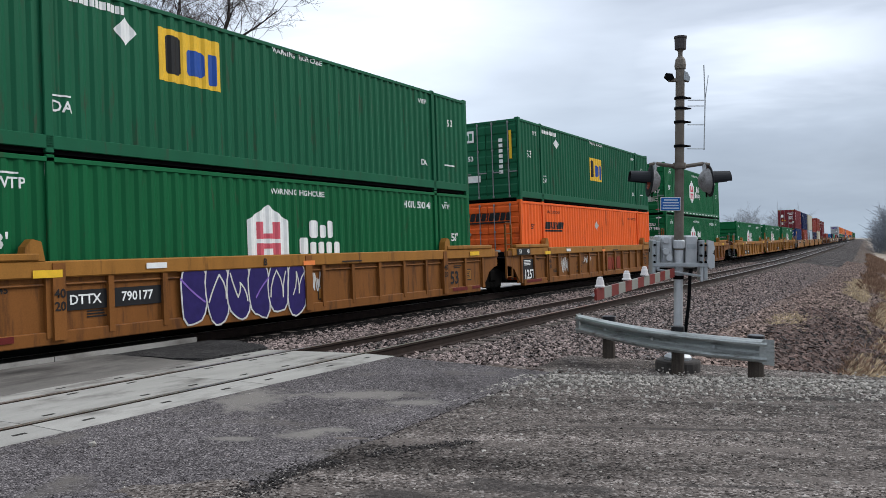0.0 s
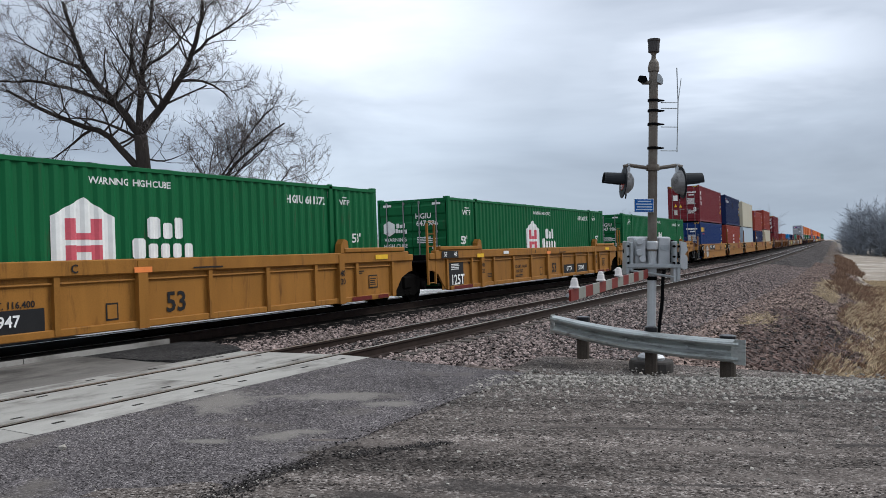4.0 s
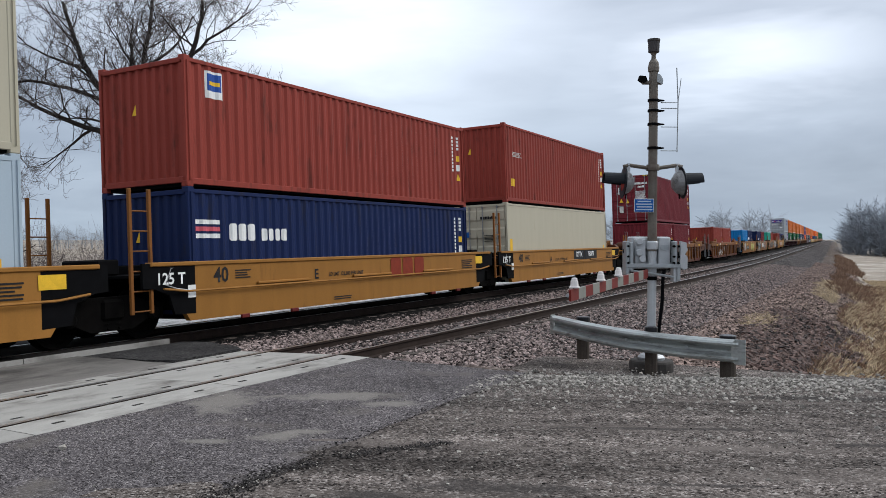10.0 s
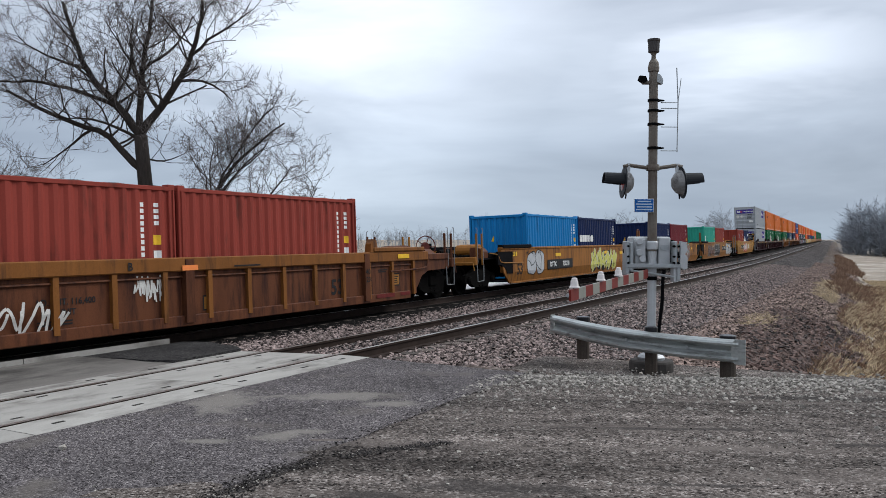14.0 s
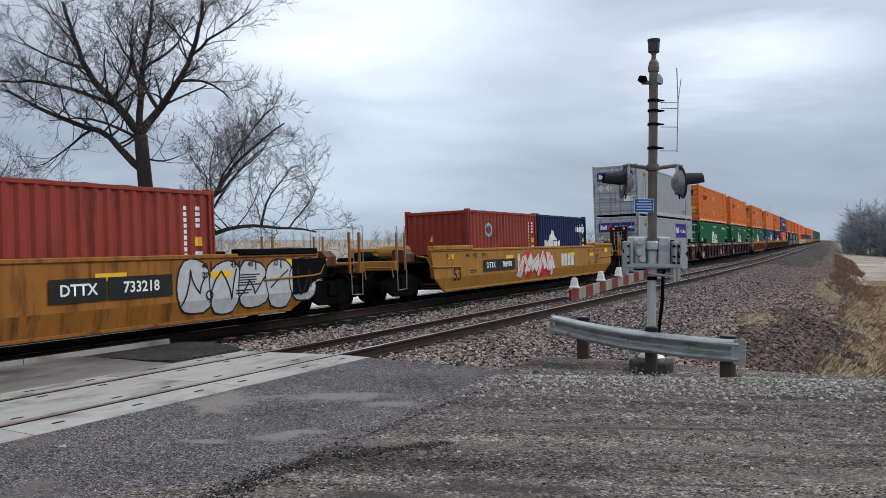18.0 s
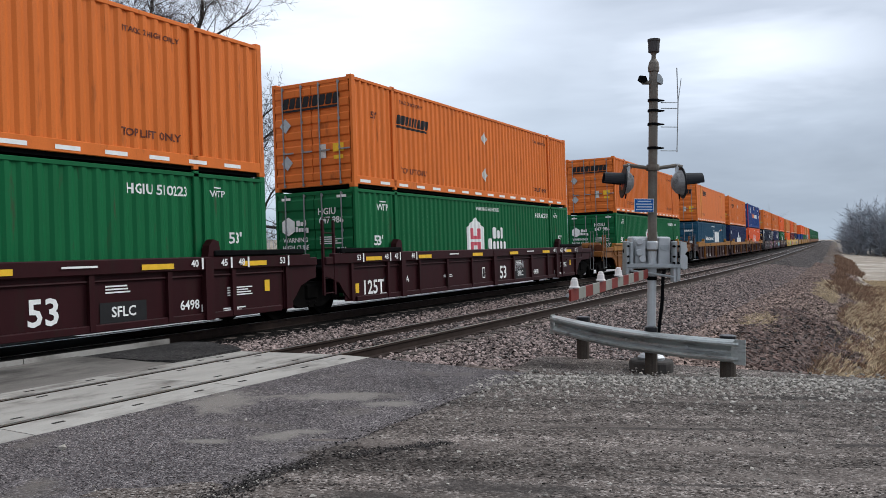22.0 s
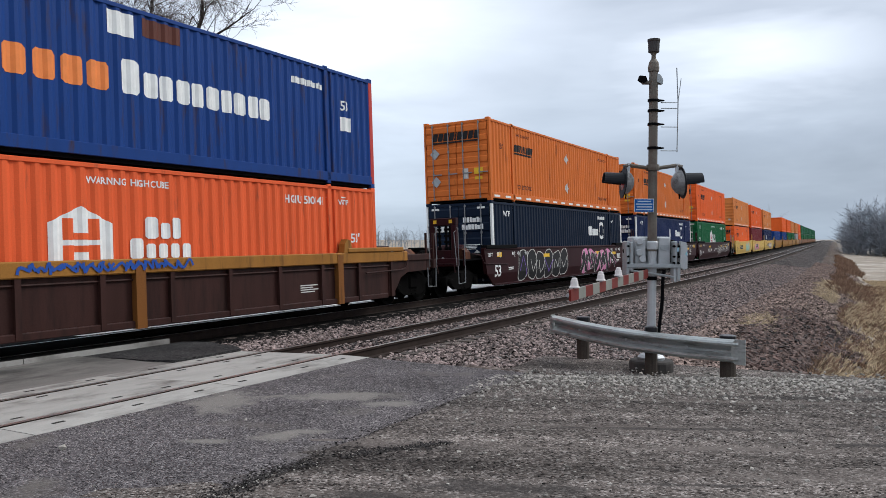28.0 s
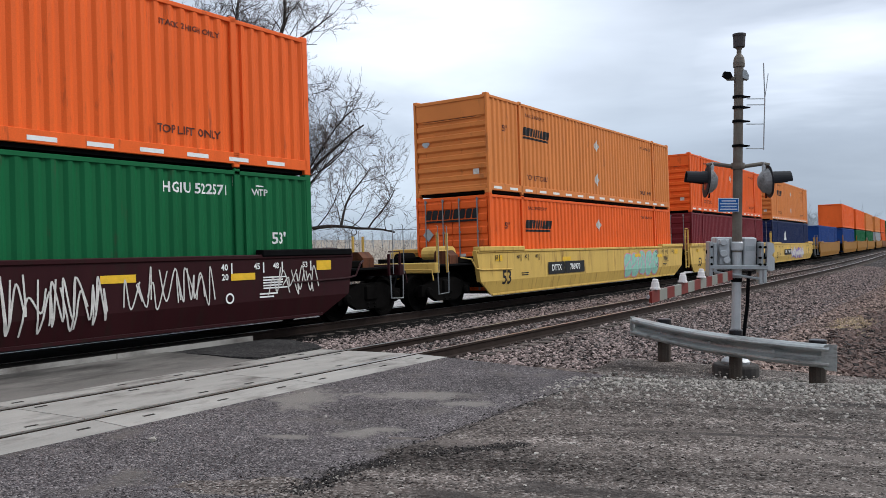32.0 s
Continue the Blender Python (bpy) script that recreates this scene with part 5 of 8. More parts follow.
            foot = stored(("foot", sx), lambda: Geo().box(min(s * 1.44, s * 1.50), max(s * 1.44, s * 1.50), -0.12, 0.12, 0.22, 0.30, 0.01).mesh("foot_pad", DARKRED))
            for q in (-0.75, -0.5, 0.5, 0.75):
                part("foot_pad", foot, DARKRED, top, at=(0, q * hb, 0))
            shelf = stored(("shelf", sx), lambda: Geo().box(min(s * 1.45, s * 1.52), max(s * 1.45, s * 1.52), -0.9, 0.9, 0.90, 0.95, 0.01).mesh("step_board", mat))
            for q in (-0.55, 0.0, 0.55):
                part("step_board", shelf, mat, top, at=(0, q * hb, 0))
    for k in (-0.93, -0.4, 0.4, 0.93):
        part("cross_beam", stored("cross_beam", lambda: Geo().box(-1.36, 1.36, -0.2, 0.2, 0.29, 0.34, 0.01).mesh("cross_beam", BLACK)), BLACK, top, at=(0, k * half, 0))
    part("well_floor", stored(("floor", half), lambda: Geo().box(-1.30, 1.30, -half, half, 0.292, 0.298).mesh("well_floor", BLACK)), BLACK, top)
    zt = {"rib": 1.62, "slab": 1.64, "deep": 1.44}[style]
    for e, kind in zip((-1, 1), ends):
        em = BLACK if dark_end else mat
        out = 1.36 if kind == "joint" else 3.30
        yb = e * hb
        # stepped end over the truck: side plates with the wheel arch
        for sx in (-1, 1):
            s = sx
            if style == "rib":
                reach = 1.2 if kind == "joint" else 2.3
                a = lambda q: yb + e * q
                poly = [(a(0.0), 0.31), (a(0.20), 0.34), (a(0.42), 0.55), (a(0.62), 0.78), (a(1.0), 0.92), (a(reach), 0.95), (a(reach), 1.24), (a(0.0), 1.24)]
                part("end_plate", stored(("ep", sx, e, kind, em.name) + key, lambda: extrude_side(poly, s * 1.36, s * 1.42, em, "end_plate")), em, top)
                part("end_beam", stored(("eb", sx, e, kind) + key, lambda: Geo().box(min(s * 1.32, s * 1.47), max(s * 1.32, s * 1.47), min(a(0.85), a(reach)), max(a(0.85), a(reach)), 1.23, 1.42, 0.02).mesh("end_beam", mat)), mat, top)
            elif dark_end:
                a = lambda q: yb + e * q
                zl, zh = (0.42, 1.40) if style == "deep" else (0.60, 1.40)
                poly = [(a(-0.25), zl), (a(0.28), zl + 0.02), (a(0.40), 0.80), (a(0.75), 0.93), (a(1.02), 0.95), (a(1.02), zh), (a(-0.25), zh)]
                part("end_plate", stored(("ep", sx, e, kind) + key, lambda: extrude_side(poly, s * 1.40, s * (1.461 if style == "deep" else 1.483), BLACK, "end_plate")), BLACK, top, "black-painted end plate")
            gl = 2.5 if kind == "joint" else 2.3
            y0, y1 = sorted((yb + e * 0.65, yb - e * (gl - 0.3)))
            if style != "deep":
                part("guide_rail", stored(("gr", sx, e, kind, gm.name) + key, lambda: Geo().box(min(s * 1.30, s * 1.53), max(s * 1.30, s * 1.53), y0, y1, 1.505, zt, 0.02).mesh("guide_rail", BLACK if dark_end or mat is CAR_MAROON else gm)), gm, top)
                if style == "rib":
                    yy = yb - e * (gl - 0.35)
                    part("latch_block", stored(("lb", sx, e, kind, gm.name) + key, lambda: Geo().prism([(yy - 0.20, 1.50), (yy + 0.16, 1.50), (yy + 0.10, 1.80), (yy - 0.05, 1.84), (yy - 0.16, 1.72)], s * 1.32, s * 1.50, axis=0).mesh("latch_block", gm)), gm, top)
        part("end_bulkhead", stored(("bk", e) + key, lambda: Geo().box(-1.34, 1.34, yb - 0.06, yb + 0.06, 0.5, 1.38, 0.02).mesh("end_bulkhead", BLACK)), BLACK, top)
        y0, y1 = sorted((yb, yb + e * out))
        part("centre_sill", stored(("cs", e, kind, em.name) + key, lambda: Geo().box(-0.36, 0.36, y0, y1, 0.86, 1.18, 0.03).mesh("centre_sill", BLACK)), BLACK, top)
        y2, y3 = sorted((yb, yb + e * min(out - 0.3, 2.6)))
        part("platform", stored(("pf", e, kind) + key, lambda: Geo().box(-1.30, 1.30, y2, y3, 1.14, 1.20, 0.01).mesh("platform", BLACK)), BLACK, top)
        if kind == "coupler":
            c = Geo()
            ye = yb + e * out
            c.box(-0.13, 0.13, min(ye - e * 0.2, ye + e * 0.25), max(ye - e * 0.2, ye + e * 0.25), 0.76, 0.98, 0.05)
            c.box(-0.2, 0.02, min(ye + e * 0.05, ye + e * 0.33), max(ye + e * 0.05, ye + e * 0.33), 0.72, 1.02, 0.06)
            part("coupler", c, TRUCK, top, "dusty cast steel coupler")
            truck(top, yb + e * 1.75, plain)
            sill = Geo().box(-1.42, 1.42, min(yb + e * 2.5, yb + e * 2.72), max(yb + e * 2.5, yb + e * 2.72), 0.98, 1.25, 0.02)
            part("end_sill", sill, mat, top)
            pm = mat if not dark_end else CAR_TAN
            for sx in (-1, 1):
                for dy in (2.12, 2.55):
                    g = Geo().box(sx * 1.40 - 0.028, sx * 1.40 + 0.028, yb + e * dy - 0.036, yb + e * dy + 0.036, 0.98, 2.02 if mat is not CAR_MAROON else 1.5, 0.012)
                    part("grab_post", g, pm, top)
                g = Geo()
                for dy in (2.2, 2.62):
                    g.tube([(sx * 1.47, yb + e * dy, 1.02), (sx * 1.47, yb + e * dy, 2.18), (sx * 1.42, yb + e * dy, 2.2)], 0.011, 6)
                part("grab_iron", g, GALVROD, top)
                # stirrup step
                g = Geo().tube([(sx * 1.44, yb + e * 2.12, 1.0), (sx * 1.44, yb + e * 2.14, 0.46), (sx * 1.44, yb + e * 2.60, 0.44), (sx * 1.44, yb + e * 2.62, 1.0)], 0.017, 6)
                part("stirrup_step", g, GALVROD, top)
            g = Geo()
            for x in (-1.1, -0.4, 0.4, 1.1):
                g.box(x - 0.12, x + 0.12, min(yb + e * 0.5, yb + e * 1.7), max(yb + e * 0.5, yb + e * 1.7), 1.20, 1.30 + 0.06 * abs(x), 0.02)
            part("brake_gear", g, TRUCK, top)
            if mat is CAR_MAROON and e < 0:
                # tall slotted brake stand across the platform
                yt = yb - 2.45
                tower = part("brake_tower", Geo().box(0.42, 1.36, yt - 0.10, yt + 0.10, 2.28, 2.52, 0.02), CAR_MAROON, top, "tall slotted maroon brake stand")
                for x in (0.50, 1.26):
                    part("tower_post", Geo().box(x - 0.09, x + 0.09, yt - 0.10, yt + 0.08, 0.98, 2.30, 0.02), CAR_MAROON, tower)
                for x in (0.70, 0.94, 1.08):
                    g = Geo().box(x - 0.035, x + 0.035, yt + 0.02, yt + 0.06, 1.2, 2.30, 0.005)
                    for k in range(5):
                        g.box(x - 0.07, x + 0.07, yt + 0.01, yt + 0.07, 1.32 + 0.2 * k, 1.40 + 0.2 * k, 0.01)
                    part("slotted_web", g, BLACK, tower)
                part("tower_panel", Geo().box(0.58, 1.18, yt - 0.06, yt + 0.02, 0.98, 1.50, 0.01), CAR_MAROON, tower)
                part("round_badge", Geo().lathe([(0.0, -0.07), (0.055, -0.068), (0.055, -0.05)], 14, (0.85, yt, 1.22), axis=1), CHALK, tower)
                for x in (0.62, 1.18):
                    part("reflector", Geo().box(x - 0.06, x + 0.06, yt - 0.108, yt - 0.101, 2.35, 2.46, 0.002), YELLOW, tower)
                for x in (0.66, 1.34):
                    part("tower_grab", Geo().tube([(x, yt - 0.09, 2.1), (x + 0.02, yt - 0.24, 2.05), (x + 0.10, yt - 0.26, 1.02)], 0.012, 6), GALVROD, tower)
            if brake and e > 0:
                w = Geo()
                n = 20
                w.tube([(0.33 * math.cos(2 * math.pi * k / n), 0, 0.33 * math.sin(2 * math.pi * k / n)) for k in range(n + 1)], 0.016, 6)
                for k in range(5):
                    a = 2 * math.pi * k / 5
                    w.tube([(0, 0, 0), (0.33 * math.cos(a), 0, 0.33 * math.sin(a))], 0.012, 5)
                w.lathe([(0.12, -0.03), (0.15, 0.05), (0.10, 0.16)], 12, axis=1)
                part("brake_wheel", w, RUSTRED, top, "spoked rust-red brake wheel", at=Matrix.Translation((0.95, yb + 1.75, 1.62)) @ Euler((0, 0, 1.0)).to_matrix().to_4x4())
                part("brake_stand", Geo().box(0.86, 1.04, yb + 1.82, yb + 1.98, 1.2, 1.72, 0.02), BLACK, top)
            if not plain:
                k3 = (e, half, style, mat.name)
                for sx in (-1, 1):
                    part("air_pipe", stored(("ap", sx) + k3, lambda: Geo().tube([(sx * 1.49, yb - e * 1.2, 0.97), (sx * 1.49, yb + e * 0.5, 1.0), (sx * 1.48, yb + e * 0.8, 1.04), (sx * 1.46, yb + e * 1.0, 1.30), (sx * 1.30, yb + e * 1.3, 1.36)], 0.022, 6).mesh("air_pipe", pm)), pm, top, "bent air pipe")
                    part("grab_brace", stored(("gb", sx) + k3, lambda: Geo().tube([(sx * 1.40, yb + e * 2.12, 1.55), (sx * 1.40, yb + e * 2.55, 1.55), (sx * 1.40, yb + e * 2.55, 1.24)], 0.016, 6).mesh("grab_brace", pm)), pm, top)
                part("valve_box", stored(("vb",) + k3, lambda: Geo().prism([(0.75, 1.18), (1.25, 1.18), (1.25, 1.42), (1.10, 1.56), (0.80, 1.56), (0.75, 1.50)], min(yb + e * 1.35, yb + e * 1.75), max(yb + e * 1.35, yb + e * 1.75), axis=1).mesh("valve_box", CAR_GRIME)), CAR_GRIME, top, "grimy valve box")
                part("brake_cylinder", stored(("bc2",) + k3, lambda: Geo().lathe([(0.03, -0.45), (0.13, -0.42), (0.15, -0.2), (0.15, 0.25), (0.05, 0.28), (0.03, 0.6)], 12, (-0.35, yb + e * 1.5, 1.38), axis=1).mesh("brake_cylinder", TRUCK)), TRUCK, top)
                part("uncoupling_lever", stored(("ul",) + k3, lambda: Geo().tube([(-0.1, yb + e * 2.95, 1.05), (0.3, yb + e * 2.82, 1.08), (1.38, yb + e * 2.80, 1.06), (1.42, yb + e * 2.80, 0.80)], 0.018, 6).mesh("uncoupling_lever", pm)), pm, top)
                part("brake_hose", stored(("bh",) + k3, lambda: Geo().tube([(0.40, yb + e * 3.0, 0.92), (0.42, yb + e * 3.2, 0.60), (0.38, yb + e * 3.45, 0.42), (0.30, yb + e * 3.75, 0.50)], 0.028, 6).mesh("brake_hose", BLACK)), BLACK, top, "hanging black brake hose")
            t = Geo()
            t.lathe([(0.02, -0.5), (0.19, -0.46), (0.21, -0.3), (0.21, 0.3), (0.19, 0.46), (0.02, 0.5)], 14, (0.35, yb + e * 0.95, 1.48), axis=0)
            part("air_tank", t, mat, top, "painted air reservoir")
        else:
            if e > 0:
                truck(top, yb + 1.36, plain)
            if e < 0:
                lm = CAR_BROWN if dark_end else mat
                for sx in (-1, 1):
                    g = Geo()
                    hi = 2.75 if style == "deep" else 2.3
                    for dy in (0.78, 1.22):
                        g.box(sx * 1.40 - 0.03, sx * 1.40 + 0.03, yb - dy - 0.035, yb - dy + 0.035, 0.50, hi, 0.008)
                    for k in range(6):
                        g.tube([(sx * 1.40, yb - 0.78, 0.55 + 0.36 * k), (sx * 1.40, yb - 1.22, 0.55 + 0.36 * k)], 0.014, 6)
                    part("ladder", g, lm, top, "tan steel ladder with rungs" if dark_end else "steel ladder with rungs")
                part("equipment_box", Geo().box(-0.5, 0.5, yb - 1.2, yb - 0.7, 1.2, 1.5, 0.03), BLACK, top)
                if style == "deep":
                    part("air_hose", Geo().tube([(1.43, yb - 0.1, 1.36), (1.45, yb - 0.35, 1.30), (1.46, yb - 0.5, 1.0), (1.47, yb - 0.25, 0.92), (1.53, yb + 0.1, 0.86)], 0.016, 6), GALVROD, top, "thin bent air pipe")
                c = Geo().tube([(-0.9, yb - 0.6, 1.24), (-0.2, yb - 1.5, 1.35), (0.6, yb - 1.2, 1.25), (1.1, yb - 1.75, 1.3)], 0.025, 6)
                part("brake_pipe", c, BLACK, top)
    xf = {"rib": 1.397, "slab": 1.473, "deep": 1.463}[style]
    for i, (shape, y, z, size, m, *rest) in enumerate(tags):
        lift = rest[0] if rest else 0.0
        k = ("tag", shape, size, m.name, i, z, style == "slab")

        def make():
            bm = letters(shape[1:], size, m) if shape[0] == "'" else mark_shape(shape, size, m, seed=i + int(y))
            me = laid(bm, m, None, 0, 0.004 + 0.0006 * i)
            if style == "slab":
                me.transform(Matrix.Translation((0, 0, z)))
                folded(me)
                me.transform(Matrix.Translation((0, 0, -z)))
            return me
        part("lettering" if shape[0] == "'" else "marking", stored(k, make), m, top, at=(xf + lift, y, z))
    return top

# ---- the train ----
TRAIN = []
BASE = 0.30


def folded(me):
    """Bends flat paint round the fold of a smooth side."""
    bm = bmesh.new()
    bm.from_mesh(me)
    bmesh.ops.bisect_plane(bm, geom=bm.verts[:] + bm.edges[:] + bm.faces[:], plane_co=(0, 0, FOLD), plane_no=(0, 0, 1))
    for v in bm.verts:
        v.co.z = max(v.co.z, 0.29)
        if v.co.z < FOLD:
            v.co.x -= 0.10 * (FOLD - v.co.z) / (FOLD - 0.27)
    bm.to_mesh(me)
    bm.free()


def graffiti(car, y, z, w, h, n, fill, line, seed, face, extra=None, bubble=False):
    """Spray-painted letters side by side on the car's side: hooked strokes, or swollen bubbles with thin outlines."""
    rnd = random.Random(seed)
    me = bpy.data.meshes.new("graffiti")
    vs, fs, ms = [], [], []

    def blob(cy, cz, ry, rz, lift, mi, wob):
        k = len(vs)
        m = 18
        ph = [rnd.uniform(0, 6.28) for _ in range(3)]
        for i in range(m):
            a = 2 * math.pi * i / m
            q = 1 + wob * (math.sin(2 * a + ph[0]) * 0.6 + math.sin(3 * a + ph[1]) * 0.5 + math.sin(5 * a + ph[2]) * 0.25)
            c, s_ = math.cos(a), math.sin(a)
            e = (abs(c) ** 3 + abs(s_) ** 3) ** (-1 / 3)
            vs.append((lift, cy + ry * q * e * c, cz + rz * q * e * s_))
        fs.append(tuple(range(k, k + m)))
        ms.append(mi)

    lift = [0.0]

    def stroke(pts, wide, base, mi):
        for j, (p, q) in enumerate(zip(pts, pts[1:])):
            l = math.hypot(q[0] - p[0], q[1] - p[1]) or 1
            u, v = -(q[1] - p[1]) / l * wide / 2, (q[0] - p[0]) / l * wide / 2
            lift[0] += 0.00004
            x, k = base + lift[0], len(vs)
            vs.extend([(x, p[0] - u, p[1] - v), (x, q[0] - u, q[1] - v), (x, q[0] + u, q[1] + v), (x, p[0] + u, p[1] + v)])
            fs.append((k, k + 1, k + 2, k + 3))
            ms.append(mi)
            if j:
                lift[0] += 0.00004
                x, k = base + lift[0], len(vs)
                vs.extend([(x, p[0] + wide / 2 * math.cos(c * 0.785), p[1] + wide / 2 * math.sin(c * 0.785)) for c in range(8)])
                fs.append(tuple(range(k, k + 8)))
                ms.append(mi)

    # a sprayed cloud behind, then thick hooked strokes with an outline, leaning together
    step = w / n
    back = 2 if extra else 1
    for i in range(n):
        cy = y - w / 2 + (i + 0.5) * step
        if rnd.random() < 0.7:
            blob(cy, z + rnd.uniform(-0.06, 0.06) * h, step * rnd.uniform(0.5, 0.62), h * rnd.uniform(0.36, 0.46), 0.0035 + 0.0002 * i, back, 0.12)
    if bubble:
        del vs[:], fs[:], ms[:]
        for i in range(n):
            cy, cz = y - w / 2 + (i + 0.5) * step, z + rnd.uniform(-0.04, 0.04) * h
            state = rnd.getstate()
            blob(cy, cz, step * 0.56, h * 0.48, 0.0035 + 0.0004 * i, 1, 0.10)
            rnd.setstate(state)
            blob(cy, cz, step * 0.56 - 0.035, h * 0.48 - 0.035, 0.0037 + 0.0004 * i, 0, 0.10)
    slant = rnd.uniform(-0.12, 0.2)
    forms = []
    for i in range(n):
        cy = y - w / 2 + (i + 0.5) * step
        for _ in range(2):
            hooks = rnd.randint(2, 4)
            up = rnd.choice((0, 1))
            pts = []
            for j in range(hooks):
                zz = (-0.42 if (j + up) % 2 else 0.42) * rnd.uniform(0.25, 1.0)
                yy = (-0.46 + 0.92 * j / (hooks - 1)) * rnd.choice((1, 1, 0.7)) + rnd.uniform(-0.12, 0.12)
                pts.append((cy + step * (yy + slant * zz), z + h * zz))
            fine = []
            for j, (p, q) in enumerate(zip(pts, pts[1:])):
                sag = rnd.uniform(-0.12, 0.12)
                for f in (0.0, 0.35, 0.7):
                    c = math.sin(f * math.pi) * sag
                    fine.append((p[0] + (q[0] - p[0]) * f - (q[1] - p[1]) * c, p[1] + (q[1] - p[1]) * f + (q[0] - p[0]) * c))
            fine.append(pts[-1])
            forms.append(fine)
    wide = min(step, h) * 0.30
    if bubble:
        for k, fine in enumerate(forms[::2]):
            stroke([(p[0], z + (p[1] - z) * 0.8) for p in fine], 0.035, 0.0075 + 0.0004 * n, 1 if extra is None or k % 3 else 2)
        forms = []
    for fine in forms:
        stroke(fine, wide + 0.07, 0.006, 1)
        stroke(fine, wide, 0.0066, 0)
    for fine in forms[::2]:
        stroke([(p[0] + 0.02, p[1] + wide * 0.15) for p in fine[1:5]], wide * 0.13, 0.0085, 1 if extra is None else 2)
    me.from_pydata(vs, [], fs)
    for m in (fill, line) + ((extra,) if extra else ()):
        me.materials.append(m)
    for p, k in zip(me.polygons, ms):
        p.material_index = k
    if face > 1.472:
        folded(me)
    part("graffiti", me, fill, car, "spray-painted graffiti", at=(face, 0, 0))


def scrawl(car, y, z, w, h, n, mat, seed, face, thick=0.03):
    """Thin sprayed strokes."""
    rnd = random.Random(seed)
    g = Geo()
    for i in range(n):
        cy = y - w / 2 + w * (i + 0.5) / n
        m = rnd.randint(4, 6)
        knots = [(cy + (j / (m - 1) - 0.5) * 1.5 * w / n + rnd.uniform(-0.35, 0.35) * w / n, z + (0.5 if (j + i) % 2 else -0.5) * h * rnd.uniform(0.15, 1.0)) for j in range(m)]
        knots = [knots[0]] + knots + [knots[-1]]
        path = []
        for j in range(1, len(knots) - 2):
            p0, p1, p2, p3 = (Vector(knots[j + d]) for d in (-1, 0, 1, 2))
            for q in range(5):
                t = q / 5
                path.append(0.5 * (2 * p1 + (p2 - p0) * t + (2 * p0 - 5 * p1 + 4 * p2 - p3) * t * t + (3 * p1 - p0 - 3 * p2 + p3) * t ** 3))
        path.append(Vector(knots[-1]))
        for j, ((a, b), (c, d)) in enumerate(zip(path, path[1:])):
            l = math.hypot(c - a, d - b) or 1
            u, v = -(d - b) / l * thick / 2, (c - a) / l * thick / 2
            x = 0.006 + 0.00005 * (j + 30 * i)
            g.add([(x, a - u, b - v), (x, c - u, d - v), (x, c + u, d + v), (x, a + u, b + v)], [(0, 1, 2, 3)])
    g = g.mesh("graffiti", mat)
    if face > 1.472:
        folded(g)
    part("graffiti", g, mat, car, "scrawled spray-paint strokes", at=(face, 0, 0))


def load(ob, s_mid, z):
    TRAIN.append((ob, s_mid, z))
    return ob


def plate(a, b, z, word, number, size, panel=True, lift=0.0):
    """A reporting mark and number between a and b, on black panels or straight on the paint."""
    m = a + (b - a) * 0.43
    t = []
    if panel:
        t += [("bar", (a + m) / 2, z, (m - a + 0.02, size * 1.45), INKMARK, lift), ("bar", (m + b) / 2 + 0.05, z, (b - m, size * 1.45), INKMARK, lift)]
    return t + [("'" + word, (a + m) / 2, z, size, WHITE, lift + 0.004), ("'" + number, (m + b) / 2 + 0.05, z, size, WHITE, lift + 0.004)]


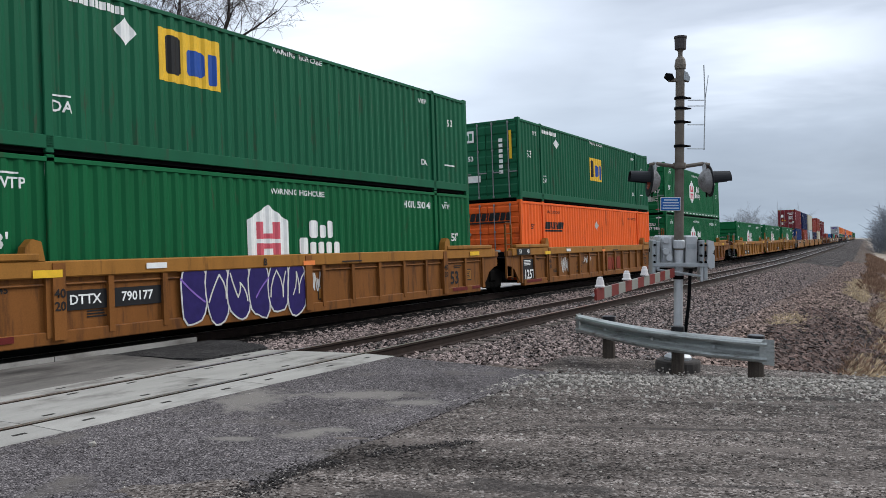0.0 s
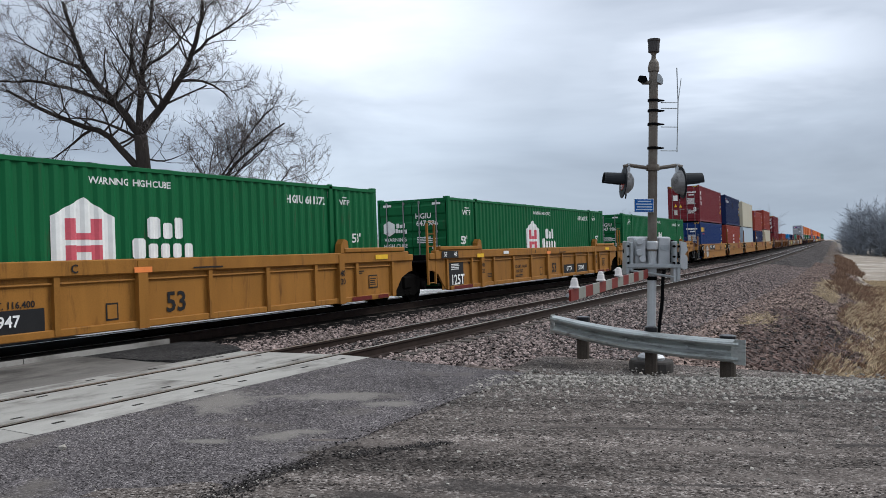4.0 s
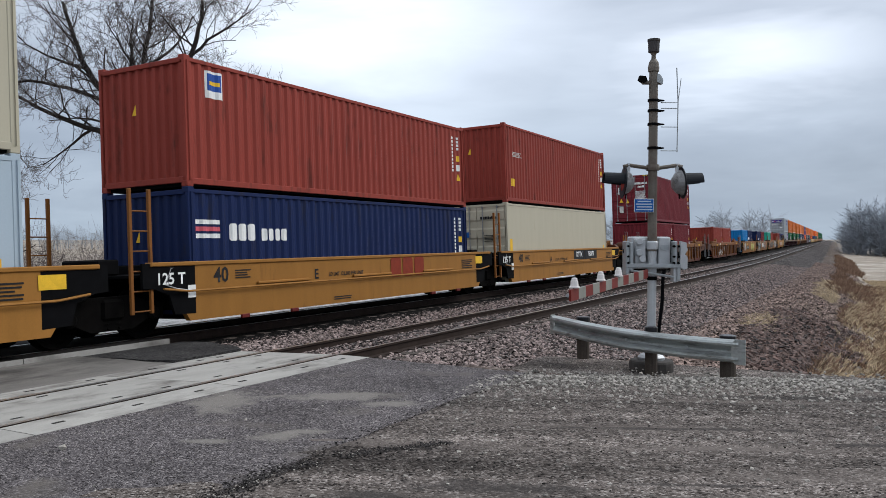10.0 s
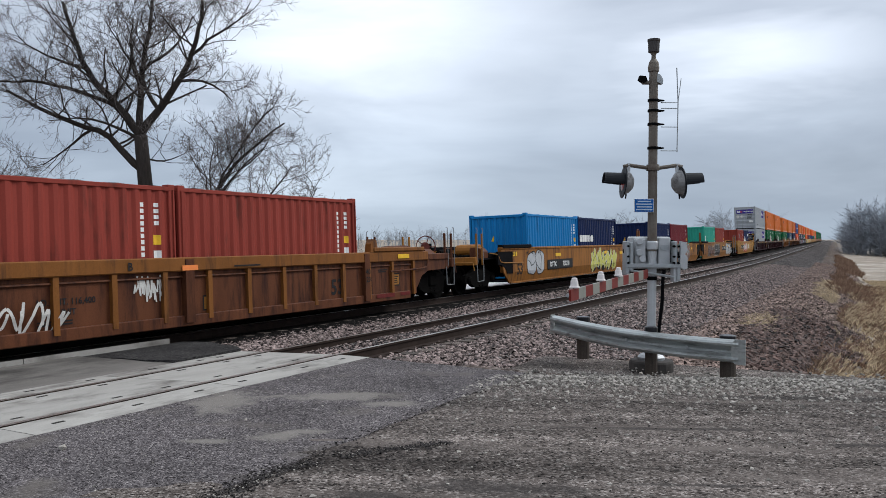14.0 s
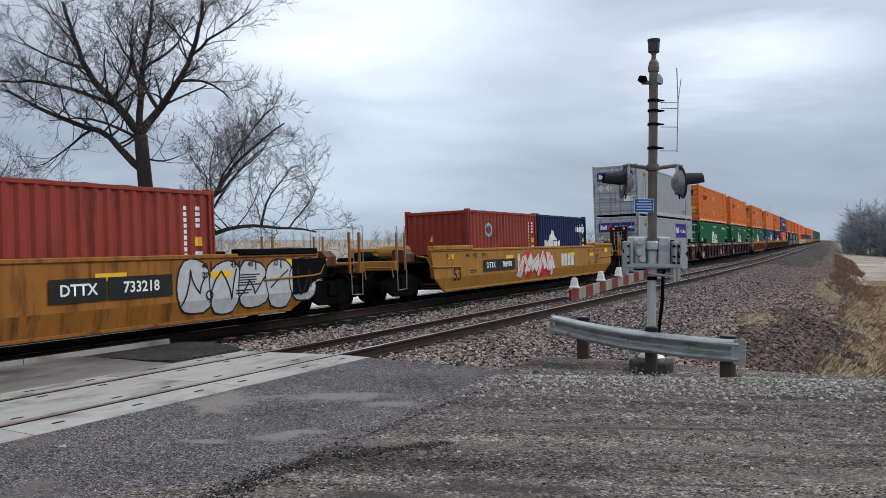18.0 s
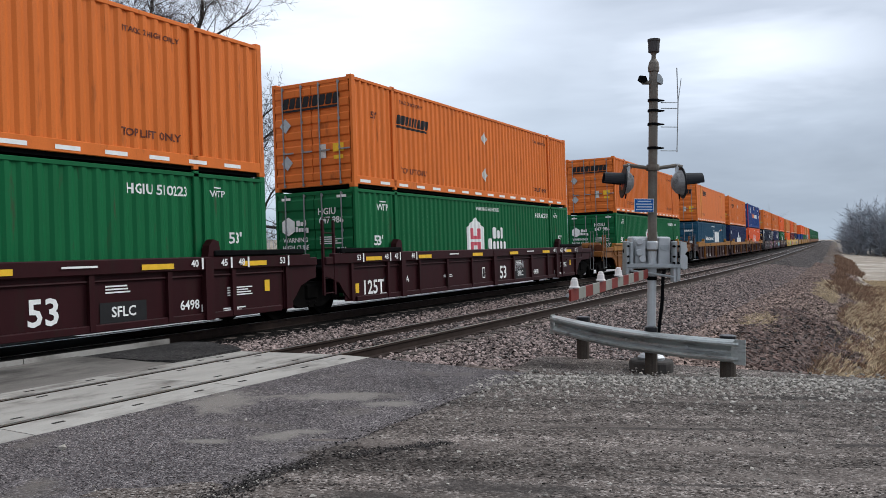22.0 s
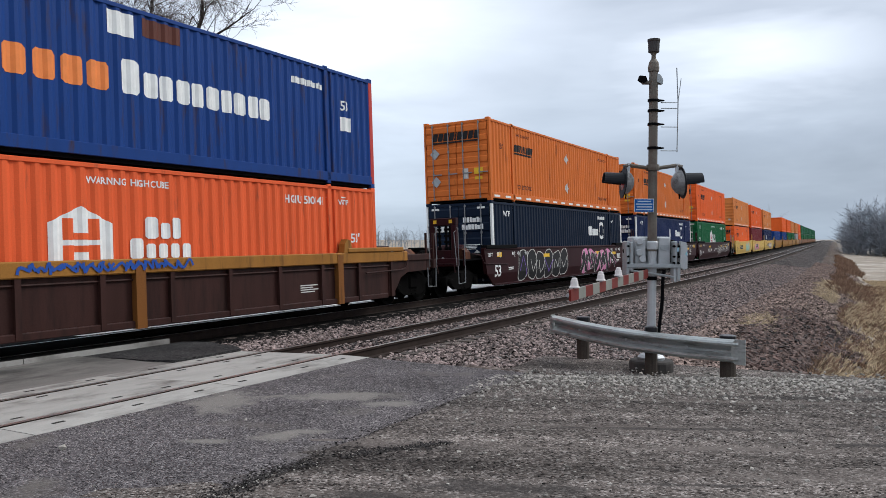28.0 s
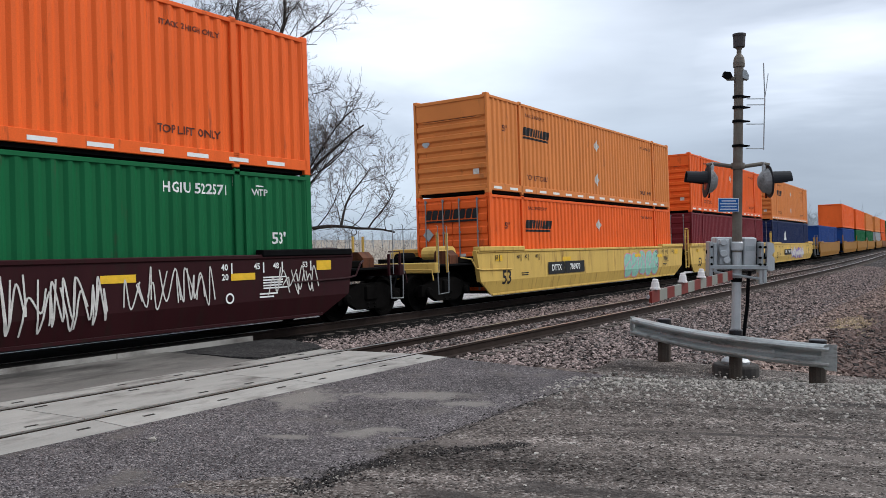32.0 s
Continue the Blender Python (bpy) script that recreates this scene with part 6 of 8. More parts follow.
def tan_tags(number="", at=(1.93, 4.53), z=0.60, big=0.86, panel=True, letter="B"):
    """The usual stencils of a ribbed well car."""
    t = [("'40", -6.1, 0.98, 0.2, INKMARK, 0.122), ("'20", -6.1, 0.78, 0.2, INKMARK, 0.122), ("'45", -6.95, 1.08, 0.16, INKMARK), ("lines", -5.3, 0.62, (0.5, 0.14), INKMARK), ("bar", 0.55 if big > 2 else -0.6, 0.60, (0.26, 0.30), INKMARK), ("bar", 0.55 if big > 2 else -0.6, 0.60, (0.20, 0.24), CAR_TAN, 0.003),
         ("'LD. LMT. 116,400", -2.6, 0.83, 0.15, INKMARK), ("'PER UNIT", -2.75, 0.66, 0.15, INKMARK), ("lines", -2.7, 0.50, (0.9, 0.10), INKMARK), ("'53", big, 0.66, 0.52, INKMARK), ("'" + letter, -1.4, 1.35, 0.2, INKMARK, 0.107),
         ("lines", 7.0, 1.0, (0.5, 0.10), INKMARK), ("bar", 7.62, 0.74, (0.42, 0.34), INKMARK), ("bar", 7.62, 0.74, (0.36, 0.28), CAR_TAN, 0.003), ("lines", 7.62, 0.74, (0.3, 0.2), INKMARK, 0.005), ("bar", 7.0, 0.34, (0.9, 0.10), DARKRED, 0.066), ("bar", 8.0, 0.34, (0.5, 0.09), DARKRED, 0.066), ("bar", -7.5, 0.34, (1.3, 0.10), DARKRED, 0.066), ("'40", 6.1, 1.0, 0.2, INKMARK, 0.122), ("'20", 6.1, 0.8, 0.2, INKMARK, 0.122),
         ("bar", -4.2, 1.37, (0.45, 0.10), WHITE, 0.107), ("lines", 1.8, 1.30, (1.2, 0.06), INKMARK, 0.107), ("bar", 7.9, 1.37, (0.6, 0.12), YELLOW, 0.107), ("bar", -6.3, 1.30, (0.5, 0.12), YELLOW, 0.107), ("bar", 0.0, 1.30, (0.4, 0.10), ORANGEMARK, 0.107)]
    if panel:
        t += [("bar", -8.0, 0.72, (1.25, 0.86), INKMARK), ("'125T", -7.78, 0.56, 0.44, WHITE), ("lines", -7.85, 0.98, (0.75, 0.2), WHITE), ("bar", -8.48, 0.58, (0.14, 0.2), YELLOW),
              ("bar", -8.45, 1.37, (1.1, 0.22), INKMARK, 0.105), ("'53", -8.75, 1.37, 0.2, WHITE, 0.110), ("'48", -8.1, 1.37, 0.2, WHITE, 0.110)]
    if number:
        t += plate(at[0], at[1], z, "DTTX", number, 0.25 if at[1] - at[0] > 2 else 0.22)
    return t


def maroon_tags(letter="B"):
    t = [("'125T", -7.5, 0.58, 0.50, WHITE), ("bar", -8.25, 0.60, (0.16, 0.24), YELLOW), ("'" + letter, -5.75, 0.72, 0.24, WHITE), ("lines", -3.2, 0.72, (0.8, 0.1), WHITE), ("bar", -0.75, 0.72, (0.2, 0.36), WHITE), ("bar", -0.75, 0.72, (0.14, 0.28), INKMARK, 0.003), ("'53", 0.85, 0.66, 0.60, WHITE), ("lines", 2.3, 0.98, (0.55, 0.16), WHITE), ("bar", 2.40, 0.58, (1.0, 0.36), INKMARK), ("'SFLC", 2.40, 0.58, 0.25, WHITE, 0.003), ("'6498", 3.95, 0.58, 0.25, WHITE), ("lines", 7.08, 0.78, (0.8, 0.2), WHITE), ("lines", 6.9, 0.42, (0.7, 0.1), WHITE), ("bar", 6.1, 0.50, (0.3, 0.14), CHALK), ("bar", 7.9, 0.85, (0.16, 0.24), YELLOW), ("lines", -6.9, 0.40, (0.6, 0.08), WHITE), ("lines", 6.9, 0.40, (0.6, 0.08), WHITE), ("ring", -6.9, 0.75, (0.2, 0.2), INKMARK)]
    if letter == "C":
        t = [(k, y + 1.706 if -1.0 < y < 5.0 else y, *r) for k, y, *r in t]
    for y in (-7.6, -4.9, -1.4, 1.6, 4.8, 7.4):
        t.append(("bar", y, 1.34, (0.75, 0.10), YELLOW, 0.107))
    for k, y in (("53", -8.3), ("48", -7.0), ("45", -6.5), ("40", -5.6), ("40", 5.7), ("45", 6.5), ("48", 7.0), ("53", 8.3)):
        t += [("'" + k, y, 1.37, 0.19, WHITE, 0.107), ("bar", y + 0.2, 1.37, (0.05, 0.22), WHITE, 0.107)]
    t += [("lines", -3.0, 1.38, (0.8, 0.07), WHITE, 0.107), ("lines", 3.2, 1.38, (0.8, 0.07), WHITE, 0.107)]
    return t


def slab_tags(dark, code=None, first=-7.5, letter=""):
    """Stencils of a smooth-sided well car; code: (from, to, height, mark, number, size, on panels)."""
    t = [("'53", first, 0.72, 0.56, dark), ("lines", first + 1.2, 0.80, (0.6, 0.12), dark), ("bar", 8.2, 1.30, (0.45, 0.20), YELLOW), ("bar", -7.95, 1.30, (0.4, 0.16), YELLOW), ("bar", -3.4, 1.20, (0.65, 0.13), YELLOW), ("bar", 3.3, 1.20, (0.65, 0.13), YELLOW), ("bar", 5.95, 1.14, (0.6, 0.13), YELLOW), ("lines", 6.8, 1.0, (0.7, 0.26), dark), ("lines", 6.6, 0.76, (0.5, 0.12), dark)]
    for k, y in (("40", 5.5), ("45", 6.3), ("48", 6.8), ("53", 7.62), ("40", -5.6), ("45", -6.3), ("48", -6.8), ("53", -8.1)):
        t += [("'" + k, y, 1.32, 0.16, dark), ("bar", y + 0.17, 1.30, (0.035, 0.20), dark)]
    t += [("'20", 5.5, 1.14, 0.16, dark), ("ring", 5.6, 0.75, (0.20, 0.20), dark)]
    if letter:
        t += [("'" + letter, -1.1, 0.88, 0.30, dark), ("lines", -0.1, 0.98, (1.15, 0.09), dark), ("bar", 1.0, 0.88, (0.26, 0.30), dark), ("bar", 1.0, 0.88, (0.20, 0.24), CAR_MAROON, 0.003)]
    if code:
        a, b, z, word, number, size, panel = code
        t += plate(a, b, z, word, number, size, panel)
    return t


def deep_tags(letter):
    return [("'40", -5.5, 1.12, 0.42, INKMARK), ("'125 T", -6.82, 1.10, 0.30, WHITE, 0.004), ("bar", -6.3, 0.85, (0.2, 0.24), WHITE), ("'" + letter, -2.37, 1.02, 0.32, INKMARK), ("'LD LMT 122,300 PER UNIT", -1.15, 1.0, 0.13, INKMARK), ("lines", -4.85, 1.13, (0.5, 0.2), INKMARK), ("lines", 5.6, 1.05, (0.9, 0.3), INKMARK), ("lines", -1.2, 0.42, (1.0, 0.1), INKMARK), ("bar", 6.4, 1.16, (0.5, 0.24), YELLOW)]


def build_train():
    T53, T40 = 16.154, 12.192
    r53, r40 = 8.08, 6.10

    def car(s_front, length, *args, **kw):
        ob = well_car(*args, **kw)
        TRAIN.append((ob, s_front + length / 2, 0.0))
        return ob

    J, C = "joint", "coupler"
    tan_label = "rusty yellow ribbed well car with black stencils"
    # 0-2: three joined tan units with green and orange boxes
    c0 = car(6.1, T53, "rib", CAR_BROWN, r53, (C, J), label="rusty yellow ribbed well car with violet graffiti", tags=tan_tags("790177", (-6.0, -4.05), 0.86, 6.8, False), guide_mat=CAR_TAN)
    graffiti(c0, -1.85, 0.82, 3.5, 1.22, 6, INDIGO, CHALK, 5, 1.471, LILAC, bubble=True)
    scrawl(c0, 0.35, 0.86, 0.55, 0.55, 5, CHALK, 6, 1.40, 0.035)
    load(green_box(label="dark green 53-foot container with white logo, under another"), 6.1 + T53 / 2, BASE)
    load(panel_box(5.05, 2.05), 6.1 + T53 / 2, BASE + HC)
    c1 = car(26.05, T53, "rib", CAR_BROWN, r53, (J, J), label=tan_label, tags=tan_tags(big=6.7) + [("~CCC", 1.7, 0.72, (1.9, 0.55), RUSTMARK)], guide_mat=CAR_TAN, dark_end=False)
    scrawl(c1, -4.3, 0.8, 0.9, 0.6, 7, CHALK, 3, 1.40)
    scrawl(c1, -1.8, 0.95, 0.8, 0.3, 7, CHALK, 4, 1.40)
    load(orange_box(RED_ORANGE, label="bright orange 53-foot container with dark lettering, under a green one"), 26.05 + T53 / 2, BASE)
    load(panel_box(), 26.05 + T53 / 2, BASE + HC)
    c2 = car(45.75, T53, "rib", CAR_BROWN, r53, (J, C), label=tan_label, tags=tan_tags("790177", (3.05, 5.0), 0.84, 6.8), guide_mat=CAR_TAN)
    scrawl(c2, -4.3, 0.85, 0.8, 0.6, 8, CHALK, 9, 1.40)
    load(green_box(), 45.75 + T53 / 2, BASE)
    load(green_box(dashes=True, label="dark green 53-foot container with hexagon logo, stacked on another"), 45.75 + T53 / 2, BASE + HC)
    # 3-5: joined yellow units, one layer of green boxes
    for i, (s0, ends, fr) in enumerate(((69.7, (C, J), "rib"), (89.94, (J, J), "door"), (109.65, (J, C), "door"))):
        c = car(s0, T53, "rib", CAR_TAN, r53, ends, label="yellow ribbed well car with black stencils", rib_step=1.75, tags=tan_tags("729947", ((-4.75, -1.95), (2.0, 5.0), (2.0, 5.0))[i], 0.58, 0.86, i > 0, "CAB"[i]), brake=i == 2)
        if i == 2:
            scrawl(c, -2.9, 1.36, 2.8, 0.2, 10, INKMARK, 12, 1.506)
            scrawl(c, 1.6, 1.30, 1.2, 0.3, 6, INKMARK, 13, 1.506)
        load(green_box(front=fr, code="HGIU 641372", label="dark green 53-foot container with a white house-shaped logo"), s0 + T53 / 2, BASE)
    # 6-10: five joined 40-foot units
    boxes = (
        (133.5, "B", boxcar40(COBALT, "deep blue 40-foot container with a yellow logo", marks=[("~xxxxx", 1.31, 2.34, (1.5, 0.46), YELLOW), ("~xxx xxxxx", 1.5, 1.96, (1.1, 0.12), REDMARK)]),
         boxcar40(MAROON_BOX, "maroon 40-foot container with white lettering, doors in front", marks=[("column", 0.80, 1.95, (0.30, 1.25), WHITE), ("bar", 11.6, 1.0, (0.35, 0.2), YELLOW)])),
        (149.1, "C", boxcar40(OXIDE, "oxide red 40-foot container with white blocks of lettering", front="corr", marks=[("blocks", 0.96, 2.36, (1.05, 0.26), WHITE), ("~C x C C", 6.14, 1.88, (1.3, 0.24), WHITE), ("~xC Cx", 6.2, 1.52, (1.0, 0.24), WHITE), ("~CxCC", 6.14, 1.16, (1.3, 0.22), WHITE)]),
         boxcar40(NAVY, "navy blue 40-foot container with a striped logo", front="corr", marks=[("bar", 0.55, 2.55, (0.6, 0.09), WHITE), ("bar", 0.55, 2.42, (0.6, 0.09), PINKMARK), ("bar", 0.55, 2.29, (0.6, 0.09), WHITE), ("~CCC xxx", 1.75, 2.30, (1.5, 0.28), WHITE), ("bar", 5.58, 2.05, (0.26, 0.48), INKMARK), ("bar", 6.04, 2.05, (0.26, 0.48), INKMARK)])),
        (164.72, "D", boxcar40(ICE, "pale ice-white 40-foot container with smooth sides", front="corr", depth=0.004, end_marks=[]),
         boxcar40(CREAM, "plain cream 40-foot container with smooth sides", front="corr", depth=0.004, end_marks=[], marks=[("bar", 11.6, 1.0, (0.35, 0.2), YELLOW)])),
        (180.4, "E", boxcar40(NAVY, "navy blue 40-foot container with a striped logo", h=STD, front="corr", marks=[("bar", 0.55, 1.9, (0.7, 0.09), WHITE), ("bar", 0.55, 1.76, (0.7, 0.09), PINKMARK), ("bar", 0.55, 1.62, (0.7, 0.09), WHITE), ("~CCC xxxx", 2.1, 1.70, (1.9, 0.36), WHITE)]),
         boxcar40(OXIDE, "oxide red 40-foot container with a small square badge", h=STD, front="corr", marks=[("bar", 0.85, 2.1, (0.5, 0.55), WHITE), ("bar", 0.85, 2.15, (0.4, 0.35), ROYALMARK), ("bar", 0.85, 2.13, (0.3, 0.08), YELLOW)])),
        (195.88, "A", boxcar40(CREAM, "cream 40-foot refrigerated container with smooth sides", depth=0.004, ribs=4, marks=[("bar", 0.35, 0.95, (0.22, 1.2), YELLOW)], end_marks=[("blocks", 0.5, 2.35, (0.7, 0.1), INKMARK), ("lines", 0.55, 1.6, (0.5, 0.25), INKMARK), ("bar", -0.4, 1.75, (0.16, 0.2), SIGNBLUE)]),
         boxcar40(OXIDE, "weathered oxide red 40-foot container", front="corr", marks=[("bar", 0.75, 0.75, (0.32, 0.28), YELLOW), ("lines", 1.2, 1.8, (1.0, 0.2), CHALK)])),
    )
    for i, (s0, letter, low, up) in enumerate(boxes):
        c = car(s0, T40, "deep", CAR_CLEAN, r40, (C if i == 0 else J, C if i == 4 else J), label="yellow deep-sided 40-foot well car with handrails", tags=deep_tags(letter) + ([("~CCC", 1.82, 1.09, (1.9, 0.54), RUSTMARK)] if i in (1, 2, 3) else plate(-3.4, -0.3, 1.16, "DTTX", "760479", 0.30) if i == 0 else plate(0.45, 3.6, 1.16, "DTTX", "760479", 0.30)), dark_end=True)
        if i == 0:
            graffiti(c, -4.55, 0.82, 1.05, 1.0, 1, SILVERSPRAY, INKMARK, 21, 1.465, bubble=True)
            scrawl(c, 3.0, 1.05, 1.0, 0.5, 8, INKMARK, 24, 1.466)
        if i == 1:
            scrawl(c, -2.9, 0.98, 1.4, 0.6, 9, INKMARK, 22, 1.466)
            scrawl(c, 4.9, 0.98, 1.4, 0.6, 9, INKMARK, 23, 1.466)
        load(low, s0 + T40 / 2, BASE)
        load(up, s0 + T40 / 2, BASE + (STD if letter == "E" else HC))

    def twenty(mat, label, **kw):
        return boxcar40(mat, label, h=STD, front="corr", L=6.058, **kw)

    # 11, 12: two rusty cars with red boxes
    c = car(217.95 - 1.98, T53, "rib", CAR_GRIME, r53, (C, C), label="grimy brown ribbed well car with faded stencils", tags=tan_tags("58372", (-6.0, -4.05), 0.80, 5.68, False) + [("~CCC", 3.85, 0.80, (1.75, 0.42), CAR_OCHRE)], guide_mat=CAR_BROWN, brake=True)
    load(twenty(MAROON_BOX, "maroon 20-foot container in the well"), 217.95 + 3.03, BASE)
    load(twenty(MAROON_BOX, "maroon 20-foot container in the well"), 217.95 + 9.16, BASE)
    load(boxcar40(MAROON_BOX, "maroon 40-foot container with tall white lettering, doors in front", marks=[("column", 0.95, 1.85, (0.34, 1.75), WHITE)]), 217.95 + T40 / 2, BASE + STD)
    c = car(241.5 - 1.98, T53, "rib", CAR_GRIME, r53, (C, C), label="grimy brown ribbed well car with chalk graffiti", tags=tan_tags(big=4.9, panel=False), guide_mat=CAR_BROWN, brake=True)
    scrawl(c, -4.0, 0.6, 2.6, 0.7, 7, CHALK, 31, 1.48, 0.05)
    scrawl(c, -0.9, 0.95, 0.7, 0.5, 7, CHALK, 32, 1.40)
    load(twenty(OXIDE, "oxide red 20-foot container in the well"), 241.5 + 3.03, BASE)
    load(twenty(OXIDE, "oxide red 20-foot container in the well"), 241.5 + 9.16, BASE)
    # 13-15: smooth-sided units with pairs of short boxes
    pairs = ((265.2, (SKY_BLUE, "bright blue 20-foot container in a yellow well car"), (NAVY, "navy blue 20-foot container with a white logo"), (C, J)),
             (284.35, (NAVY, "navy blue 20-foot container with a white logo"), (MAROON_BOX, "maroon 20-foot container in a yellow well car"), (J, J)),
             (303.9, (TEAL, "teal green 20-foot container with a white panel"), (OXIDE, "oxide red 20-foot container in a yellow well car"), (J, C)))
    for i, (s0, a, b, ends) in enumerate(pairs):
        c = car(s0 - 1.98, T53, "slab", CAR_OCHRE, r53, ends, label="smooth yellow well car covered in graffiti", tags=slab_tags(INKMARK, ((-4.7, -1.75, 0.82, "DTTX", "733218", 0.27, True), (-0.65, 0.35, 1.37, "DTTX", "733218", 0.11, False), (2.1, 4.6, 1.0, "DTTX", "733218", 0.27, True))[i]), dark_end=True)
        if i == 0:
            graffiti(c, -5.9, 0.95, 1.7, 0.95, 2, SILVERSPRAY, INKMARK, 41, 1.474, bubble=True)
            graffiti(c, 3.0, 0.85, 4.0, 1.1, 5, LIME, CHALK, 42, 1.474, INKMARK)
        elif i == 1:
            graffiti(c, -5.4, 0.85, 4.6, 1.2, 5, INKMARK, CYAN, 43, 1.474, CHALK)
            c["label"] = "smooth yellow well car with black and cyan graffiti"
            me = laid(mark_shape("bar", (2.9, 0.62), INKMARK), INKMARK)
            part("marking", me, INKMARK, c, at=(1.474, -0.45, 0.98))
            part("marking", laid(mark_shape("~CCC", (2.5, 0.50), WHITE, 3), WHITE), WHITE, c, at=(1.479, -0.45, 0.98))
            graffiti(c, 3.15, 0.86, 4.1, 1.15, 5, DUSTROSE, CYAN, 44, 1.474, CHALK, bubble=True)
        else:
            graffiti(c, -4.5, 0.86, 3.3, 1.1, 4, CAR_GRIME, CHALK, 45, 1.474, SLATE)
            graffiti(c, -0.9, 0.90, 3.2, 1.1, 4, INKMARK, CHALK, 46, 1.474, bubble=True)
            graffiti(c, 6.9, 0.90, 4.2, 1.1, 5, SILVERSPRAY, INKMARK, 47, 1.474, bubble=True)
        mk = [("blocks", 2.6, 1.55, (1.4, 0.24), WHITE)] if "logo" in a[1] else ([("bar", 0.9, 1.0, (0.5, 1.6), WHITE), ("blocks", 0.9, 1.0, (0.3, 1.4), GREENMARK)] if a[0] is TEAL else [])
        load(twenty(a[0], a[1], marks=mk), s0 + 3.03, BASE - 0.03)
        load(twenty(b[0], b[1], marks=[("blocks", 1.4, 1.6, (1.6, 0.3), WHITE), ("bar", 0.4, 1.6, (0.4, 0.3), WHITE)] if "logo" in b[1] else ()), s0 + 9.16, BASE - 0.03)
    # 16: gold car
    c = car(327.7 - 1.98, T53, "slab", CAR_GOLD, r53, (C, C), label="smooth golden-yellow well car with red and white graffiti", tags=slab_tags(INKMARK, (-5.6, -3.0, 0.95, "DTTX", "786970", 0.27, True)), brake=True)
    graffiti(c, -0.9, 0.88, 3.8, 1.15, 5, CHALK, REDSPRAY, 52, 1.474, REDSPRAY)
    part("marking", laid(mark_shape("blocks", (1.6, 0.5), CHALK, 3), CHALK), CHALK, c, at=(1.474, 2.7, 0.98))
    load(twenty(OXIDE, "weathered oxide red 20-foot container with a round badge", marks=[("ring", 1.6, 1.9, (0.5, 0.5), CYAN)]), 327.7 + 3.03, BASE - 0.03)
    load(twenty(NAVY, "navy blue 20-foot container with a white bird-like logo", marks=[("triangle", 1.7, 1.75, (1.0, 0.45), WHITE), ("blocks", 1.7, 1.4, (1.8, 0.26), WHITE), ("lines", 1.7, 1.15, (1.3, 0.1), WHITE), ("blocks", 5.2, 2.0, (1.2, 0.24), WHITE)]), 327.7 + 9.16, BASE - 0.03)
    # 17-19: dark maroon units
    violet_m = [("bar", 12.0, 2.10, (3.65, 0.95), PURPLE), ("~Cxl", 10.82, 2.14, (0.86, 0.42), WHITE), ("~Cx", 11.52, 2.14, (0.50, 0.42), REDSPRAY), ("'MultiModal", 12.78, 2.06, 0.38, WHITE), ("diamond", 3.62, 2.12, (0.4, 0.44), CHALK), ("diamond", 4.46, 2.12, (0.4, 0.44), CHALK), ("'TOP LIFT ONLY", 2.95, 0.52, 0.25, INKMARK), ("'WTP", 1.6, 2.35, 0.22, INKMARK), ("blocks", 3.3, 2.42, (1.5, 0.16), GALV), ("'TOP LIFT ONLY", 13.3, 0.52, 0.2, INKMARK), ("'WTP", 14.6, 2.4, 0.2, INKMARK)]
    violet_e = [("bar", 0.0, 2.25, (2.05, 0.52), PURPLE), ("~Cxl", -0.74, 2.26, (0.40, 0.24), WHITE), ("~Cx", -0.40, 2.26, (0.25, 0.24), REDSPRAY), ("'MultiModal", 0.45, 2.24, 0.24, WHITE), ("diamond", -0.85, 1.6, (0.42, 0.46), CHALK), ("diamond", -0.35, 1.6, (0.42, 0.46), CHALK), ("'535901", 0.6, 1.80, 0.19, INKMARK), ("lines", 0.6, 1.45, (0.7, 0.3), INKMARK), ("bar", 0.75, 0.95, (0.5, 0.28), WHITE)]
    for i, (s0, ends, letter) in enumerate(((349.27, (C, J), "B"), (368.9, (J, J), "C"), (388.5, (J, C), "A"))):
        c = car(s0, T53, "rib", CAR_MAROON, r53, ends, label="dark maroon ribbed well car with white stencils and yellow reflectors", rib_step=1.75, tags=maroon_tags(letter), guide_mat=CAR_MAROON)
        if i == 2:
            scrawl(c, 2.2, 0.86, 1.0, 0.45, 7, SILVERSPRAY, 61, 1.40, 0.014)
        if i == 0:
            for z in (BASE, BASE + HC):
                load(container(T53, HC, GREY_BOX, "door", w=W53, label="light grey 53-foot container with violet-blue logo panels", marks=violet_m, end_marks=violet_e), s0 + T53 / 2, z)
        else:
            load(green_box(code="HGIU 510223" if i == 1 else "HGIU 652559"), s0 + T53 / 2, BASE)
            load(orange_box(ORANGE, label="orange 53-foot container on top of a green one"), s0 + T53 / 2, BASE + HC)
    # 20
    c = car(412.07, T53, "rib", CAR_BROWN, r53, (C, C), label=tan_label, tags=tan_tags(big=6.7, panel=False), guide_mat=CAR_TAN, brake=True)
    load(green_box(code="HGIU 647986"), 412.07 + T53 / 2, BASE)
    load(orange_box(ORANGE, label="orange 53-foot container on top of a green one"), 412.07 + T53 / 2, BASE + HC)
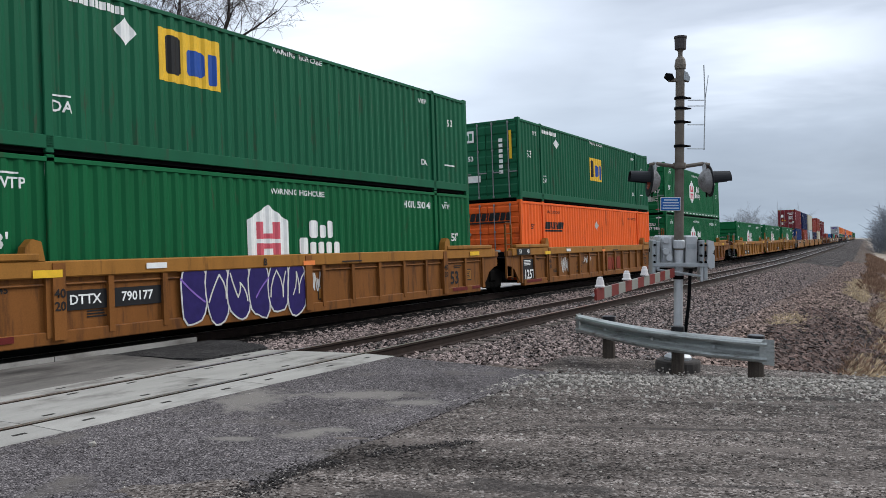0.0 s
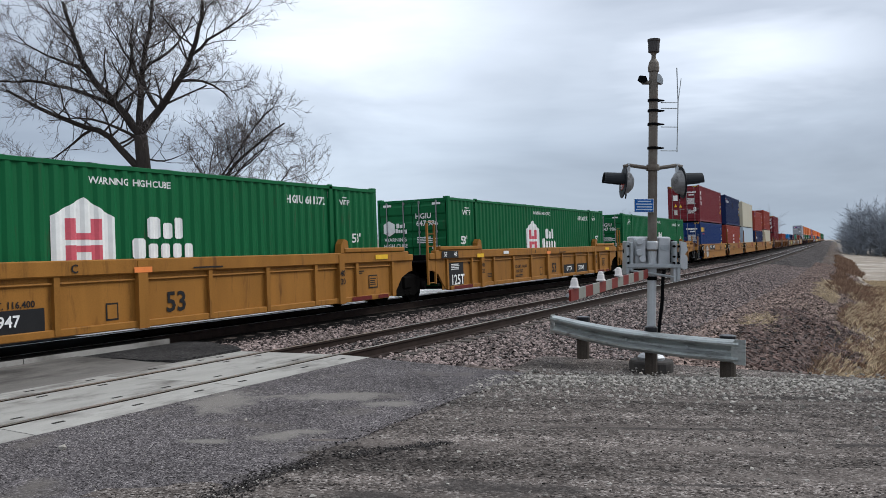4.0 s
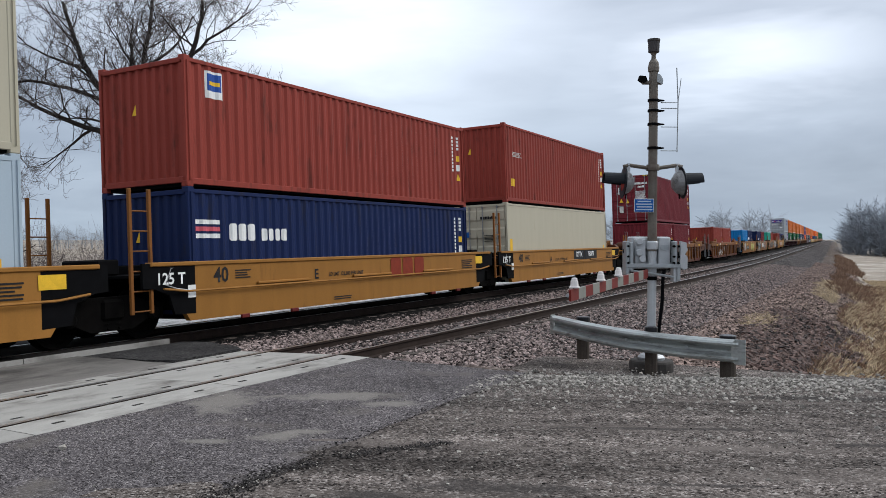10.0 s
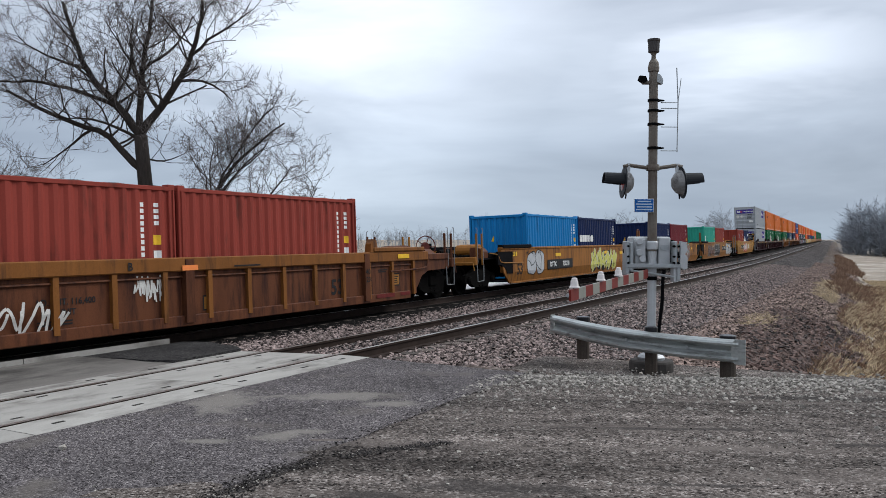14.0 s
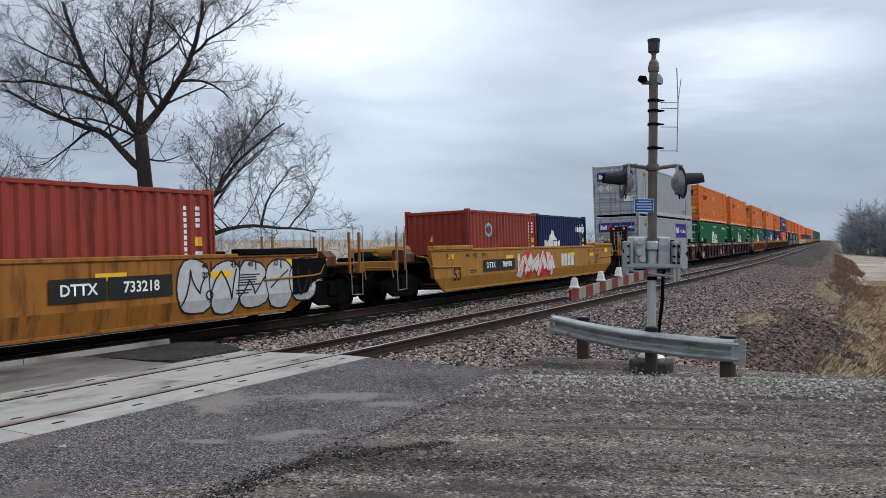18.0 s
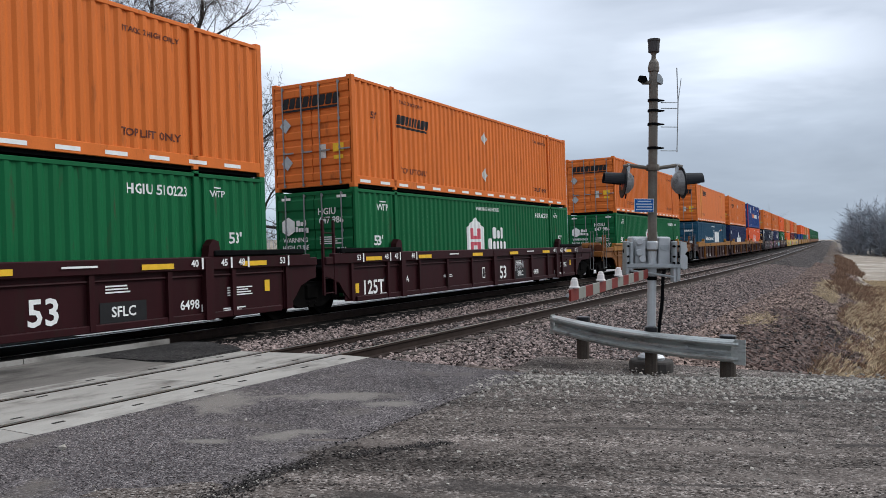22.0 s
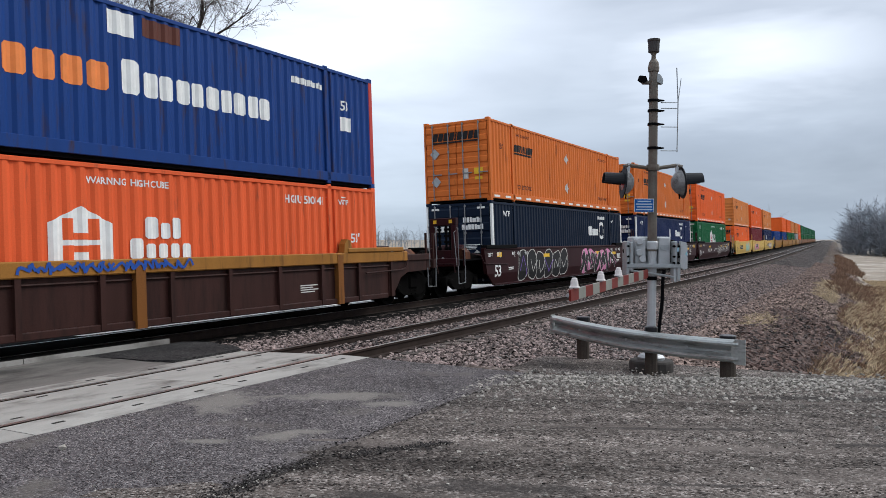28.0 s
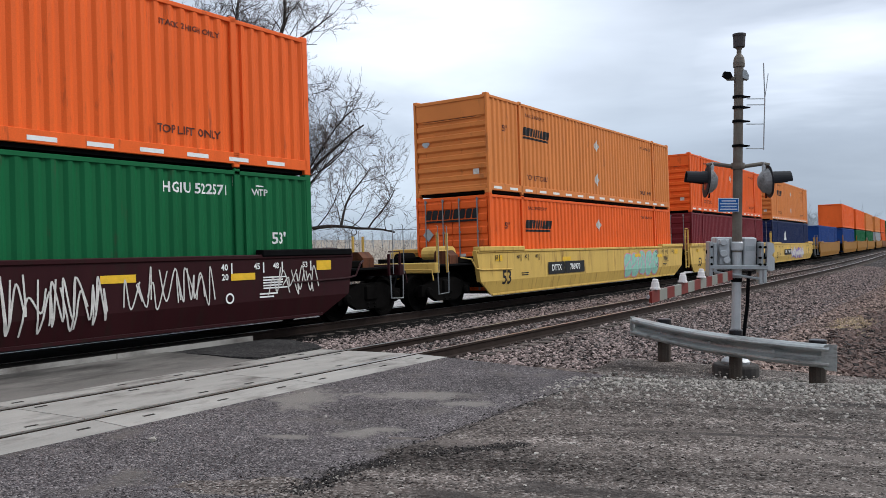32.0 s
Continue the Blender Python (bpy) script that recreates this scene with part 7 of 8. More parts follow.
    # 21-23
    slate_m = [("'How tomorrow moves", 5.9, 1.58, 0.46, WHITE), ("~CCC", 10.12, 1.70, (2.55, 0.92), WHITE), ("bar", 8.27, 1.70, (0.13, 1.2), WHITE), ("bar", 11.96, 1.70, (0.13, 1.2), WHITE), ("bar", 8.40, 2.25, (0.36, 0.1), WHITE), ("bar", 11.83, 2.25, (0.36, 0.1), WHITE), ("'6302", 13.4, 2.32, 0.22, WHITE), ("blocks", 12.75, 2.32, (0.45, 0.16), ORANGEMARK), ("'WARNING  HIGH CUBE", 8.08, 2.58, 0.17, WHITE)]
    slate_e = [("bar", -0.5, 1.85, (0.85, 0.42), CREAM), ("blocks", 0.6, 2.2, (0.7, 0.14), WHITE), ("bar", 0.65, 1.3, (0.4, 0.22), WHITE), ("lines", 0.6, 0.9, (0.6, 0.2), WHITE)]
    royal_m = [("~Cxxxx", 6.4, 1.58, (2.7, 0.66), ORANGEMARK), ("~Cxxxxxxxxx", 10.0, 1.58, (4.1, 0.62), WHITE), ("diamond", 2.75, 2.15, (0.75, 0.85), CYAN), ("lines", 3.5, 2.15, (1.2, 0.7), WHITE), ("bar", 8.0, 2.5, (0.6, 0.42), WHITE), ("bar", 8.95, 2.55, (0.95, 0.34), BROWNMARK), ("blocks", 13.4, 2.35, (1.2, 0.15), WHITE), ("'53", 14.9, 2.0, 0.34, WHITE), ("bar", 14.9, 1.55, (0.45, 0.35), WHITE), ("bar", 3.4, 0.42, (0.25, 0.12), WHITE)]
    royal_e = [("hexagon", -0.55, 2.15, (0.8, 0.42), WHITE), ("hexagon", 0.62, 2.15, (0.8, 0.42), WHITE), ("blocks", 0.7, 1.75, (0.42, 0.16), WHITE), ("blocks", 0.7, 1.52, (0.42, 0.16), WHITE), ("bar", -0.75, 1.55, (0.5, 0.36), ORANGEMARK), ("bar", -0.75, 1.05, (0.5, 0.4), CHALK), ("lines", 0.5, 1.15, (0.8, 0.2), WHITE), ("bar", 0.7, 0.6, (0.55, 0.32), CHALK)]
    wing_m = [("triangle", 8.0, 2.0, (1.4, 0.6), WHITE), ("~CCC CCC", 8.2, 1.42, (3.6, 0.5), WHITE), ("bar", 1.2, 2.2, (0.4, 0.3), WHITE)]
    for i, (s0, ends) in enumerate(((435.45, (C, J)), (455.0, (J, J)), (474.53, (J, C)))):
        c = car(s0, T53, "rib", CAR_RUST, r53, ends, label="dark rusty ribbed well car with a tan top rail", rib_step=1.5, guide_mat=CAR_TAN, tags=plate(-5.25, -2.55, 0.53, "DTTX", "728190", 0.28, False) + [("bar", -6.6, 0.75, (0.25, 0.3), YELLOW), ("lines", 5, 0.7, (0.7, 0.2), CHALK), ("blocks", -3.5, 1.38, (0.8, 0.1), INKMARK, 0.107)])
        if i == 2:
            scrawl(c, -0.6, 1.38, 3.4, 0.2, 14, ROYALMARK, 71, 1.506, 0.05)
        mid = s0 + T53 / 2
        if i == 0:
            load(container(T53, HC, SLATE, "door", w=W53, label="slate blue 53-foot container with white bracketed lettering", marks=slate_m, end_marks=slate_e), mid, BASE)
            load(orange_box(ORANGE, depth=0.010, label="orange 53-foot plate-sided container with dark lettering"), mid, BASE + HC)
        elif i == 1:
            load(container(T53, HC, NAVY, "door", w=W53, label="navy blue 53-foot container with a white wing-shaped logo", marks=wing_m, end_marks=[("blocks", 0.5, 2.2, (0.8, 0.15), WHITE), ("lines", 0.5, 1.4, (0.8, 0.3), WHITE)]), mid, BASE)
            load(orange_box(ORANGE, label="orange 53-foot container on top of a navy blue one"), mid, BASE + HC)
        else:
            load(container(T53, HC, CORAL, "door", w=W53, label="coral orange 53-foot container with a white house-shaped logo", marks=hexagon_marks(WHITE, True), end_marks=HEXAGON_END), mid, BASE)
            load(container(T53, HC, ROYAL, "door", w=W53, label="royal blue 53-foot container with orange and white lettering", marks=royal_m, end_marks=royal_e, post_mat=REDMARK), mid, BASE + HC)
    # 24-26: dark maroon smooth units with bright graffiti
    ink_m = [("~Cimx", 11.45, 1.92, (1.55, 0.42), WHITE), ("ring", 12.75, 1.95, (0.75, 0.85), WHITE), ("'WTP", 1.3, 2.45, 0.28, WHITE), ("blocks", 12.7, 2.55, (1.1, 0.15), WHITE), ("'WTP", 14.6, 2.4, 0.18, WHITE), ("bar", 2.04, 2.72, (0.16, 0.22), WHITE), ("bar", 14.12, 2.72, (0.16, 0.22), WHITE)]
    ink_e = [("blocks", 0.55, 2.25, (0.75, 0.18), WHITE), ("blocks", 0.55, 2.0, (0.85, 0.18), WHITE), ("blocks", -0.65, 1.95, (0.7, 0.2), WHITE), ("ring", -0.2, 1.95, (0.28, 0.32), WHITE), ("lines", 0.5, 1.3, (0.8, 0.2), WHITE), ("bar", -0.9, 2.66, (0.3, 0.07), WHITE), ("bar", 0.9, 2.66, (0.3, 0.07), WHITE), ("diamond", 0.7, 0.95, (0.5, 0.5), CHALK)]
    for i, (s0, ends) in enumerate(((498.05, (C, J)), (517.3, (J, J)), (536.5, (J, C)))):
        tg = slab_tags(WHITE, (None, (-4.17, -2.23, 0.90, "UCRY", "57000", 0.30, False), (-4.44, -2.42, 0.90, "UCRY", "57000", 0.32, False))[i], -8.09, " CA"[i].strip()) + [("'125 T", -8.75, 1.30, 0.17, WHITE)]
        c = car(s0, T53, "slab", CAR_MAROON, r53, ends, label="smooth dark maroon well car with spray-painted graffiti", tags=tg)
        mid = s0 + T53 / 2
        if i == 0:
            graffiti(c, -3.6, 0.85, 5.3, 1.15, 6, INKMARK, CHALK, 81, 1.474, LILAC, bubble=True)
            graffiti(c, 3.55, 0.86, 5.2, 1.15, 6, INKMARK, CHALK, 82, 1.474, ROSE)
        elif i == 1:
            graffiti(c, -8.1, 0.60, 0.9, 0.55, 1, CYAN, CYAN, 84, 1.473)
            graffiti(c, -6.35, 0.90, 3.6, 1.15, 4, INKMARK, LILAC, 83, 1.475, ROSE)
            graffiti(c, 3.45, 0.88, 4.2, 0.85, 5, CYAN, LILAC, 85, 1.474, PURPLE, bubble=True)
        else:
            scrawl(c, 2.2, 0.88, 1.8, 1.0, 8, CHALK, 86, 1.476, 0.030)
            scrawl(c, 4.3, 1.02, 1.8, 0.75, 7, CHALK, 89, 1.476, 0.026)
            scrawl(c, 7.3, 1.02, 1.4, 0.6, 6, CHALK, 87, 1.476, 0.028)
        if i < 2:
            load(container(T53, HC, INK if i == 0 else NAVY, "door", w=W53, label="dark ink-blue 53-foot container with white posts" if i == 0 else "navy blue 53-foot container with white posts and a white diamond", marks=ink_m + ([("diamond", 9.0, 1.9, (0.5, 0.6), WHITE)] if i else []), end_marks=ink_e, post_mat=WHITE), mid, BASE)
            load(orange_box(ORANGE, label="orange 53-foot container on top of a blue one"), mid, BASE + HC)
        else:
            load(green_box(code="HGIU 522571"), mid, BASE)
            load(orange_box(RED_ORANGE, label="bright red-orange 53-foot container on top of a green one"), mid, BASE + HC)
    # 27-29: pale yellow units
    for i, (s0, ends) in enumerate(((560.1, (C, J)), (579.54, (J, J)), (599.0, (J, C)))):
        c = car(s0, T53, "slab", CAR_LEMON, r53, ends, label="smooth pale yellow well car with faded graffiti", tags=slab_tags(INKMARK, (-4.8, -2.05, 0.92, "DTTX", "786970", 0.27, True)))
        mid = s0 + T53 / 2
        if i == 0:
            graffiti(c, 3.8, 0.86, 3.9, 1.05, 5, MINT, ROSE, 91, 1.474, bubble=True)
            load(orange_box(RED_ORANGE, label="bright red-orange 53-foot container with dark lettering in the well"), mid, BASE)
            load(orange_box(FADED_ORANGE, front="rib", label="faded orange 53-foot container with a ribbed front"), mid, BASE + HC)
        elif i == 1:
            graffiti(c, -3.5, 0.8, 6, 0.9, 6, ROSE, CAR_LEMON, 92, 1.474, CHALK)
            load(container(T53, HC, MAROON_BOX, "door", w=W53, label="plain dark maroon 53-foot container in the well"), mid, BASE)
            load(orange_box(RED_ORANGE, front="rib", label="bright red-orange 53-foot container with a ribbed front"), mid, BASE + HC)
        else:
            graffiti(c, 1.0, 0.8, 6, 0.9, 6, CHALK, LILAC, 93, 1.474)
            load(container(T53, HC, NAVY, "door", w=W53, label="navy blue 53-foot container with a small white logo", marks=[("triangle", 5, 1.9, (1.0, 0.8), WHITE)]), mid, BASE)
            load(orange_box(FADED_ORANGE, front="rib", label="faded orange 53-foot container with a ribbed front"), mid, BASE + HC)
    # the tail of the train, far off
    tail = [(622.6, None, ROYAL), (645.8, RED_ORANGE, ROYAL), (665.4, RED_ORANGE, GREEN), (685.0, FADED_ORANGE, GREEN), (708.4, FADED_ORANGE, GREY_BOX), (728.0, RED_ORANGE, RED_ORANGE)] + [(751.5 + 19.7 * k + 3.9 * (k // 3), DARK_GREEN if k % 4 != 2 else GREEN, GREEN) for k in range(10)]
    for k, (s0, up, low) in enumerate(tail):
        car(s0, T53, "slab", CAR_GOLD if k < 5 else CAR_BROWN, r53, (C if k % 3 == 0 else J, C if k % 3 == 2 else J), label="yellow well car in the distant tail of the train", plain=True)
        load(container(T53, HC, low, "door", w=W53, simple=True, label="53-foot container in the distant tail of the train"), s0 + T53 / 2, BASE)
        if up is not None:
            load(container(T53, HC, up, "door", w=W53, simple=True, label="53-foot container stacked in the distant tail of the train"), s0 + T53 / 2, BASE + HC)


build_train()


def motions():
    """The train runs by at an even speed; each car and box follows the line."""
    for ob, s0, z in TRAIN:
        up = Matrix.Translation((0, 0, z))
        walk(ob, [(t, on_track(s0 - SPEED * t) @ up) for t in range(0, 33, 2)])

# ---- crossing signal, barrier and guard rail ----


def turned(x, y, z, rz=0.0, rx=0.0, ry=0.0):
    return Matrix.Translation((x, y, z)) @ Euler((rx, ry, rz)).to_matrix().to_4x4()


VIEW_RIGHT = radians(28.09)


def build_signal():
    # the mast's own space: x to the right as seen from the lot, z over the rail tops
    top = thing("crossing_signal", "grey crossing signal mast with hooded lamps and lowered gate arm", "crossing signal", at=turned(-3.13, 12.78, 0.0, VIEW_RIGHT, 0, radians(0.35)))
    part("mast", Geo().lathe([(0.072, 1.7), (0.071, 2.6), (0.067, 4.56)], 18), POLE, top, "dull brown-grey tubular mast")
    part("mast_base", Geo().lathe([(0.20, 0.0), (0.21, 0.05), (0.17, 0.09), (0.12, 0.11), (0.11, 0.16), (0.095, 0.24)], 20), ALU, top, "cast mast foot")
    part("mast_sleeve", Geo().lathe([(0.068, 0.1), (0.070, 1.72), (0.092, 1.74), (0.092, 1.84), (0.080, 1.86)], 18), ALU, top, "pale galvanised lower mast")
    part("bell_bracket", Geo().lathe([(0.085, 4.50), (0.088, 4.56), (0.075, 4.64), (0.035, 4.70), (0.035, 4.76), (0.05, 4.79)], 14), POLE, top)
    part("bell", Geo().lathe([(0.06, 4.79), (0.085, 4.80), (0.09, 4.96), (0.098, 4.97), (0.098, 5.00), (0.06, 5.01)], 16), BELLGREY, top, "dark electronic bell on the mast top")
    part("camera_bracket", Geo().box(-0.18, 0.12, -0.03, 0.03, 4.30, 4.355, 0.01), POLE, top)
    part("spotlight", Geo().prism([(-0.24, 4.37), (-0.16, 4.31), (-0.10, 4.35), (-0.13, 4.42), (-0.22, 4.43)], -0.05, 0.05, axis=1), BLACK, top)
    part("spotlight", Geo().prism([(0.04, 4.33), (0.13, 4.30), (0.14, 4.36), (0.10, 4.44), (0.05, 4.46)], -0.05, 0.05, axis=1), GALV, top)
    for z in (3.31, 3.68, 3.89, 4.05):
        g = Geo().lathe([(0.088, z - 0.018), (0.09, z), (0.088, z + 0.018)], 14)
        g.prism([(0.07, z - 0.02), (0.17, z - 0.008), (0.17, z + 0.008), (0.07, z + 0.02)], -0.02, 0.02, axis=1)
        part("clamp", g, BLACK, top, "dark band clamp")
    for z in (3.27, 3.64, 3.93, 4.02):
        part("aerial_strut", Geo().tube([(0.12, 0, z), (0.385, 0, z)], 0.0075, 5), GALV, top)
    part("aerial", Geo().tube([(0.375, 0, 3.25), (0.385, 0, 4.02), (0.36, 0, 4.56)], 0.009, 5), GALV, top, "thin rod aerial")
    part("aerial", Geo().tube([(0.385, 0, 4.02), (0.43, 0, 4.40)], 0.006, 5), GALV, top, "thin rod aerial")
    g = Geo().tube([(-0.46, 0, 3.02), (-0.36, 0, 3.04), (-0.10, -0.02, 3.00), (0.10, -0.02, 3.00), (0.36, 0, 3.04), (0.46, 0, 3.02)], 0.03, 8)
    g.lathe([(0.10, 2.96), (0.105, 3.0), (0.10, 3.05)], 14)
    part("cross_arm", g, POLE, top, "tubular lamp arm")
    for sx in (-1, 1):
        lamp = part("signal_lamp", Geo().lathe([(0.02, 0.0), (0.09, 0.01), (0.155, 0.06), (0.19, 0.13), (0.20, 0.15), (0.19, 0.155)], 22, axis=0), LAMPGREY, top, "round signal lamp with a grey back", at=turned(sx * 0.30, 0.0, 2.76, 0.0 if sx > 0 else math.pi, 0, radians(-5)))
        part("target_disc", Geo().lathe([(0.0, 0.150), (0.245, 0.150), (0.25, 0.158), (0.245, 0.166), (0.0, 0.166)], 28, axis=0), VISOR, lamp, "black target disc")
        n = 14
        pts = []
        for k in range(n + 1):
            a = math.pi * (1.15 * k / n - 0.075)
            pts.append((math.cos(a), math.sin(a)))
        vs = []
        for x, r in ((0.16, 0.15), (0.40, 0.135), (0.47, 0.13)):
            vs += [(x, r * c, r * s) for c, s in pts]
            vs += [(x, (r - 0.012) * c, (r - 0.012) * s) for c, s in pts]
        m = n + 1
        fs = []
        for lay in range(2):
            for k in range(n):
                o, i = lay * 2 * m, (lay + 1) * 2 * m
                fs += [(o + k, o + k + 1, i + k + 1, i + k), (o + m + k, i + m + k, i + m + k + 1, o + m + k + 1)]
        for k in range(n):
            fs.append((4 * m + k, 4 * m + k + 1, 5 * m + k + 1, 5 * m + k))
        part("visor", Geo().add(vs, fs), VISOR, lamp, "black hood")
        part("lens", Geo().lathe([(0.0, 0.18), (0.08, 0.178), (0.135, 0.168)], 18, axis=0), LENS, lamp, "dark red lens")
        part("hanger", Geo().tube([(0.10, 0, 0.30), (0.10, 0, 0.14)], 0.03, 8), ALU, lamp)
        part("lamp_pendant", Geo().tube([(0.10, 0, -0.17), (0.10, 0, -0.25)], 0.012, 6), BLACK, lamp)
    # blue notice with lines of small white print
    sign = part("notice", Geo().box(-0.31, -0.005, -0.105, -0.098, 2.305, 2.515, 0.003), WHITE, top, "blue notice with small white print")
    part("notice_face", Geo().box(-0.302, -0.013, -0.112, -0.1055, 2.313, 2.507, 0.002), SIGNBLUE, sign)
    for k, (a, b) in enumerate(((-0.26, -0.05), (-0.28, -0.03), (-0.27, -0.04), (-0.28, -0.03))):
        part("print_line", Geo().box(a, b, -0.1145, -0.1125, 2.463 - 0.042 * k, 2.482 - 0.042 * k), PALEPRINT, sign)
    # gate mechanism on the mast
    box = part("gate_mechanism", Geo().box(-0.30, 0.30, 0.09, 0.40, 1.42, 1.93, 0.02), ALU, top, "silver-painted gate mechanism case")
    part("case_cover", Geo().box(-0.27, -0.10, -0.02, 0.10, 1.50, 1.90, 0.02), ALU, box)
    part("case_cover", Geo().box(0.10, 0.29, 0.0, 0.10, 1.47, 1.92, 0.015), ALU, box)
    for x, z in ((-0.21, 1.85), (-0.21, 1.68), (-0.16, 1.58)):
        part("cover_cap", Geo().lathe([(0.045, -0.075), (0.055, -0.065), (0.055, -0.02)], 12, (x, 0, z), axis=1), ALU, box)
    part("terminal_block", Geo().box(0.30, 0.36, 0.02, 0.14, 1.52, 1.88, 0.01), BLACK, box)
    part("cross_plate", Geo().box(-0.43, 0.42, -0.15, -0.10, 1.445, 1.51, 0.008), GALV, box, "galvanised cross plate")
    for x, z0, z1 in ((-0.41, 1.33, 1.86), (-0.35, 1.40, 1.84), (0.38, 1.24, 1.50), (0.33, 1.46, 1.86)):
        part("arm_bracket", Geo().box(x - 0.028, x + 0.028, -0.14, 0.12, z0, z1, 0.01), GALV, box)
    part("counterweight", Geo().prism([(0.40, 1.46), (0.47, 1.42), (0.52, 1.44), (0.52, 1.62), (0.48, 1.66), (0.52, 1.72), (0.50, 1.84), (0.42, 1.86)], -0.12, 0.0, axis=1), ALU, box, "counterweight plates")
    part("counterweight", Geo().box(0.30, 0.36, -0.12, 0.05, 1.22, 1.46, 0.015), ALU, box)
    for x in (-0.405, 0.305, 0.375):
        for z in (1.78, 1.62, 1.52):
            part("bolt", Geo().lathe([(0.018, -0.165), (0.018, -0.14), (0.018, -0.10)], 8, (x, 0, z), axis=1), BLACK, box)
    part("hinge_shaft", Geo().tube([(-0.30, 0.05, 1.70), (-0.44, 0.03, 1.70)], 0.035, 10), BLACK, box)
    part("hinge_shaft", Geo().tube([(0.29, 0.05, 1.66), (0.42, 0.0, 1.66)], 0.035, 10), BLACK, box)
    part("name_plate", Geo().box(0.13, 0.26, -0.008, -0.001, 1.72, 1.80, 0.002), GALV, box)
    # black bar added in place of the shade along the case's lower edge
    part("shadow_gap", Geo().box(-0.275, 0.275, 0.03, 0.095, 1.435, 1.475, 0.005), BLACK, box)
    part("arm_strut", Geo().tube([(-0.36, -0.12, 1.40), (-0.05, -0.12, 1.36), (0.33, -0.10, 1.30)], 0.02, 6), GALV, box)
    part("cable", Geo().tube([(0.18, -0.05, 1.40), (0.15, -0.09, 1.30), (0.14, -0.08, 0.9), (0.10, -0.07, 0.5), (0.09, -0.05, 0.2)], 0.028, 8), BLACK, top, "black cable conduit")
    part("collar", Geo().lathe([(0.076, 1.25), (0.082, 1.28), (0.076, 1.31)], 16), BLACK, top)
    # gate arm along the road's edge, sloping down to its tip
    inv = top.matrix_basis.inverted()
    a, b = Vector((-3.14, 12.55, 1.36)), Vector((-3.16, 9.05, 1.235))
    n = 13
    d = (b - a).normalized()
    out = d.cross(Vector((0, 0, 1))).normalized()
    side = out.cross(d)
    arm_ob = part("gate_arm", Geo().tube([inv @ (a + out * 0.03), inv @ (b + out * 0.03)], 0.022, 6), GALV, top, "gate arm with red and white stripes")
    for k in range(n):
        p, q = a + (b - a) * (k / n), a + (b - a) * ((k + 0.99) / n)
        vs = [inv @ (c + side * (0.066 * u) + out * (0.015 * w)) for c in (p, q) for u in (-1, 1) for w in (-1, 1)]
        g = Geo().add(vs, [(0, 1, 3, 2), (4, 6, 7, 5), (0, 4, 5, 1), (2, 3, 7, 6), (0, 2, 6, 4), (1, 5, 7, 3)])
        part("arm_stripe", g, REFLECT_RED if k % 2 == 0 else REFLECT_WHITE, arm_ob)
    for f in (0.955, 0.665, 0.44):
        c = a + (b - a) * f
        g = Geo().lathe([(0.062, 0.078), (0.062, 0.095), (0.050, 0.10), (0.044, 0.16), (0.036, 0.165), (0.034, 0.19), (0.02, 0.198)], 12)
        lamp = part("arm_lamp", Geo().add([inv @ (c + Vector(v)) for v in g.v], g.f), LAMPCASE, arm_ob, "small pale warning lamp on the arm")


BELLGREY = material("brown_grey_bell_case", (0.055, 0.050, 0.050), rough=0.6, var=0.25, bump=0.05)
LAMPGREY = material("weathered_lamp_back", (0.24, 0.235, 0.235), rough=0.5, metal=0.2, var=0.3, scale=6, bump=0.08, dirt=(0.08, 0.075, 0.07), dirt_amount=0.35, dirt_scale=5)
PALEPRINT = material("pale_print", (0.45, 0.52, 0.62), rough=0.5, var=0.1, bump=0.0)
REFLECT_RED = material("red_reflective_sheet", (0.15, 0.020, 0.016), rough=0.45, var=0.2, bump=0.02, scale=5)
REFLECT_WHITE = material("grey_white_reflective_sheet", (0.215, 0.215, 0.19), rough=0.45, var=0.15, bump=0.02, scale=5)


FOOTING = material("dark_wet_concrete", (0.060, 0.054, 0.050), rough=0.85, var=0.35, scale=4, bump=0.3)
# dark level streaks: stains, plus the folds' shade put into the colour
RAILGREY = material("weathered_shade_streaked_zinc", (0.34, 0.36, 0.355), rough=0.38, metal=0.55, var=0.22, scale=2.5, fine=30, bump=0.1, dirt=(0.10, 0.095, 0.085), dirt_amount=0.32, dirt_scale=3.0, streak=(0.6, 0.6, 4))
CAPTIN = material("dark_tin_cap", (0.03, 0.03, 0.033), rough=0.35, metal=0.6, var=0.3, bump=0.05)


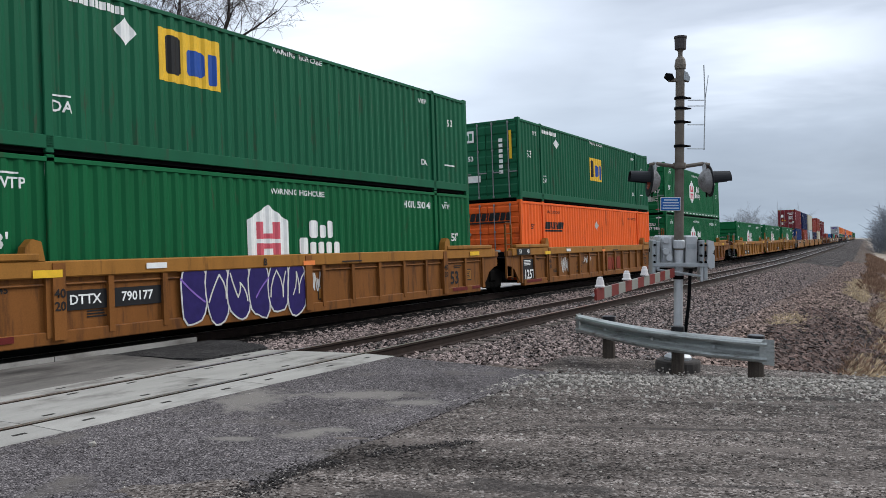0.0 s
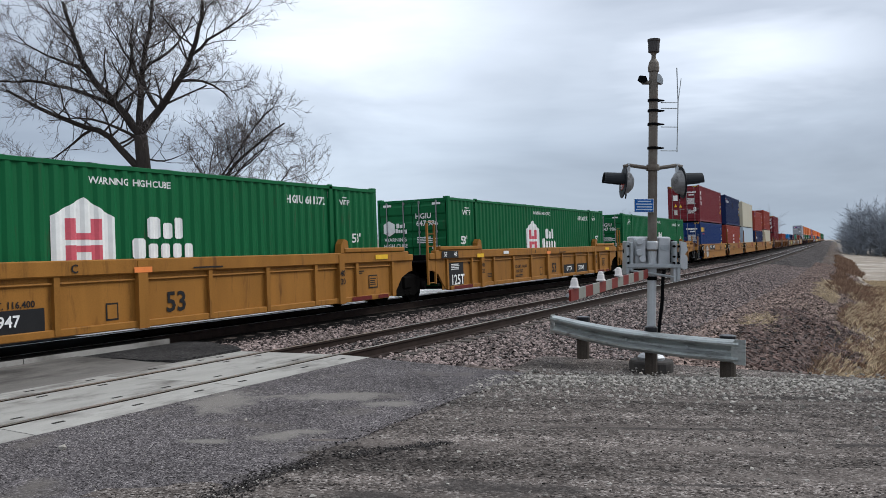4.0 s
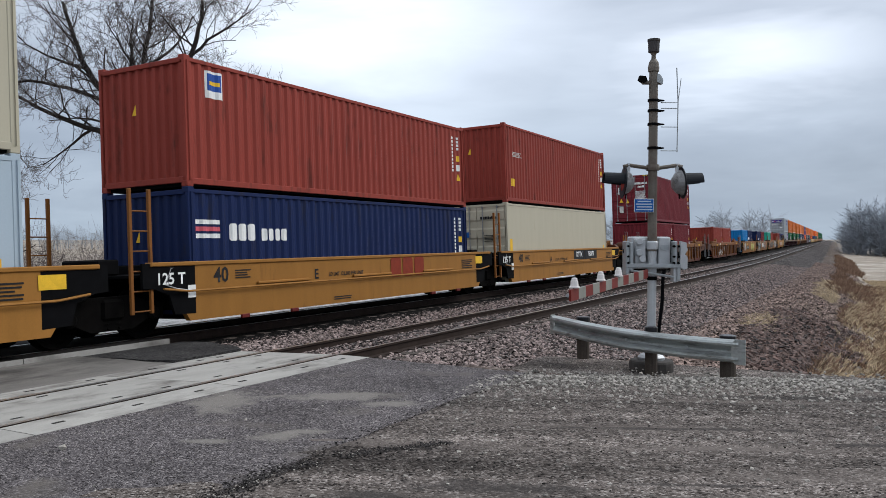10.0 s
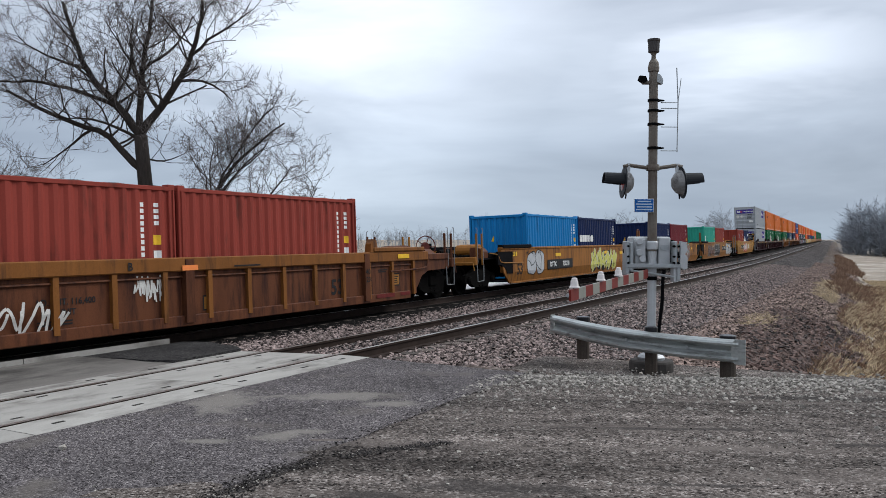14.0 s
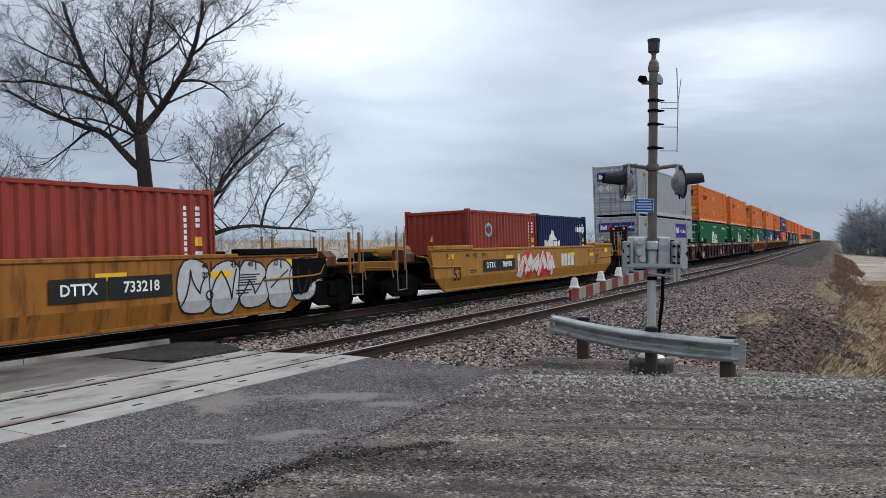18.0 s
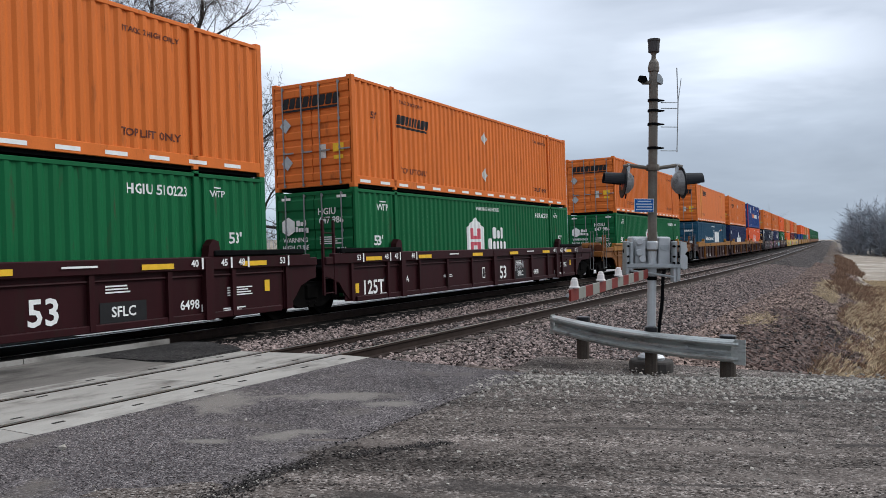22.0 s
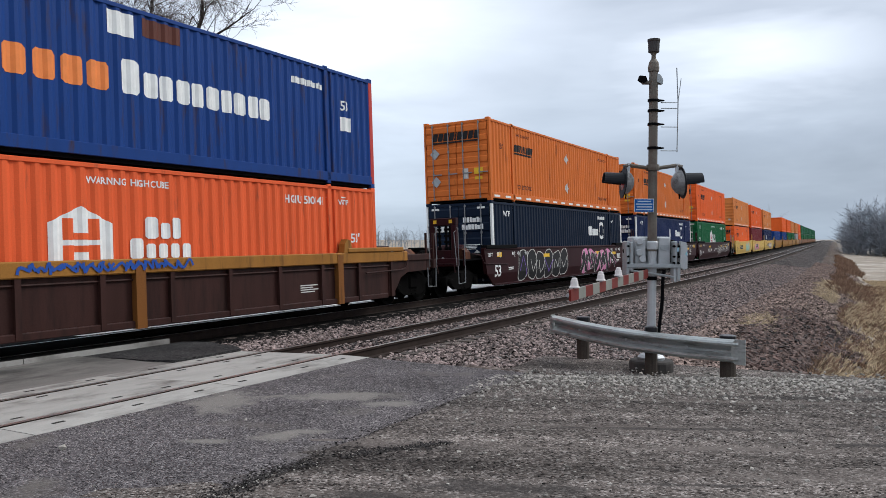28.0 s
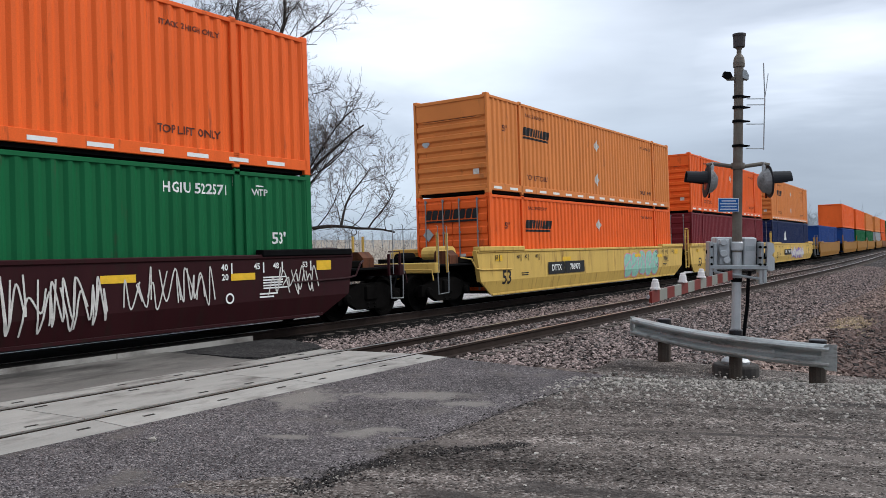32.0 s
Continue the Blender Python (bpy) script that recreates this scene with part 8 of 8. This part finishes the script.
def build_guard_rail():
    top = thing("guard_rail", "curved galvanised steel guard rail on short dark wooden posts", "guard rail")
    ctrl = [(-5.18, 14.02), (-4.86, 13.70), (-4.2, 13.05), (-3.45, 12.45), (-2.7, 12.06), (-2.1, 11.88), (-1.66, 11.78)]
    path = []
    for i in range(len(ctrl) - 1):
        p0, p1, p2, p3 = (Vector(ctrl[min(max(i + k, 0), len(ctrl) - 1)]) for k in (-1, 0, 1, 2))
        for k in range(5):
            t = k / 5
            path.append(0.5 * (2 * p1 + (p2 - p0) * t + (2 * p0 - 5 * p1 + 4 * p2 - p3) * t * t + (3 * p1 - p0 - 3 * p2 + p3) * t ** 3))
    path.append(Vector(ctrl[-1]))
    # W section: (outward, height)
    sec = [(-0.005, 0.505), (0.03, 0.50), (0.085, 0.478), (0.10, 0.45), (0.095, 0.425), (0.005, 0.375), (-0.012, 0.345), (0.005, 0.315), (0.095, 0.265), (0.10, 0.24), (0.085, 0.212), (0.03, 0.192), (-0.005, 0.188)]
    vs, fs = [], []
    m = len(sec)
    for i, p in enumerate(path):
        d = (path[min(i + 1, len(path) - 1)] - path[max(i - 1, 0)]).normalized()
        out = Vector((d.y, -d.x))
        if out.y > 0:
            out = -out
        for th in (0.0, -0.006):
            for o, z in sec:
                q = p + out * (o + th)
                vs.append((q.x, q.y, z))
    for i in range(len(path) - 1):
        a, b = i * 2 * m, (i + 1) * 2 * m
        for k in range(m - 1):
            fs += [(a + k, a + k + 1, b + k + 1, b + k), (a + m + k, b + m + k, b + m + k + 1, a + m + k + 1)]
        fs += [(a, b, b + m, a + m), (a + m - 1, a + 2 * m - 1, b + 2 * m - 1, b + m - 1)]
    g = Geo()
    g.add(vs, fs)
    part("beam", g, RAILGREY, top, "galvanised W-shaped beam")
    for p, d, back in ((path[0], path[0] - path[2], 0.10), (path[-1], path[-1] - path[-3], 0.0)):
        d = d.normalized()
        out = Vector((d.y, -d.x))
        if out.y > 0:
            out = -out
        # flat flared plate: (along, outward, lower edge, upper edge)
        rows = ((-0.10, 0.086, 0.235, 0.455), (-0.05, 0.088, 0.18, 0.51), (0.02, 0.08, 0.175, 0.515), (0.09, 0.07 - back, 0.17, 0.52))
        vs = []
        for e, o, lo, hi in rows:
            for th in (0.0, -0.012):
                q = p + d * e + out * (o + th)
                vs += [(q.x, q.y, lo), (q.x, q.y, hi)]
        fs = []
        for i in range(3):
            k, m2 = 4 * i, 4 * i + 4
            fs += [(k, m2, m2 + 1, k + 1), (k + 2, k + 3, m2 + 3, m2 + 2), (k + 1, m2 + 1, m2 + 3, k + 3), (k, k + 2, m2 + 2, m2)]
        fs += [(0, 1, 3, 2), (12, 14, 15, 13)]
        part("end_shoe", Geo().add(vs, fs), RAILGREY, top, "flared galvanised end shoe")
    for k, (x, y, zb, zt) in enumerate(((-4.50, 13.58, -0.5, 0.54), (-3.02, 12.33, -0.3, 0.56), (-1.86, 11.98, -0.3, 0.53))):
        r = 0.11 if k != 1 else 0.095
        g = Geo().lathe([(r, zb), (r, zt - 0.02), (r - 0.015, zt)], 12, (x, y, 0))
        post = part("post", g, POST, top, "short dark wooden post")
        part("post_cap", Geo().lathe([(r + 0.004, zt - 0.16), (r + 0.006, zt + 0.002), (r - 0.01, zt + 0.012), (0.0, zt + 0.013)], 14, (x, y, 0)), CAPTIN, post, "dark sheet-metal post cap")
    for i in (8, 15, 22):
        p = path[i]
        part("bolt", Geo().lathe([(0.022, -0.01), (0.022, 0.01), (0.012, 0.018)], 8, axis=1), GALV, top, at=(p.x + 0.02, p.y - 0.03, 0.345))
    # flat concrete pad under the mast
    g = Geo().lathe([(0.34, -0.5), (0.34, -0.03), (0.325, 0.0), (0.30, 0.01), (0.0, 0.012)], 20, (-3.13, 12.78, 0))
    thing("mast_footing", "round dark concrete footing under the signal mast", "footing", data=g.mesh("mast_footing", FOOTING))


build_signal()
build_guard_rail()

# ---- trees ----


def grow(g_limb, g_twig, rnd, p, d, length, r, level, deep, spread_a, droop=0.0, sides=(9, 7, 5, 4, 3, 3)):
    """A limb that tapers, wanders and forks into thinner ones."""
    n = 5 if level < 2 else 3
    path = [p.copy()]
    dd = d.copy()
    for k in range(n):
        dd = (dd + Vector((rnd.gauss(0, 1), rnd.gauss(0, 1), rnd.gauss(0, 1))) * (0.10 + 0.07 * level) + Vector((0, 0, 0.10 - droop * 0.08 * level))).normalized()
        path.append(path[-1] + dd * length / n)
    tip = r * (0.62 if level == 0 else 0.5)
    (g_limb if level < 3 else g_twig).tube(path, r, sides[min(level, 5)], tip, caps=False)
    if level >= deep:
        return
    kids = rnd.randint(2, 3) if level >= 2 else 4
    for k in range(kids + 1):
        t = 0.35 + 0.65 * (k + rnd.random() * 0.8) / (kids + 1.5)
        t = min(t, 1.0)
        i = min(int(t * n), n - 1)
        q = path[i].lerp(path[i + 1], t * n - i)
        axis = Vector((rnd.gauss(0, 1), rnd.gauss(0, 1), rnd.gauss(0, 1))).cross(dd).normalized()
        nd = (Matrix.Rotation(rnd.uniform(0.45, 1.0) * spread_a, 3, axis) @ dd).normalized()
        grow(g_limb, g_twig, rnd, q, nd, length * (rnd.uniform(0.55, 0.80) if level < 4 else rnd.uniform(0.4, 0.65)), max(tip * rnd.uniform(0.5, 0.8), 0.0085), level + 1, deep, spread_a, droop, sides)


def bare_tree(x, y, z, height, r, seed, label, lean=(0, 0), deep=5, spread_a=0.95, trunk=0.36, droop=0.0):
    rnd = random.Random(seed)
    top = thing("tree", label, "tree", "bare trees by the line", at=(x, y, z))
    limb, twig, stem = Geo(), Geo(), Geo()
    th = height * trunk
    path = [Vector((lean[0] * th * t + 0.10 * math.sin(5 * t), lean[1] * th * t, th * t - 0.3 * (t == 0))) for t in (0, 0.2, 0.4, 0.6, 0.8, 1.0)]
    stem.tube(path, r, 12, r * 0.62)
    stem.lathe([(r * 1.7, -0.3), (r * 1.3, 0.1), (r * 1.05, 0.5)], 12)
    d = (path[-1] - path[-2]).normalized()
    for k in range(4):
        a = 2 * math.pi * (k + rnd.random() * 0.6) / 4
        nd = (d + Vector((math.cos(a), math.sin(a), 0)) * rnd.uniform(0.35, 0.75)).normalized()
        grow(limb, twig, rnd, path[-1] - d * 0.12 * k, nd, height * rnd.uniform(0.26, 0.36), r * rnd.uniform(0.38, 0.55), 1, deep, spread_a, droop)
    for k in range(3):
        a = 2 * math.pi * rnd.random()
        nd = (d * 0.25 + Vector((math.cos(a), math.sin(a), 0))).normalized()
        grow(limb, twig, rnd, path[3] + Vector((0, 0, 0.25 * k)), nd, height * rnd.uniform(0.2, 0.3), r * 0.3, 2, deep, spread_a, droop)
    part("trunk", stem.mesh("trunk", BARK, True), BARK, top, "rough dark trunk")
    part("branchwork", limb.mesh("branchwork", BARK, True), BARK, top, "bare dark limbs")
    part("crown", twig.mesh("crown", TWIG), TWIG, top, "dense bare twigs")
    return top


ACROSS, AWAY = Vector((0.882, 0.471, 0)), Vector((-0.471, 0.882, 0))


def old_tree(x, y, z, seed, label, trunk_h, r, limbs, deep=5, dense=2.4):
    """A wide old tree. limbs: (bearer or -1 for the trunk, how far along it, lean from upright in degrees, bend, length, radius, lean away from the line)."""
    rnd = random.Random(seed)
    top = thing("tree", label, "tree", "bare trees by the line", at=(x, y, z))
    stem, limb, twig = Geo(), Geo(), Geo()
    trunk = [Vector((0.16 * math.sin(5 * t) + 0.06 * math.sin(11 * t), 0.08 * math.sin(4 * t), trunk_h * t - (0.4 if t == 0 else 0))) for t in (0, 0.2, 0.4, 0.6, 0.8, 1.0)]
    stem.tube(trunk, r * 1.15, 14, r * 0.86)
    stem.lathe([(r * 1.8, -0.4), (r * 1.4, 0.1), (r * 1.1, 0.7)], 14)
    paths = []
    for bearer, t, lean, bend, length, rad, off in limbs:
        line = trunk if bearer < 0 else paths[bearer]
        i = min(int(t * (len(line) - 1)), len(line) - 2)
        p = line[i].lerp(line[i + 1], t * (len(line) - 1) - i)
        n = max(5, round(length / 0.55))
        path, a = [p], lean
        for k in range(n):
            a += bend / n + rnd.gauss(0, 7)
            q = radians(a)
            d = ACROSS * math.sin(q) + Vector((0, 0, math.cos(q))) + AWAY * (off + rnd.gauss(0, 0.18))
            path.append(path[-1] + d.normalized() * length / n)
        paths.append(path)
        limb.tube(path, rad, 8, max(rad * 0.3, 0.02), caps=False)
        m = max(4, round(length * dense))
        for k in range(m):
            f = 0.16 + 0.84 * (k + rnd.random()) / m
            f = min(f, 1.0)
            i = min(int(f * n), n - 1)
            q = path[i].lerp(path[i + 1], f * n - i)
            d = (path[i + 1] - path[i]).normalized()
            side = (rnd.choice((-1, 1)) * ACROSS * rnd.uniform(0.3, 1) + AWAY * rnd.gauss(0, 0.7) + Vector((0, 0, rnd.uniform(-0.15, 0.8)))).normalized()
            grow(limb, twig, rnd, q, (d * rnd.uniform(0.3, 1.0) + side).normalized(), rnd.uniform(1.0, 2.3) * (1.15 - 0.35 * f), max(rad * (1 - 0.7 * f) * 0.38, 0.018), 2, deep, 0.9)
    part("trunk", stem.mesh("trunk", BARK, True), BARK, top, "rough dark trunk")
    part("branchwork", limb.mesh("branchwork", BARK, True), BARK, top, "crooked dark limbs")
    part("crown", twig.mesh("crown", TWIG), TWIG, top, "dense bare twigs")


MAUVE_TWIG = material("mauve_brown_brush", (0.105, 0.085, 0.080), rough=0.95, var=0.4, scale=0.5, bump=0.0)


def build_trees():
    old_tree(-28.7, 25.75, -1.1, 11, "big old bare tree with a dark trunk and crooked spreading limbs", 7.6, 0.33,
             ((-1, 1.0, -33, 2, 7.4, 0.20, 0.1), (0, 0.22, -70, -30, 6.2, 0.10, -0.1), (-1, 0.98, -4, 8, 7.2, 0.17, 0.1), (-1, 1.0, 38, -26, 7.2, 0.19, -0.1), (3, 0.20, -42, 40, 4.4, 0.10, 0.2),
              (3, 0.42, 62, 60, 2.6, 0.08, 0.2), (3, 0.60, 58, -6, 3.4, 0.08, -0.2), (-1, 0.79, -54, -30, 7.4, 0.17, 0.0), (7, 0.42, -112, -8, 3.0, 0.07, 0.2), (-1, 0.97, -60, 14, 3.4, 0.08, -0.2),
              (0, 0.55, -62, 20, 3.8, 0.08, 0.1), (2, 0.45, 36, -20, 3.6, 0.08, 0.2), (-1, 0.88, 130, -40, 1.6, 0.05, 0.3), (0, 0.30, 58, -40, 3.0, 0.07, 0.1), (2, 0.30, -30, 10, 4.0, 0.07, 0.2)))
    old_tree(-26.9, 26.3, -1.1, 23, "bare tree of several leaning stems beside the big one", 2.6, 0.20,
             ((-1, 1.0, 42, 58, 6.2, 0.12, 0.1), (-1, 1.0, 28, 14, 7.4, 0.12, 0.1), (0, 0.60, 5, 30, 3.2, 0.06, 0.1), (0, 0.80, 30, 20, 2.2, 0.04, 0.1), (1, 0.30, 44, 0, 4.0, 0.06, 0.2), (-1, 0.90, 20, -18, 6.0, 0.08, 0.2), (1, 0.45, 10, 14, 4.4, 0.05, -0.1), (5, 0.4, -14, 10, 3.2, 0.04, 0.1)), dense=2.1)
    bare_tree(-37.0, 25.0, -1.1, 9.0, 0.14, 41, "small bare tree in the thicket", deep=4)
    bare_tree(-42.0, 27.0, -1.1, 8.0, 0.12, 43, "small bare tree in the thicket", deep=4)
    # thicket under the trees
    g = Geo()
    rnd = random.Random(77)
    for k in range(2000):
        x, y = -23.5 - 26 * rnd.random(), 12 + 30 * rnd.random()
        h = rnd.uniform(0.8, 3.0) * rnd.choice((1, 1, 1, 1.5))
        p = Vector((x, y, -1.2))
        q = p + Vector((rnd.gauss(0, 0.7), rnd.gauss(0, 0.7), h * rnd.uniform(0.5, 1.0)))
        g.tube([p, p.lerp(q, 0.5) + Vector((rnd.gauss(0, 0.12), rnd.gauss(0, 0.12), 0)), q], 0.012, 3, 0.004, caps=False)
        for _ in range(5):
            e = q + Vector((rnd.gauss(0, 0.6), rnd.gauss(0, 0.6), rnd.uniform(-0.5, 0.6)))
            g.tube([p.lerp(q, rnd.uniform(0.4, 0.95)), e], 0.007, 3, 0.003, caps=False)
    thing("thicket", "tangled bare brush beyond the tracks", "brush", kind="stuff", data=g.mesh("thicket", MAUVE_TWIG))


def wood(name, label, spots, hmin, hmax, seed, mat, twigs=26, low=0.25):
    """A far wood: many small bare trees in one mesh."""
    rnd = random.Random(seed)
    g = Geo()
    for x, y, z in spots:
        h = rnd.uniform(hmin, hmax)
        p = Vector((x, y, z - 0.3))
        q = p + Vector((rnd.gauss(0, 0.06) * h, rnd.gauss(0, 0.06) * h, h * 0.75))
        g.tube([p, q], h * 0.016, 3, h * 0.006, caps=False)
        for _ in range(twigs):
            a = p.lerp(q, rnd.uniform(low, 1.0))
            d = Vector((rnd.gauss(0, 1), rnd.gauss(0, 1), rnd.uniform(0.3, 1.6))).normalized()
            b = a + d * h * rnd.uniform(0.15, 0.42)
            g.tube([a, b], h * 0.0055, 3, h * 0.002, caps=False)
            for _ in range(2):
                c = a.lerp(b, rnd.uniform(0.4, 1.0))
                e = c + (d + Vector((rnd.gauss(0, 0.6), rnd.gauss(0, 0.6), rnd.gauss(0, 0.5)))).normalized() * h * rnd.uniform(0.08, 0.2)
                g.tube([c, e], h * 0.004, 3, h * 0.0015, caps=False)
    thing(name, label, "trees", kind="stuff", data=g.mesh(name, mat))


def build_far():
    rnd = random.Random(5)
    spots = []
    for k in range(120):
        f = rnd.random()
        spots.append((-6.0 + 26 * f + rnd.gauss(0, 1.0), 208 + rnd.uniform(0, 30) - 14 * f, -2.4))
    wood("roadside_trees", "bare trees greyed by painted haze, crowding the far side of the bank", spots, 5.0, 13.5, 3, NEAR_HAZE_TWIG, 70, 0.03)
    spots = [(12 + rnd.uniform(-6, 26), 200 + rnd.uniform(-10, 60), -2.4) for _ in range(90)]
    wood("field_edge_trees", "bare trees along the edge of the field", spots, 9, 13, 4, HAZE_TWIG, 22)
    spots = []
    for k in range(420):
        a = radians(rnd.uniform(8, 62))
        r = rnd.uniform(245, 300)
        spots.append((-r * math.sin(a), r * math.cos(a), -1.0))
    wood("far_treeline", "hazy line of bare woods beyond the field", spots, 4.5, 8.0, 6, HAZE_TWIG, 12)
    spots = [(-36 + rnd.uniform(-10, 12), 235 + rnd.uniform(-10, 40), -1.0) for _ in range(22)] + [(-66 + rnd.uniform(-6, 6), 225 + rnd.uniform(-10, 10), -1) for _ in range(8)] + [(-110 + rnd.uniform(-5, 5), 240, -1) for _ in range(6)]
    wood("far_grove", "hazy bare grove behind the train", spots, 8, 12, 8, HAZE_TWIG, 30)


def tufts(name, label, mat, place, count, hmin, hmax, seed, blades=9, lean=0.5):
    rnd = random.Random(seed)
    vs, fs = [], []
    for _ in range(count):
        x, y, z = place(rnd)
        for _ in range(blades):
            a = rnd.uniform(0, 6.28)
            h = rnd.uniform(hmin, hmax)
            bx, by = x + rnd.gauss(0, 0.06), y + rnd.gauss(0, 0.06)
            w = 0.006 + 0.008 * rnd.random()
            k = len(vs)
            lx, ly = math.cos(a) * h * lean * rnd.random(), math.sin(a) * h * lean * rnd.random()
            px, py = -math.sin(a) * w, math.cos(a) * w
            vs += [(bx - px, by - py, z - 0.03), (bx + px, by + py, z - 0.03), (bx + lx * 0.4 + px * 0.7, by + ly * 0.4 + py * 0.7, z + h * 0.6), (bx + lx, by + ly, z + h)]
            fs += [(k, k + 1, k + 2), (k, k + 2, k + 3)]
    me = bpy.data.meshes.new(name)
    me.from_pydata(vs, [], fs)
    me.materials.append(mat)
    thing(name, label, "grass", kind="stuff", data=me)


def build_grass():
    def strip(y0, y1, o0, o1, power=1.0):
        def at(rnd):
            y = y0 + (y1 - y0) * rnd.random() ** power
            o = o0 + (o1 - o0) * rnd.random() + 0.5 * noise.noise((0, y * 0.25, 9))
            x = TRACK_X + o + bend_shift(y)
            z = natural(x, y)
            return x, y, max(z, float(ballast_z(o))) if o < 10.4 else z
        return at

    # straw beyond the rubble, with bare places between
    def patchy(at):
        def pick(rnd):
            while True:
                x, y, z = at(rnd)
                if noise.noise((x * 0.35, y * 0.16, 4)) > rnd.uniform(-0.35, 0.3):
                    return x, y, z
        return pick

    tufts("dry_grass", "dry straw-coloured grass low on the bank", DRY, patchy(strip(17, 80, 11.7, 15.5, 1.4)), 5200, 0.04, 0.22, 3, 10, 1.6)
    tufts("straw_patch", "patch of pale straw at the edge of the ballast", DRY, strip(42, 58, 10.2, 11.2), 420, 0.03, 0.14, 13, 10, 1.8)
    tufts("brown_weeds", "brown dead weeds and stems on the bank", BRUSH, patchy(strip(17, 70, 11.6, 14.5, 1.4)), 2400, 0.05, 0.27, 4, 7, 1.2)
    tufts("russet_brush", "russet dead brush farther along the bank", BRUSH, patchy(strip(48, 150, 10.7, 13.0)), 2000, 0.08, 0.42, 14, 8, 0.9)
    tufts("crest_grass", "patch of flattened dry grass at the edge of the ballast", DRY, strip(24, 29, 9.5, 10.3), 150, 0.02, 0.09, 5, 12, 2.4)

    def foot(rnd):
        x = -3.9 + 2.2 * rnd.random()
        return x, 12.3 + rnd.random() * 1.2, natural(x, 12.6)

    tufts("weeds_at_the_posts", "sparse dead grass round the guard rail posts", DRY, foot, 60, 0.04, 0.14, 6, 6, 0.8)


build_trees()
build_far()
build_grass()
motions()
